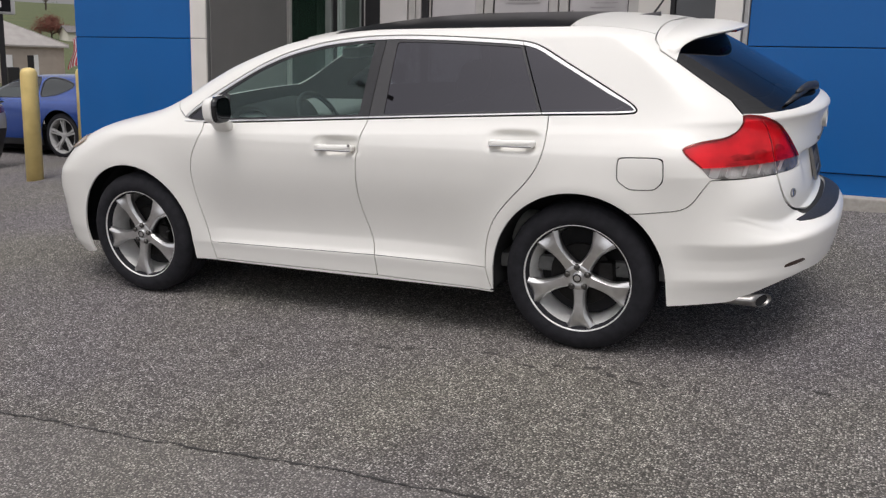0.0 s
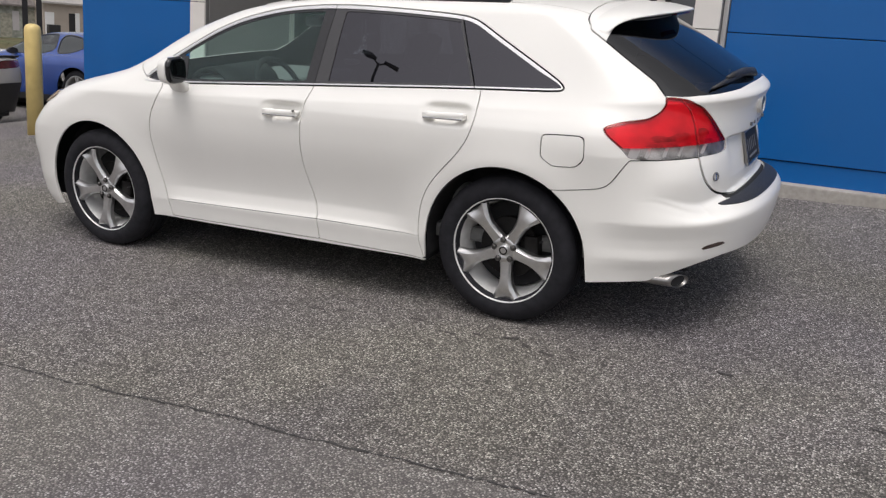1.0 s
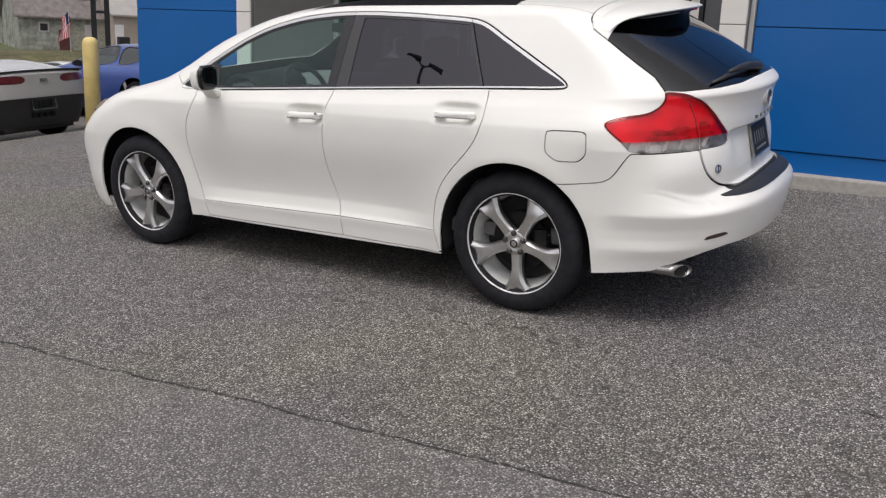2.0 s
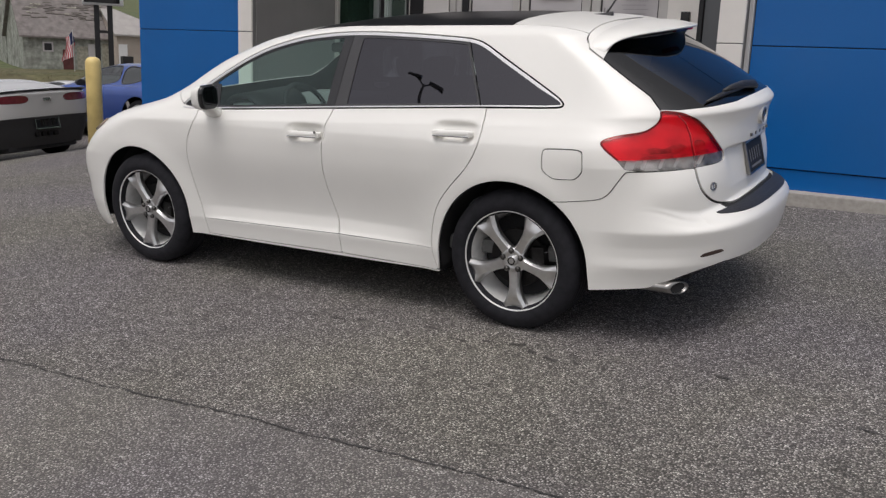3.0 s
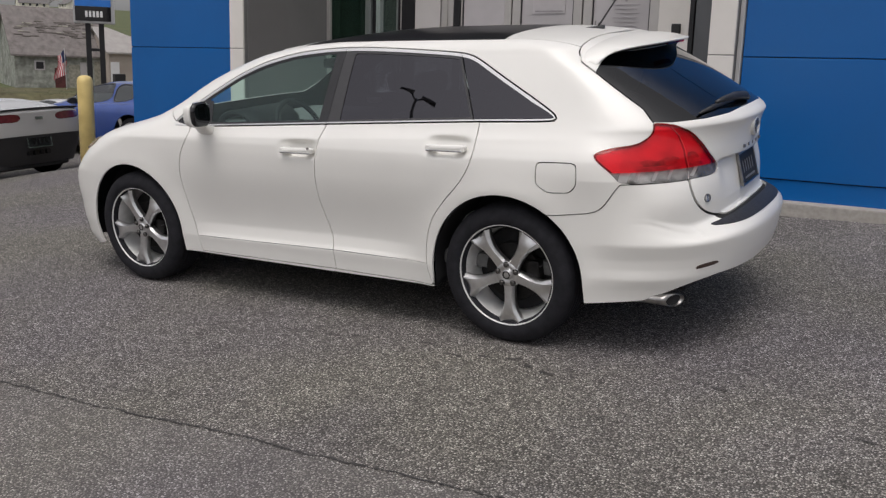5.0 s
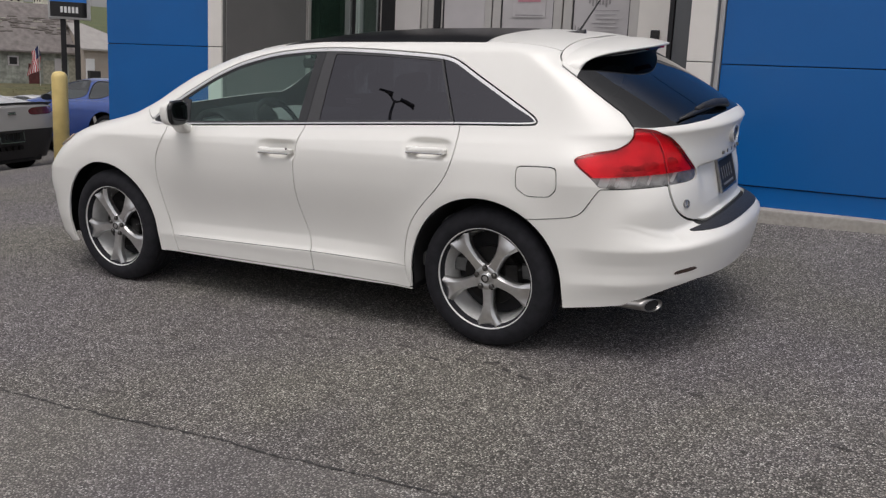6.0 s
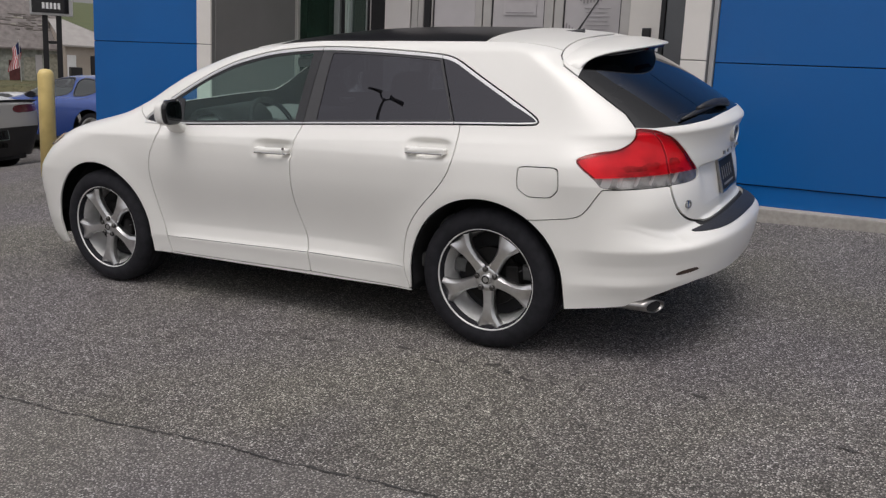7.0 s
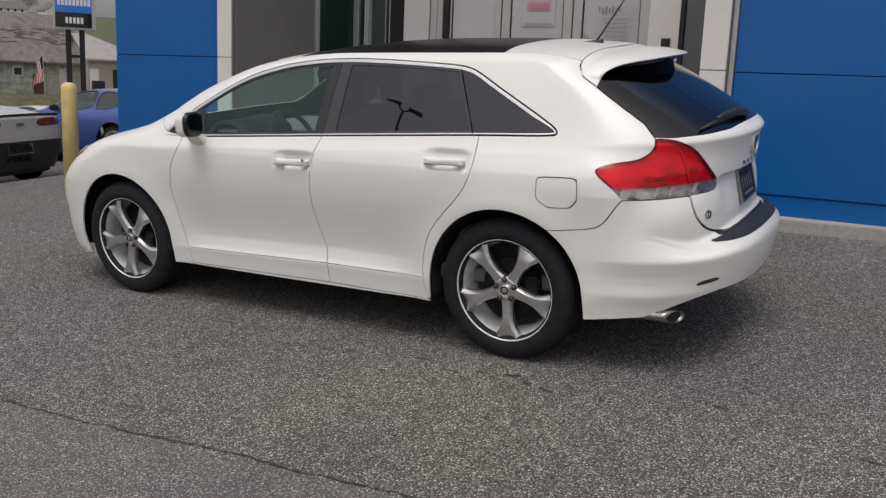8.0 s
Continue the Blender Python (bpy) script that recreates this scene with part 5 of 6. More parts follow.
for x, y, wd in ((-1.12, -0.40, 0.27), (-1.12, 0.40, 0.27), (-0.20, -0.38, 0.30), (-0.20, 0.38, 0.30)):
    bm = bmesh.new()
    add_box(bm, x - 0.30, x + 0.22, y - wd, y + wd, 0.46, 0.62, 0.06, 3)
    back = bmesh.new()
    add_box(back, -0.07, 0.07, -wd, wd, 0.0, 0.62, 0.055, 3)
    add_box(back, -0.05, 0.05, -0.13, 0.13, 0.66, 0.84, 0.045, 3)
    add_tube(back, [(0, -0.06, 0.58), (0, -0.06, 0.72)], 0.008, 6)
    add_tube(back, [(0, 0.06, 0.58), (0, 0.06, 0.72)], 0.008, 6)
    back.transform(pose(x + 0.18, y, 0.56, 0, 16, 0))
    seat = part("seat", bm, CABIN_LIGHT, car, "grey leather seat", smooth=True)
    part("seat_back", back, CABIN_LIGHT, seat, smooth=True)
lining = bmesh.new()
add_box(lining, -2.3, 0.75, -0.80, 0.80, 0.36, 0.44, 0.02)
add_box(lining, 0.16, 0.62, -0.72, 0.72, 0.44, 0.98, 0.04)
part("cabin_floor", lining, CABIN, car, "dark cabin floor")
head = bmesh.new()
add_box(head, -0.10, 0.02, -0.14, 0.14, -0.03, 0.03, 0.02, 3)
part("cabin_mirror", head, CABIN, car).matrix_basis = pose(-1.62, 0, 1.40)


# ---- entrance recess ----
HEAD = 3.68
bm = box(PIL_L[1] - 0.30, PIL_L[1], FACE + 0.16, 4.90, -0.2, HEAD, 0.0)
for v in bm.verts:
    v.co.x -= 0.085 * (v.co.y - FACE) / 1.4
wall = part("wall_return_left", bm, GREY_PANEL)
tagged(wall, "dark grey clad side wall of the entrance", "wall", kind="structure")
for z0, z1 in ((0.0, 3.1),):
    bm = box(PIL_L[1], PIL_L[1] + 0.012, FACE - 0.095, 4.89, z0, z1, 0.003, 1)
    for v in bm.verts:
        v.co.x -= 0.085 * (v.co.y - FACE) / 1.4
    part("panel", bm, GREY_PANEL, wall)


def glazed(name, x0, x1, y, z0, z1, frame_w, frame, pane, label, category, along="x", depth=0.06):
    """A framed pane, its frame a ring of bars; along says which way it runs."""
    ob = thing(name, pose(0, 0, 0), label, category, kind="structure")
    def put(n, a0, a1, b0, b1, c0, c1, m, bev=0.004):
        if along == "x":
            return part(n, box(a0, a1, b0, b1, c0, c1, bev, 1), m, ob)
        return part(n, box(b0, b1, a0, a1, c0, c1, bev, 1), m, ob)
    put("window_frame", x0, x0 + frame_w, y, y + depth, z0, z1, frame)
    put("window_frame", x1 - frame_w, x1, y, y + depth, z0, z1, frame)
    put("window_frame", x0 + frame_w, x1 - frame_w, y, y + depth, z1 - frame_w, z1, frame)
    put("window_frame", x0 + frame_w, x1 - frame_w, y, y + depth, z0, z0 + 0.2, frame)
    put("pane", x0 + frame_w, x1 - frame_w, y + depth * 0.45, y + depth * 0.45 + 0.008, z0 + 0.2, z1 - frame_w, pane, 0.0).visible_shadow = False
    return ob


FLOOR = lot(-2.5, 4.4)
# side glazing, then the back wall from corner to corner
for x0, x1 in ((-5.122, -5.098), (-5.088, -5.070)):
    tagged(part("corner_post", box(x0, x1, 4.90, 4.955, FLOOR, HEAD, 0.005, 1), ALU), "slim aluminium corner post", "post", kind="structure")
glazed("window_1", -5.70, -4.885, BACK + 0.03, FLOOR, HEAD, 0.03, ALU_DARK, SHOP_GLASS, "dark greenish entrance glass in a slim dark frame", "window")
tagged(part("corner_post", box(-4.882, -4.805, BACK - 0.01, BACK + 0.08, FLOOR, HEAD, 0.006, 1), ALU_DARK), "slim aluminium corner post", "post", kind="structure")
tagged(part("door_edge", box(-4.802, -4.722, BACK + 0.03, BACK + 0.07, FLOOR, HEAD, 0.004, 1), DARK_FRAME), "dark metal door edge beside the glass", "door", kind="structure")
tagged(part("corner_post", box(-4.719, -4.690, BACK - 0.01, BACK + 0.06, FLOOR, HEAD, 0.004, 1), PALE_GREEN), "pale green aluminium glazing bar", "post", kind="structure")
tagged(part("corner_post", box(-4.684, -4.655, BACK - 0.01, BACK + 0.06, FLOOR, HEAD, 0.004, 1), PALE_GREEN), "pale green aluminium glazing bar", "post", kind="structure")
glazed("window_2", -4.652, -4.405, BACK + 0.01, FLOOR, HEAD, 0.018, ALU_DARK, SHOP_GLASS, "narrow dark greenish glass in an aluminium frame", "window")
tagged(part("door_edge", box(-4.402, -4.142, BACK + 0.02, BACK + 0.07, FLOOR, HEAD, 0.004, 1), DARK_FRAME), "dark metal door edge beside the glass", "door", kind="structure")
tagged(part("corner_post", box(-4.357, -4.345, BACK + 0.005, BACK + 0.018, FLOOR, HEAD, 0.002, 1), ALU), "thin aluminium bar on a dark door edge", "post", kind="structure")


def wall_strip(name, x0, x1, m, label, y=BACK, th=0.10):
    return tagged(part(name, box(x0, x1, y, y + th, FLOOR - 0.05, HEAD, 0.004, 1), m), label, "wall", kind="structure")


wall_strip("wall_back_a", -4.138, -3.778, PALE_WALL, "pale grey clad wall strip beside the doors")
tagged(part("door_backing", box(-3.775, -1.05, BACK + 0.085, BACK + 0.11, HEAD - 0.40, HEAD, 0.0), DARK), "dark backing over the doors", "trim", kind="structure")
for x0, x1, m in ((-3.752, -3.668, ALU), (-3.662, -3.588, ALU), (-3.584, -3.500, DARK_FRAME)):
    tagged(part("door_post", box(x0, x1, BACK - 0.015, BACK + 0.09, FLOOR - 0.05, HEAD, 0.006, 1), m), "aluminium door post" if m is ALU else "dark door post", "post", kind="structure")
for n, x0, x1, fw in (("door_1", -3.497, -2.822, 0.020), ("door_2", -2.812, -1.952, 0.105), ("door_3", -1.938, -1.078, 0.105)):
    d = glazed(n, x0, x1, BACK + 0.01, FLOOR, HEAD - 0.4, fw, ALU, FROST, "aluminium framed door with pale frosted glass", "door")
    for gx0, gx1 in ((x0 + fw, x0 + fw + 0.010), (x1 - fw - 0.010, x1 - fw)):
        part("gasket", box(gx0, gx1, BACK + 0.020, BACK + 0.034, FLOOR + 0.2, HEAD - 0.4 - fw), DARK_FRAME, d)
    part("door_pull", add_tube(bmesh.new(), [(x1 - 0.10, BACK - 0.05, FLOOR + 0.75), (x1 - 0.10, BACK - 0.05, FLOOR + 1.20)], 0.012, 10), ALU, d)
    if n == "door_1":
        part("stile", box(-2.912, -2.822, BACK + 0.004, BACK + 0.03, FLOOR + 0.2, HEAD - 0.42, 0.004, 1), ALU, d)
tagged(part("door_head", box(-3.497, -1.078, BACK - 0.002, BACK + 0.08, HEAD - 0.395, HEAD, 0.006, 1), ALU), "aluminium panel over the doors", "trim", kind="structure")
wall_strip("wall_back_b", -1.072, -0.742, WHITE_PANEL, "off-white wall strip with a small dark box", y=BACK - 0.02)
wall_strip("jamb_right", -0.739, -0.690, DARK_FRAME, "black door jamb", y=BACK - 0.04)
wall_strip("wall_back_c", -0.687, 1.2, GREY_GLASS, "grey glass wall strip beside a pillar", y=BACK - 0.01)
tagged(part("wall_return_right", box(PIL_R[0] + 0.004, PIL_R[1], FACE + 0.21, BACK - 0.03, FOOT, HEAD), GREY_PANEL), "grey side wall of the entrance", "wall", kind="structure")
entry = part("card_reader", box(-0.917, -0.824, BACK - 0.055, BACK - 0.020, 1.858, 1.960, 0.006), DARK_FRAME)
tagged(entry, "small dark grey box on a pale wall", "card reader")
part("reader_face", box(-0.905, -0.836, BACK - 0.058, BACK - 0.0545, 1.885, 1.950, 0.002), GLOSS_BLACK, entry)
# notices on the door glass; their words cannot be read
for x0, x1, z0, z1, m, label in ((-2.502, -2.226, 2.251, 2.345, PINK, "pink notice on the door glass"), (-2.56, -2.16, 2.08, 2.42, PAPER, "pale notice on the door glass")):
    y = BACK + (0.020 if m is PINK else 0.026)
    note = tagged(part("notice", box(x0, x1, y, y + 0.004, z0, z1), m), label, "notice")
    bars = bmesh.new()
    for k in range(2 if m is PINK else 1):
        add_box(bars, x0 + 0.03, x1 - 0.03, y - 0.002, y, z0 + 0.02 + 0.03 * k, z0 + 0.03 + 0.03 * k)
    part("notice_bars", bars, GREY_INK, note)
deck = bmesh.new()
for k in range(7):
    z = 2.295 - 0.014 * (k % 2)
    add_box(deck, -1.655 + 0.038 * k, -1.634 + 0.038 * k, BACK + 0.030, BACK + 0.033, z - 0.060 - 0.012 * (k % 3), z)
for k in range(6):
    add_box(deck, -1.60 + 0.02 * (k % 3), -1.30 - 0.03 * (k % 2), BACK + 0.030, BACK + 0.033, 2.16 - 0.045 * k, 2.165 - 0.045 * k)
for k in range(4):
    add_box(deck, -1.800 + 0.035 * k, -1.785 + 0.035 * k, BACK + 0.030, BACK + 0.033, 1.93, 2.00 - 0.02 * k)
tagged(part("door_decal", deck, GREY_INK), "dark lettered decal, unreadable, on the door glass", "decal")
# bright stair rail seen in the first door's glass
rail = bmesh.new()
add_tube(rail, [(-3.64, BACK + 0.25, 2.256), (-3.04, BACK + 0.25, 2.164)], 0.011, 8)
for k in range(5):
    add_tube(rail, [(-3.52 + 0.055 * k, BACK + 0.25, 2.237 - 0.0085 * k), (-3.52 + 0.055 * k, BACK + 0.25, 1.7)], 0.006, 6)
tagged(part("stair_rail", rail, PAPER), "white stair rail behind the door glass", "rail")
# shell of the building: soffit, rooms behind the glass, roof
tagged(part("ceiling", box(PIL_L[1] - 0.3, PIL_R[1], BACK + 0.12, BACK + 3.2, HEAD, HEAD + 0.016), PALE_WALL), "pale ceiling of the entrance hall", "ceiling", kind="structure")
tagged(part("wall_room_back", box(-9.0, 1.2, BACK + 3.0, BACK + 3.2, -0.3, HEAD), PALE_WALL), "pale wall of the room behind the glass", "wall", kind="structure")
tagged(part("floor", box(-7.0, 1.2, FACE + 0.3, BACK + 3.0, -0.4, FLOOR - 0.004), CONCRETE), "concrete floor of the entrance", "floor", kind="structure")
# side wall with an added opening, so that daylight brightens the closed room
side = bmesh.new()
for y0, y1, z0, z1 in ((FACE + 0.225, 14.0, -0.9, 0.5), (FACE + 0.225, 14.0, 2.9, TOP), (FACE + 0.225, 6.2, 0.5, 2.9), (10.0, 14.0, 0.5, 2.9)):
    add_box(side, LEFT + 0.006, LEFT + 0.25, y0, y1, z0, z1)
tagged(part("wall_side_left", side, GREY_PANEL), "dark side wall of the building with an added daylight opening", "wall", kind="structure")
# glazing of the added opening; it is there only to light the room
glazed("daylight_opening", 6.205, 9.995, LEFT + 0.08, 0.505, 2.895, 0.05, ALU_DARK, SHOP_GLASS, "added greenish side pane that lets daylight into the room", "window", "y")
tagged(part("roof", box(LEFT, RIGHT, BACK + 0.12, 14.0, TOP - 0.2, TOP), GREY_PANEL), "flat roof of the building", "roof", kind="structure")

# ---- a tar seam and dark flecks across the lot ----
def lay(points, width, name, m, label, lift=0.004):
    """A strip along the lot, following its slope."""
    bm = bmesh.new()
    l, r = [], []
    for i, (x, y) in enumerate(points):
        a, b = points[max(i - 1, 0)], points[min(i + 1, len(points) - 1)]
        d = Vector((b[0] - a[0], b[1] - a[1], 0)).normalized()
        w = width * random.choice((0.25, 0.5, 0.8, 1.1, 1.6))
        for side, s in ((l, 1), (r, -1)):
            px, py = x - d.y * w * s, y + d.x * w * s
            side.append(bm.verts.new((px, py, lot(px, py) + lift)))
    for i in range(len(l) - 1):
        bm.faces.new((l[i], r[i], r[i + 1], l[i + 1]))
    bmesh.ops.recalc_face_normals(bm, faces=bm.faces[:])
    return tagged(part(name, bm, m), label, "crack", kind="structure")


random.seed(11)
seam = []
wob = 0.0
for x in np.arange(-6.0, 4.0, 0.018):
    wob = 0.88 * wob + random.uniform(-0.0065, 0.0065)
    seam.append((x, -1.425 + 0.062 * x + wob))
lay(seam, 0.0048, "lot_seam", TAR, "dark open joint across the asphalt")
for x, y, n in ((-0.42, -0.19, 5), (-0.30, -0.20, 4), (-0.22, -0.26, 7), (-0.05, -0.225, 4), (0.10, -0.20, 6), (0.22, -0.245, 4), (0.32, -0.27, 6), (0.47, -0.255, 4), (0.62, -0.27, 5), (1.10, -0.10, 6), (-1.70, -0.42, 5), (-1.24, -0.335, 5), (-1.10, -0.31, 4), (-0.96, -0.285, 6), (-0.82, -0.26, 4), (-0.70, -0.24, 4), (-1.65, -0.62, 4), (1.75, -0.35, 5), (1.42, -0.55, 3), (0.75, -0.62, 3)):
    pts, px, py = [], x, y
    for k in range(n):
        pts.append((px, py))
        px += 0.016
        py += random.uniform(-0.011, 0.009)
    lay(pts, 0.0085, "lot_fleck", FLECK, "short dark crack in the asphalt")


# ---- yellow bollards by the corner of the building ----
def bollard(x, y):
    z = lot(x, y)
    b = thing("bollard", pose(x, y, z), "yellow plastic-sleeved steel bollard with a domed top", "bollard", "bollards by the building")
    part("sleeve", add_lathe(bmesh.new(), [(0.086, -0.05), (0.086, 1.095), (0.083, 1.120), (0.072, 1.147), (0.050, 1.165), (0.020, 1.173)], 28), YELLOW, b, smooth=True)
    return b


bollard(-6.76, 2.62)
bollard(-8.31, 4.80)


# ---- cars parked beyond the corner ----
def road_wheel(parent, x, y, r, rim_r, turn, rim_mat, spokes=5):
    """A plainer alloy wheel for the far cars; its outer face looks along -y before the turn."""
    w = new("wheel")
    w.parent = parent
    w.matrix_basis = pose(x, y, r, 0, 0, turn)
    part("tyre", add_lathe(bmesh.new(), [(rim_r - 0.01, 0.01), (rim_r + 0.02, -0.008), (r - 0.03, -0.006), (r, 0.025), (r, 0.22), (r - 0.03, 0.245), (rim_r - 0.01, 0.24)], 40, "y", closed=True), RUBBER, w, "black tyre", smooth=True)
    rim = bmesh.new()
    add_lathe(rim, [(rim_r - 0.022, 0.2), (rim_r - 0.02, 0.02), (rim_r - 0.004, 0.0), (rim_r + 0.004, 0.002), (rim_r + 0.004, 0.2)], 40, "y", closed=True)
    part("rim", rim, rim_mat, w, smooth=True)
    for k in range(spokes * 2):
        a = radians(90 + 360 / spokes * (k // 2)) + (0.11 if k % 2 else -0.11)
        d, t = Vector((math.cos(a), 0, math.sin(a))), Vector((-math.sin(a), 0, math.cos(a)))
        sp = bmesh.new()
        ends = []
        for rr_, hw, yy in ((0.04, 0.022, 0.045), (rim_r * 0.55, 0.015, 0.028), (rim_r - 0.008, 0.020, 0.012)):
            c = d * rr_
            ends.append([sp.verts.new(c + t * q * hw + Vector((0, yy + e, 0))) for q, e in ((-1, 0.03), (-0.7, 0), (0.7, 0), (1, 0.03))])
        for p, q in zip(ends, ends[1:]):
            for i in range(4):
                sp.faces.new((p[i], p[(i + 1) % 4], q[(i + 1) % 4], q[i]))
        sp.faces.new(ends[0])
        sp.faces.new(ends[-1])
        bmesh.ops.recalc_face_normals(sp, faces=sp.faces[:])
        part("spoke", sp, rim_mat, w)
    part("hub", add_lathe(bmesh.new(), [(0.055, 0.07), (0.055, 0.042), (0.03, 0.036), (0.008, 0.035)], 20, "y"), rim_mat, w)
    part("wheel_backing", add_lathe(bmesh.new(), [(0.02, 0.12), (rim_r - 0.02, 0.13), (rim_r - 0.02, 0.14), (0.02, 0.14)], 28, "y"), DARK, w)


def far_car(name, m, label, z_rows, cols, paint, low_paint, low_z, windows, base, tyre_r, rim_r, half_track, rim_mat, lamps, lamp_mat, panes=()):
    """A parked car from the same kind of skin: body, darker lower part, windows, lamps, wheels."""
    c = thing(name, m, label, "car")
    def arches(x, z):
        out = np.full(x.shape, 9.0)
        for ax in (0.0, base):
            out = np.minimum(out, np.where(z > tyre_r, np.hypot(x - ax, z - tyre_r), np.abs(x - ax)) - tyre_r - 0.05)
        return out
    p, n = make_skin(z_rows, cols, 0.03, 90)
    r_, c_ = p.shape[:2]
    g = np.arange(r_ * c_).reshape(r_, c_)
    q = np.stack([g[:-1, :-1], g[:-1, 1:], g[1:, 1:], g[1:, :-1]], axis=-1).reshape(-1, 4)
    s = Sheet(p.reshape(-1, 3), n.reshape(-1, 3), [tuple(int(i) for i in f) for f in q])
    s = s.keep(-arches(s.v[:, 0], s.v[:, 2]))
    sheet_part("inner_frame", s.keep(s.v[:, 2] - z_rows[-5]), DARK, c, "dark inner structure", push=-0.02, edge=0, both=True)
    def lamp_field(t):
        f = np.full(len(t.v), 9.0)
        for y0, y1, z0, z1, x0 in lamps:
            f = np.minimum(f, np.maximum(inside(round_off([(y0, z0), (y1, z0 + 0.02), (y1, z1 + 0.01), (y0, z1)], 2), -t.v[:, 1], t.v[:, 2]), x0 - t.v[:, 0]))
        return f
    body = s
    for o in windows:
        body = body.keep(0.002 - body.xz(round_off(o, 2)))
    body = body.keep(0.002 - lamp_field(body))
    upper, lower = body.keep(low_z - body.v[:, 2]), body.keep(body.v[:, 2] - low_z + 0.004)
    sheet_part("body", upper, paint, c, both=True)
    if len(lower.f):
        sheet_part("lower_body", lower, low_paint, c, "dark lower bodywork", both=True)
    for right in (False, True):
        for i, o in enumerate(windows):
            w = s.keep(s.xz(round_off(o, 2)) + 0.002)
            sheet_part("car_window", w, panes[i] if panes else FAR_GLASS, c, "pale greenish car window" if panes and panes[i] is not FAR_GLASS else "dark car window", push=-0.004, edge=0.004, right=right)
            ring = s.keep(s.xz(round_off(o, 2)) - 0.016)
            sheet_part("window_trim", ring.keep(-(ring.xz(round_off(o, 2)) - 0.001)), BLACK, c, "black window surround", push=0.003, edge=0.006, right=right)
        knob = bmesh.new()
        bmesh.ops.create_uvsphere(knob, u_segments=20, v_segments=12, radius=1.0)
        wx, wz = windows[0][0]
        for v in knob.verts:
            v.co = Vector((wx + 0.50 + 0.055 * min(v.co.x, 0.4), (1 if right else -1) * 0.95 + 0.10 * v.co.y, wz + 0.02 + 0.055 * v.co.z))
        part("door_mirror", knob, BLACK, c, "dark door mirror", smooth=True)
        l_ = s.keep(lamp_field(s) + 0.002)
        if len(l_.f):
            sheet_part("tail_lamp", l_, lamp_mat, c, "red tail lamp", push=0.002, edge=0.01, right=right)
    for ax in (0.0, base):
        road_wheel(c, ax, -half_track, tyre_r, rim_r, 0, rim_mat)
        road_wheel(c, ax, half_track, tyre_r, rim_r, 180, rim_mat)
    shade = bmesh.new()
    add_box(shade, base - 0.5, 0.7, -half_track + 0.28, half_track - 0.28, 0.09, 0.42, 0.03)
    part("underbody", shade, DARK, c, "black underbody")
    return c


def const(v, n):
    return [v] * n


def on_lot(x, y, heading):
    """Pose on the asphalt at (x, y); heading turns the car's own x axis."""
    h = 0.5
    nx, ny = (lot(x - h, y) - lot(x + h, y)) / (2 * h), (lot(x, y - h) - lot(x, y + h)) / (2 * h)
    tilt = Vector((0, 0, 1)).rotation_difference(Vector((nx, ny, 1)).normalized()).to_matrix().to_4x4()
    return Matrix.Translation((x, y, lot(x, y))) @ tilt @ pose(0, 0, 0, 0, 0, heading)


BLUE_Z = [0.20, 0.33, 0.47, 0.60, 0.73, 0.84, 0.905, 0.94, 1.01, 1.10, 1.19, 1.26, 1.30, 1.315]
blue_cols = [[0.90, 0.93, 0.94, 0.95, 0.955, 0.945, 0.91, 0.86, 0.79, 0.73, 0.67, 0.58, 0.42, 0.03],
             [-3.65, -3.74, -3.76, -3.70, -3.35, -2.62, -2.25, -2.08, -1.92, -1.72, -1.50, -1.25, -1.0, -0.6],
             const(0.5, 14), const(2.9, 14),
             [0.90, 0.98, 1.02, 1.03, 1.03, 1.03, 1.02, 1.00, 0.88, 0.72, 0.52, 0.34, 0.12, -0.3],
             [0.5, 0.5, 0.5, 0.5, 0.5, 0.5, 0.5, 0.5, 0.4, 0.38, 0.36, 0.3, 0.2, 0.05], const(2.6, 14), const(0.03, 14)]
blue_car = far_car("sports_coupe", on_lot(-10.12, 6.95, 0) @ pose(0, 0, -0.03), "glossy blue two-door coupe parked beyond the building", BLUE_Z, blue_cols, BLUE_PAINT, BLACK, 0.30,
                   [[(-1.90, 0.945), (-1.45, 1.15), (-1.0, 1.245), (-0.64, 1.255), (-0.58, 0.952)], [(-0.51, 0.955), (-0.55, 1.25), (-0.20, 1.225), (0.12, 1.15), (0.10, 1.09), (-0.16, 0.985)]],
                   -2.81, 0.355, 0.270, 0.90, SIGN_GREY, [(0.35, 0.80, 0.70, 0.82, 0.85)], RED_LENS, (CAR_GLASS, FAR_GLASS))
WHITE_Z = [0.142, 0.314, 0.437, 0.57, 0.703, 0.817, 0.883, 0.921, 0.965, 1.03, 1.10, 1.17, 1.215, 1.23]
white_cols = [[0.84, 0.88, 0.91, 0.935, 0.94, 0.92, 0.88, 0.83, 0.78, 0.73, 0.66, 0.55, 0.38, 0.03],
              [-3.5, -3.58, -3.60, -3.55, -3.2, -2.7, -2.3, -2.15, -2.0, -1.8, -1.6, -1.35, -1.15, -0.8],
              const(0.5, 14), const(2.6, 14),
              [0.72, 0.80, 0.84, 0.90, 0.93, 0.955, 0.97, 0.93, 0.74, 0.54, 0.34, 0.10, -0.15, -0.45],
              [0.30, 0.30, 0.30, 0.32, 0.34, 0.36, 0.36, 0.36, 0.36, 0.36, 0.36, 0.3, 0.2, 0.05], const(3.2, 14), const(0.03, 14)]
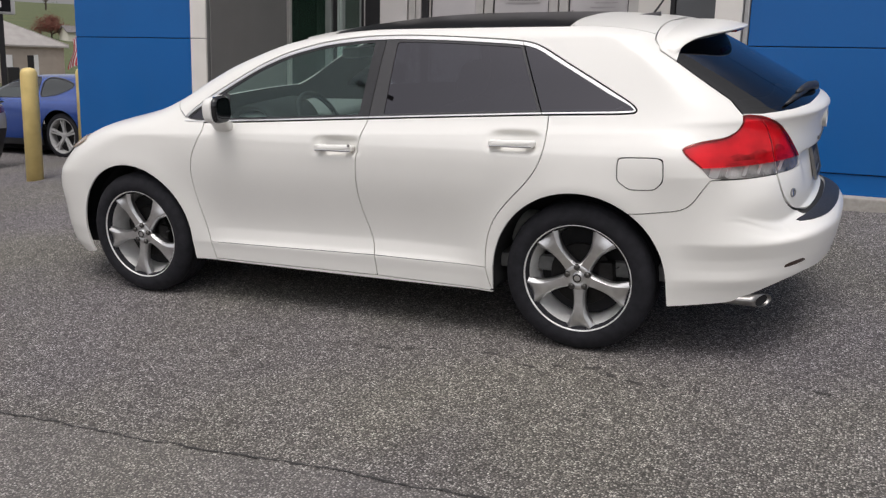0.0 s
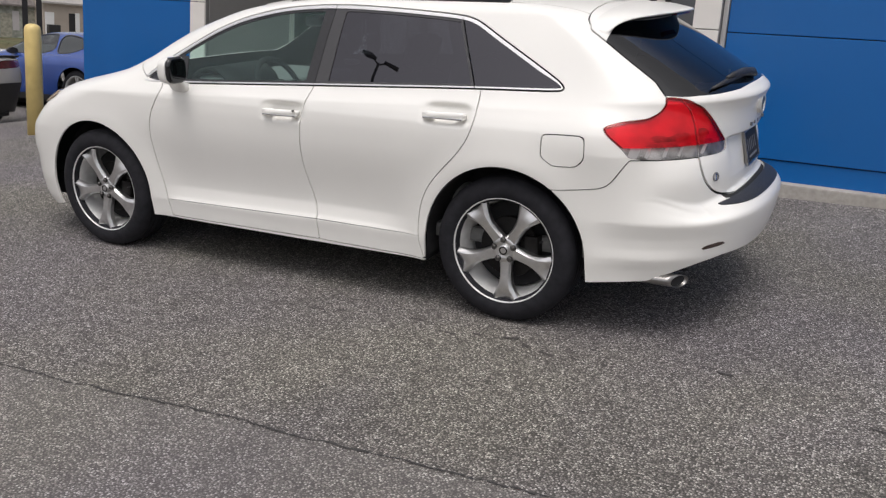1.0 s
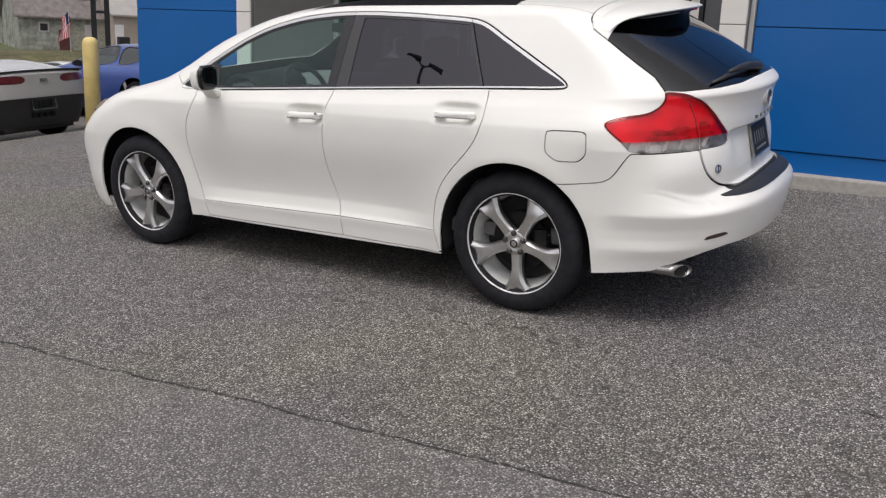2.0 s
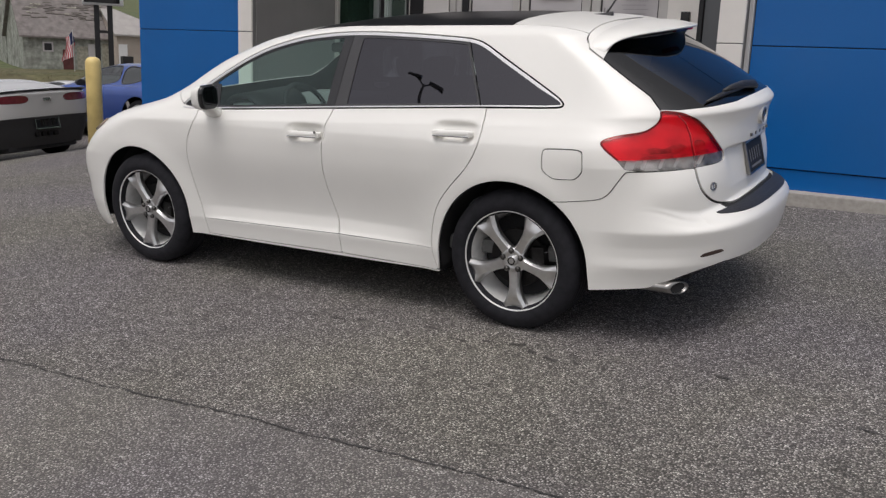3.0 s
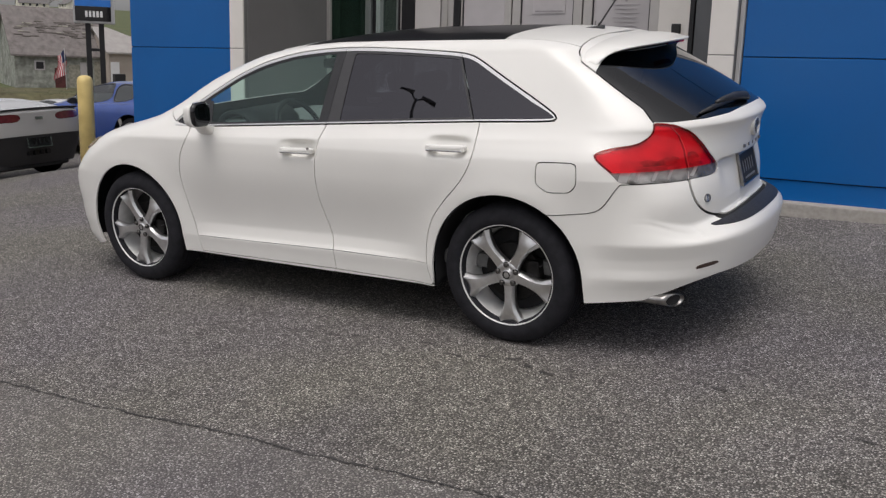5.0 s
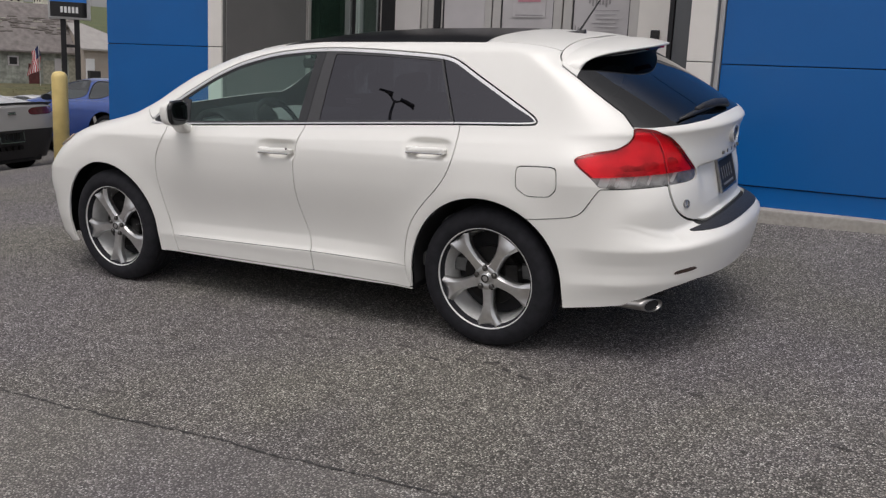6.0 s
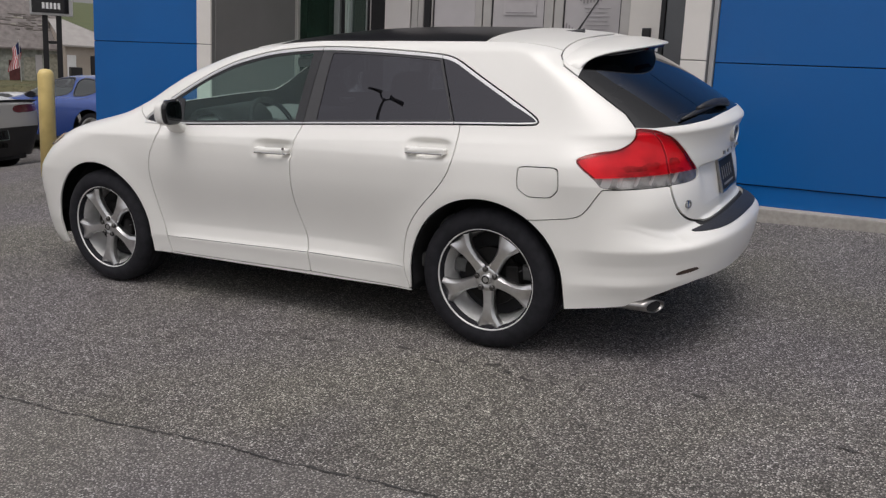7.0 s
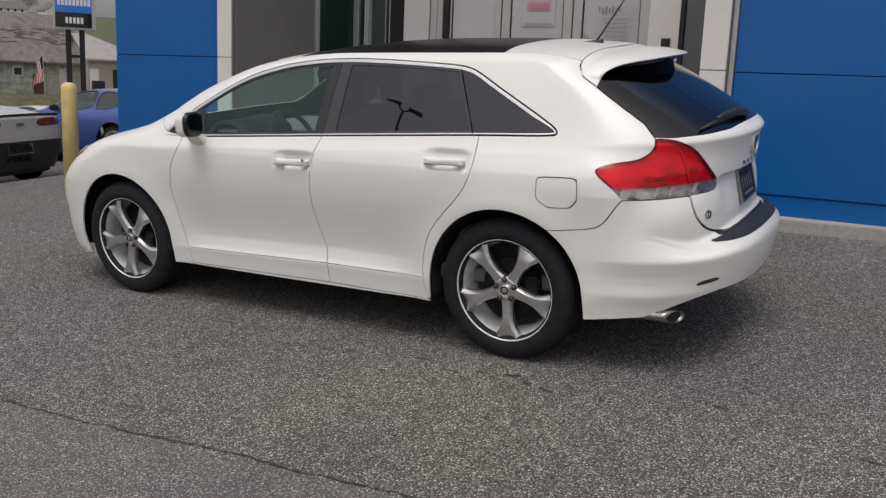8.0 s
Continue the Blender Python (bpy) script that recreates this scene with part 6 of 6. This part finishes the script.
white_car = far_car("sports_car", on_lot(-10.66, 4.14, 4), "white sports coupe with a black lower tail and dark red lamps", WHITE_Z, white_cols, SILVER_PAINT, BLACK, 0.55,
                    [[(-1.9, 0.94), (-1.4, 1.09), (-0.9, 1.12), (-0.45, 1.01), (-0.4, 0.94)]],
                    -2.71, 0.35, 0.26, 0.88, DARK, [(0.30, 0.82, 0.745, 0.86, 0.5)], DARK_RED)
spoil = bmesh.new()
rings = []
for u in np.linspace(-1, 1, 31):
    xe = 0.965 - 0.10 * abs(u) ** 4
    rings.append([spoil.verts.new((xe + a, 0.80 * u, 0.907 + b - 0.012 * u * u)) for a, b in ((-0.16, 0.022), (0.0, 0.036), (0.012, 0.030), (0.0, 0.016), (-0.15, 0.004))])
for p, q in zip(rings, rings[1:]):
    for i in range(5):
        spoil.faces.new((p[i], p[(i + 1) % 5], q[(i + 1) % 5], q[i]))
spoil.faces.new(rings[0])
spoil.faces.new(rings[-1])
bmesh.ops.recalc_face_normals(spoil, faces=spoil.faces[:])
part("tail_spoiler", spoil, BLACK, white_car, "black tail spoiler")
tail_plate = part("licence_plate", box(0.86, 0.875, -0.20, 0.20, 0.38, 0.535, 0.004), GLOSS_BLACK, white_car, "dark licence plate in a pale frame")
pf = bmesh.new()
for y0, y1, z0, z1 in ((-0.21, 0.21, 0.37, 0.382), (-0.21, 0.21, 0.533, 0.545), (-0.21, -0.198, 0.382, 0.533), (0.198, 0.21, 0.382, 0.533)):
    add_box(pf, 0.862, 0.882, y0, y1, z0, z1)
part("plate_frame", pf, CHROME, tail_plate)
pb = bmesh.new()
for k in range(4):
    add_box(pb, 0.876, 0.879, -0.12 + 0.07 * k, -0.08 + 0.07 * k, 0.42, 0.50)
part("plate_bars", pb, STEEL, tail_plate)
part("tail_badge", box(0.955, 0.968, -0.07, 0.07, 0.765, 0.81, 0.01), CHROME, white_car, "small plain chrome badge")
for k in range(4):
    part("exhaust_tip", add_tube(bmesh.new(), [(0.70, -0.16 + 0.105 * k, 0.30), (0.84, -0.16 + 0.105 * k, 0.30)], 0.038, 16), STEEL, white_car)
third = far_car("parked_car", on_lot(-29.4, 19.5, 20) @ Matrix.Diagonal((1.0, 1.0, 1.06, 1)), "pale saloon car parked farther off", BLUE_Z, blue_cols, SILVER_PAINT, BLACK, 0.30,
                [[(-1.90, 0.945), (-1.45, 1.16), (-1.0, 1.24), (-0.60, 1.24), (-0.15, 1.09), (-0.25, 0.945)]],
                -2.81, 0.34, 0.25, 0.90, ALLOY, [(0.35, 0.80, 0.78, 0.90, 0.85)], RED_LENS)

# ---- dealer's pylon sign: plain panels and bars ----
sg = pose(-29.26, 20.40, lot(-29.26, 20.40) + 1.12, 0, 0, 51.5) @ Matrix.Diagonal((0.93, 0.93, 0.95, 1))
sign = thing("pylon_sign", sg, "roadside sign with blue and black panels on two posts", "sign")
part("cabinet", box(-0.84, 0.84, -0.30, 0.30, 3.45, 6.3, 0.03), SIGN_GREY, sign, "grey metal sign cabinet")
part("blue_panel", box(-0.76, 0.68, -0.325, -0.302, 4.14, 6.2, 0.004), SIGN_BLUE, sign, "blue sign panel")
part("black_panel", box(-0.76, 0.68, -0.325, -0.302, 3.54, 4.13, 0.004), GLOSS_BLACK, sign, "black sign panel")
for k in range(9):
    part("letter_bar", box(-0.66 + 0.148 * k, -0.55 + 0.148 * k, -0.330, -0.326, 4.42, 4.68), SIGN_WHITE, sign)
for k in range(5):
    part("letter_bar", box(-0.36 + 0.15 * k, -0.26 + 0.15 * k, -0.330, -0.326, 3.70, 3.95), SIGN_WHITE, sign)
part("logo_bar", box(-0.25, 0.20, -0.330, -0.326, 5.15, 5.30), GOLD, sign)
for x in (-0.27, 0.27):
    part("post", box(x - 0.11, x + 0.11, -0.11, 0.11, -1.5, 3.45, 0.01), DARK_FRAME, sign, "dark steel post")
part("cross_bar", box(-0.16, 0.16, -0.05, 0.05, 2.30, 2.42), DARK_FRAME, sign)

# ---- old barn, low building, flag, hillside ----
def gable(name, m, length, width, eave, ridge, wall_mat, roof_mat, label, over=0.35, overhang_end=0.3):
    """A gabled building: x along the eave, y away from it."""
    b = thing(name, m, label, "building")
    bm = bmesh.new()
    pts = [(0, 0, -1.5), (0, width, -1.5), (0, width, eave), (0, width / 2, ridge), (0, 0, eave)]
    a, c = [bm.verts.new(p) for p in pts], [bm.verts.new((length, p[1], p[2])) for p in pts]
    bm.faces.new(a)
    bm.faces.new(c[::-1])
    for i in range(5):
        bm.faces.new((a[i], c[i], c[(i + 1) % 5], a[(i + 1) % 5]))
    bmesh.ops.recalc_face_normals(bm, faces=bm.faces[:])
    part("wall", bm, wall_mat, b)
    k = (ridge - eave) / (width / 2)
    for s in (0, 1):
        bm = bmesh.new()
        y0, y1 = (-over, width / 2) if s == 0 else (width / 2, width + over)
        z0, z1 = (eave - over * k, ridge) if s == 0 else (ridge, eave - over * k)
        lo = [bm.verts.new(p) for p in ((-overhang_end, y0, z0 + 0.02), (length + overhang_end, y0, z0 + 0.02), (length + overhang_end, y1, z1 + 0.02), (-overhang_end, y1, z1 + 0.02))]
        hi = [bm.verts.new(v.co + Vector((0, 0, 0.14))) for v in lo]
        bm.faces.new(lo[::-1])
        bm.faces.new(hi)
        for i in range(4):
            bm.faces.new((lo[i], lo[(i + 1) % 4], hi[(i + 1) % 4], hi[i]))
        bmesh.ops.recalc_face_normals(bm, faces=bm.faces[:])
        part("roof", bm, roof_mat, b)
    return b


BARN_AT = pose(-64.5, 40.3, -1.5, 0, 0, math.degrees(math.atan2(0.917, 0.40)))
barn = gable("barn", BARN_AT, 7.1, 7.0, 3.5, 7.05, BARN_WOOD, BARN_ROOF, "weathered grey plank barn with a worn shingle roof")
for x0, x1, z0, z1, m, name, label in ((1.45, 2.25, 2.1, 2.85, PAPER, "window_frame", "pale window frame"), (1.57, 2.13, 2.2, 2.75, DARK_FRAME, "window", "small dark window"), (2.95, 3.75, 0.2, 2.3, RED_DOOR, "door", "dark red barn door"), (4.95, 5.45, 1.3, 2.8, PAPER, "door", "pale painted hatch"), (6.05, 6.75, 0.1, 2.9, BARN_PALE, "door", "yellowish plank barn door"), (4.05, 4.9, 0.3, 2.6, BARN_PALE, "patch", "paler patched planks")):
    part(name, box(x0, x1, -0.075 if name == "window" else -0.06, -0.003, z0, z1, 0.01), m, barn, label)
for k in range(34):
    part("plank", box(0.02 + 0.208 * k, 0.215 + 0.208 * k, -0.028 - 0.008 * (k * 7 % 3), -0.002, -0.4, 3.45), BARN_WOOD, barn)
part("wing", box(0.02, 7.5, 7.2, 20.0, -1.5, 6.6, 0.02), BARN_WOOD, barn, "taller plank wing behind the gable")
for k in range(26):
    part("plank", box(-0.03 - 0.008 * (k * 5 % 3), 0.018, 7.2 + 0.48 * k, 7.66 + 0.48 * k, -0.4, 6.6), BARN_WOOD, barn)
random.seed(5)
for k in range(70):
    x, t = random.uniform(0.6, 6.4), random.uniform(0.30, 0.66)
    y, z = 3.5 * t, 3.5 + 3.55 * t
    sh = part("loose_shingle", box(-random.uniform(0.1, 0.5), random.uniform(0.1, 0.5), -0.05, 0.05, 0.0, 0.035), BARN_PALE if k % 9 == 0 else SHINGLE, barn)
    sh.matrix_basis = pose(x, y, z + 0.17, math.degrees(math.atan2(3.55, 3.5)), 0, random.uniform(-5, 5))
low = gable("low_building", BARN_AT @ pose(6.75, -2.0, 0, 0, 0, 4), 4.9, 6.0, 3.75, 5.6, BEIGE_WALL, PALE_ROOF, "low beige building with a pale roof")
# its roof is hipped: the ridge ends early and a third slope closes it
for ob in low.children:
    for v in ob.data.vertices:
        if v.co.x > 4.0 and v.co.z > 5.0:
            if ob.name.startswith("roof"):
                v.co.x = 0.9
            else:
                v.co.z = 3.75
hip = bmesh.new()
eave, apex = [(5.2, -0.3, 3.72), (5.2, 6.3, 3.72)], (0.9, 3.0, 5.66)
under_side = [hip.verts.new(p) for p in eave + [apex]]
upper_side = [hip.verts.new((p[0], p[1], p[2] + 0.12)) for p in eave + [apex]]
hip.faces.new(under_side[::-1])
hip.faces.new(upper_side)
for i in range(3):
    hip.faces.new((under_side[i], under_side[(i + 1) % 3], upper_side[(i + 1) % 3], upper_side[i]))
bmesh.ops.recalc_face_normals(hip, faces=hip.faces[:])
part("roof", hip, PALE_ROOF, low)
part("door", box(0.10, 0.80, -0.08, -0.003, 0.0, 2.9, 0.02), SIGN_WHITE, low, "white door")
part("doorway", box(1.96, 2.45, -0.06, -0.003, 0.4, 2.9, 0.02), DARK_FRAME, low, "dark doorway")
part("door_jamb", box(2.453, 2.80, -0.09, -0.003, 0.4, 2.95, 0.02), SIGN_WHITE, low, "white door jamb")
bin_ = tagged(part("waste_bin", box(-0.42, 0.42, -0.4, 0.4, 0.0, 1.95, 0.06), DARK_FRAME), "tall dark waste bin by a low building", "bin")
bin_.matrix_world = BARN_AT @ pose(7.1, -3.4, 0.02)

# drooping striped flag on a slanted staff
flag = thing("flag", BARN_AT @ pose(2.75, -2.2, -0.2) @ Matrix.Diagonal((1.7, 1.2, 1.18, 1)), "striped red and white flag with a blue corner, hanging slack", "flag")
part("staff", add_tube(bmesh.new(), [(0.35, 0, -0.3), (0.32, 0, 2.4), (0.30, 0, 3.45)], 0.018, 8), SIGN_GREY, flag, "grey metal staff")


def cloth(u, v):
    """A hanging flag: u across the stripes, v along them, falling from the staff."""
    fold = 0.10 * math.sin(9 * u + 2 * v)
    return Vector((0.28 - 0.62 * u * (0.45 + 0.55 * v) + 0.16 * v + 0.06 * math.sin(5 * v), fold, 3.30 - 0.42 * u - 1.55 * v))


for k in range(13):
    bm = bmesh.new()
    v0 = 0.42 if k < 7 else 0.0
    grid_v = [[bm.verts.new(cloth(u, v)) for v in np.linspace(v0, 1, 14)] for u in np.linspace(k / 13, (k + 1) / 13, 3)]
    for p, q in zip(grid_v, grid_v[1:]):
        for i in range(13):
            bm.faces.new((p[i], p[i + 1], q[i + 1], q[i]))
    part("stripe", bm, FLAG_RED if k % 2 == 0 else SIGN_WHITE, flag)
bm = bmesh.new()
grid_v = [[bm.verts.new(cloth(u, v)) for v in np.linspace(0, 0.42, 8)] for u in np.linspace(0, 7 / 13, 9)]
for p, q in zip(grid_v, grid_v[1:]):
    for i in range(7):
        bm.faces.new((p[i], p[i + 1], q[i + 1], q[i]))
part("canton", bm, FLAG_BLUE, flag)
flag["group"] = "flags along the road"
copy_thing(flag, BARN_AT @ pose(12.2, -2.2, -0.2) @ Matrix.Diagonal((1.4, 1.2, 1.3, 1)))

# verge and hill: one rising sheet of grass past the road
def hill_height(d):
    return -1.22 + 0.02 * (d - 62) if d < 86 else -0.74 + 0.060 * (d - 86)


view = Vector((-0.82, 0.57, 0))
across = Vector((0.57, 0.82, 0))
bm = bmesh.new()
hill_rows = []
for d in (70, 72, 75, 80, 86, 90, 105, 125, 150, 190, 240, 300, 400, 520, 700, 900):
    row = []
    for a in np.arange(-300, 301, 12.0):
        p = Vector((1.9, -4.1, 0)) + view * d + across * a
        h = hill_height(d)
        p.z = h + (0.0 if d < 76 else 0.6 * noise.noise((p.x * 0.03, p.y * 0.03, 0)))
        if d == 70:
            p.z = -2.2
        row.append(bm.verts.new(p))
    hill_rows.append(row)
for p, q in zip(hill_rows[3:], hill_rows[4:]):
    for i in range(len(p) - 1):
        bm.faces.new((p[i], p[i + 1], q[i + 1], q[i]))
strip = bmesh.new()
strip_rows = [[strip.verts.new(v.co) for v in row] for row in hill_rows[:4]]
for p, q in zip(strip_rows, strip_rows[1:]):
    for i in range(len(p) - 1):
        strip.faces.new((p[i], p[i + 1], q[i + 1], q[i]))
for row in hill_rows[:3]:
    for v in row:
        bm.verts.remove(v)
bmesh.ops.recalc_face_normals(strip, faces=strip.faces[:])
tagged(part("verge", strip, VERGE, smooth=True), "rough brown-green verge before the barn", "verge", kind="structure")
bmesh.ops.recalc_face_normals(bm, faces=bm.faces[:])
tagged(part("hillside", bm, GRASS, smooth=True), "green grassy hillside beyond the road", "hill", kind="structure")


road = bmesh.new()
road_rows = [[road.verts.new((Vector((1.9, -4.1, -1.455)) + view * d + across * a)) for a in np.arange(-120, 121, 20.0)] for d in (50, 60, 72)]
for p, q in zip(road_rows, road_rows[1:]):
    for i in range(len(p) - 1):
        road.faces.new((p[i], p[i + 1], q[i + 1], q[i]))
bmesh.ops.recalc_face_normals(road, faces=road.faces[:])
tagged(part("road", road, CONCRETE), "pale concrete road beyond the lot", "road", kind="structure")


def on_hill(d, a, turn):
    p = Vector((1.9, -4.1, 0)) + view * d + across * a
    return pose(p.x, p.y, hill_height(d) - 0.3, 0, 0, math.degrees(math.atan2(across.y, across.x)) + turn)


for d, a, turn, ln, wd, ev, rg in ((505, -6, 10, 14, 9, 5.0, 8.6), (500, 12, -70, 12, 11, 5.0, 9.0), (160, 21.8, 12, 6, 4, 1.9, 2.8), (520, -30, 5, 13, 9, 5.0, 8.6)):
    h = gable("house", on_hill(d, a, turn), ln, wd, ev, rg, HOUSE_WALL, HOUSE_ROOF, "cream house with a grey roof on a hillside")
    h["group"] = "houses on the hill"
    for x in np.arange(1.5, ln - 1.5, 3.2):
        for z in (1.4, 3.6) if ev > 4 else ():
            part("window", box(x, x + 1.1, -0.05, -0.003, z, z + 1.2), FAR_GLASS, h)


def tree(m, height, spread, leaf_mat, label, seed, leaves=900):
    """A tapered trunk with limbs and a crown of many small leaf clumps."""
    rnd = random.Random(seed)
    t = thing("tree", m, label, "tree", "trees on the hill")
    bm = bmesh.new()
    add_tube(bm, [(0, 0, -0.5), (0.05, 0, height * 0.3), (-0.05, 0.05, height * 0.75)], [height * 0.035, height * 0.026, height * 0.008], 8)
    tips = []
    for k in range(9):
        a, z = k * 2.4, height * rnd.uniform(0.25, 0.55)
        e = Vector((math.cos(a) * spread * rnd.uniform(0.5, 0.9), math.sin(a) * spread * rnd.uniform(0.5, 0.9), z + height * rnd.uniform(0.15, 0.4)))
        add_tube(bm, [(0, 0, z), e * 0.5 + Vector((0, 0, z * 0.5)), e], [height * 0.014, height * 0.009, height * 0.003], 6)
        tips.append(e)
    part("trunk", bm, BARK, t)
    vs, fs = [], []
    tips.append(Vector((0, 0, height * 0.85)))
    for k in range(leaves):
        c = rnd.choice(tips) + Vector((rnd.gauss(0, spread * 0.25), rnd.gauss(0, spread * 0.25), rnd.gauss(0, height * 0.09)))
        s = rnd.uniform(0.10, 0.24) * height / 8
        u = Vector((rnd.gauss(0, 1), rnd.gauss(0, 1), rnd.gauss(0, 1))).normalized()
        w = u.orthogonal().normalized()
        i = len(vs)
        vs += [c + u * s, c + w * s * 0.6, c - u * s, c - w * s * 0.6 + Vector((0, 0, s * 0.3))]
        fs.append((i, i + 1, i + 2, i + 3))
    me = bpy.data.meshes.new("crown")
    me.from_pydata([tuple(v) for v in vs], [], fs)
    me.materials.append(leaf_mat)
    ob = new("crown", me)
    ob.parent = t
    return t


tree(on_hill(165, 19.9, 0), 4.3, 2.3, RED_LEAF, "round red-leaved shrub on a grassy hillside", 1, 6000)
tree(on_hill(470, 27.0, 0), 10.0, 4.5, DARK_LEAF, "dark green tree beside a house", 2)
tree(on_hill(560, 8.0, 0), 13.0, 6, BROWN_LEAF, "brownish autumn tree on a hillside", 3)
tree(on_hill(520, 62, 0), 13.0, 6.0, DARK_LEAF, "dark green tree on a hillside", 4)
tree(on_hill(480, 57, 0), 11.0, 4.4, DARK_LEAF, "dark green tree on a hillside", 5)
# low brushy bank between the road and the barn
bank = bmesh.new()
rnd = random.Random(9)
for k in range(4000):
    p = Vector((1.9, -4.1, 0)) + view * rnd.uniform(70, 77.5) + across * rnd.uniform(-14, 16)
    p.z = -1.25 + rnd.uniform(0, 0.35)
    s, a = rnd.uniform(0.02, 0.05), rnd.uniform(0, 6.28)
    q = [bank.verts.new(p + Vector((math.cos(a + b) * s, math.sin(a + b) * s, c * s * 1.6))) for b, c in ((0, 0), (2.1, 0.1), (4.2, 1.0))]
    bank.faces.new(q)
tagged(part("rough_grass", bank, VERGE), "rough brown grass in front of a barn", "grass", kind="stuff")

# ---- lot lamp behind the camera, mirrored in the rear door's window ----
lx, ly = -8.5, -9.8
lamp = thing("lot_lamp", pose(lx, ly, lot(lx, ly), 0, 0, -38), "tall dark lot lamp with two flat heads", "street lamp")
part("pole", add_tube(bmesh.new(), [(0, 0, -0.2), (0, 0, 10.23)], [0.055, 0.035], 12), POST_GREY, lamp)
for s in (-1, 1):
    part("arm", add_tube(bmesh.new(), [(0, 0, 10.18), (s * 0.16, 0, 10.30)], 0.022, 8), POST_GREY, lamp)
    part("head", box(s * 0.31 - 0.20, s * 0.31 + 0.20, -0.05, 0.05, 10.29, 10.36, 0.02), POST_GREY, lamp)
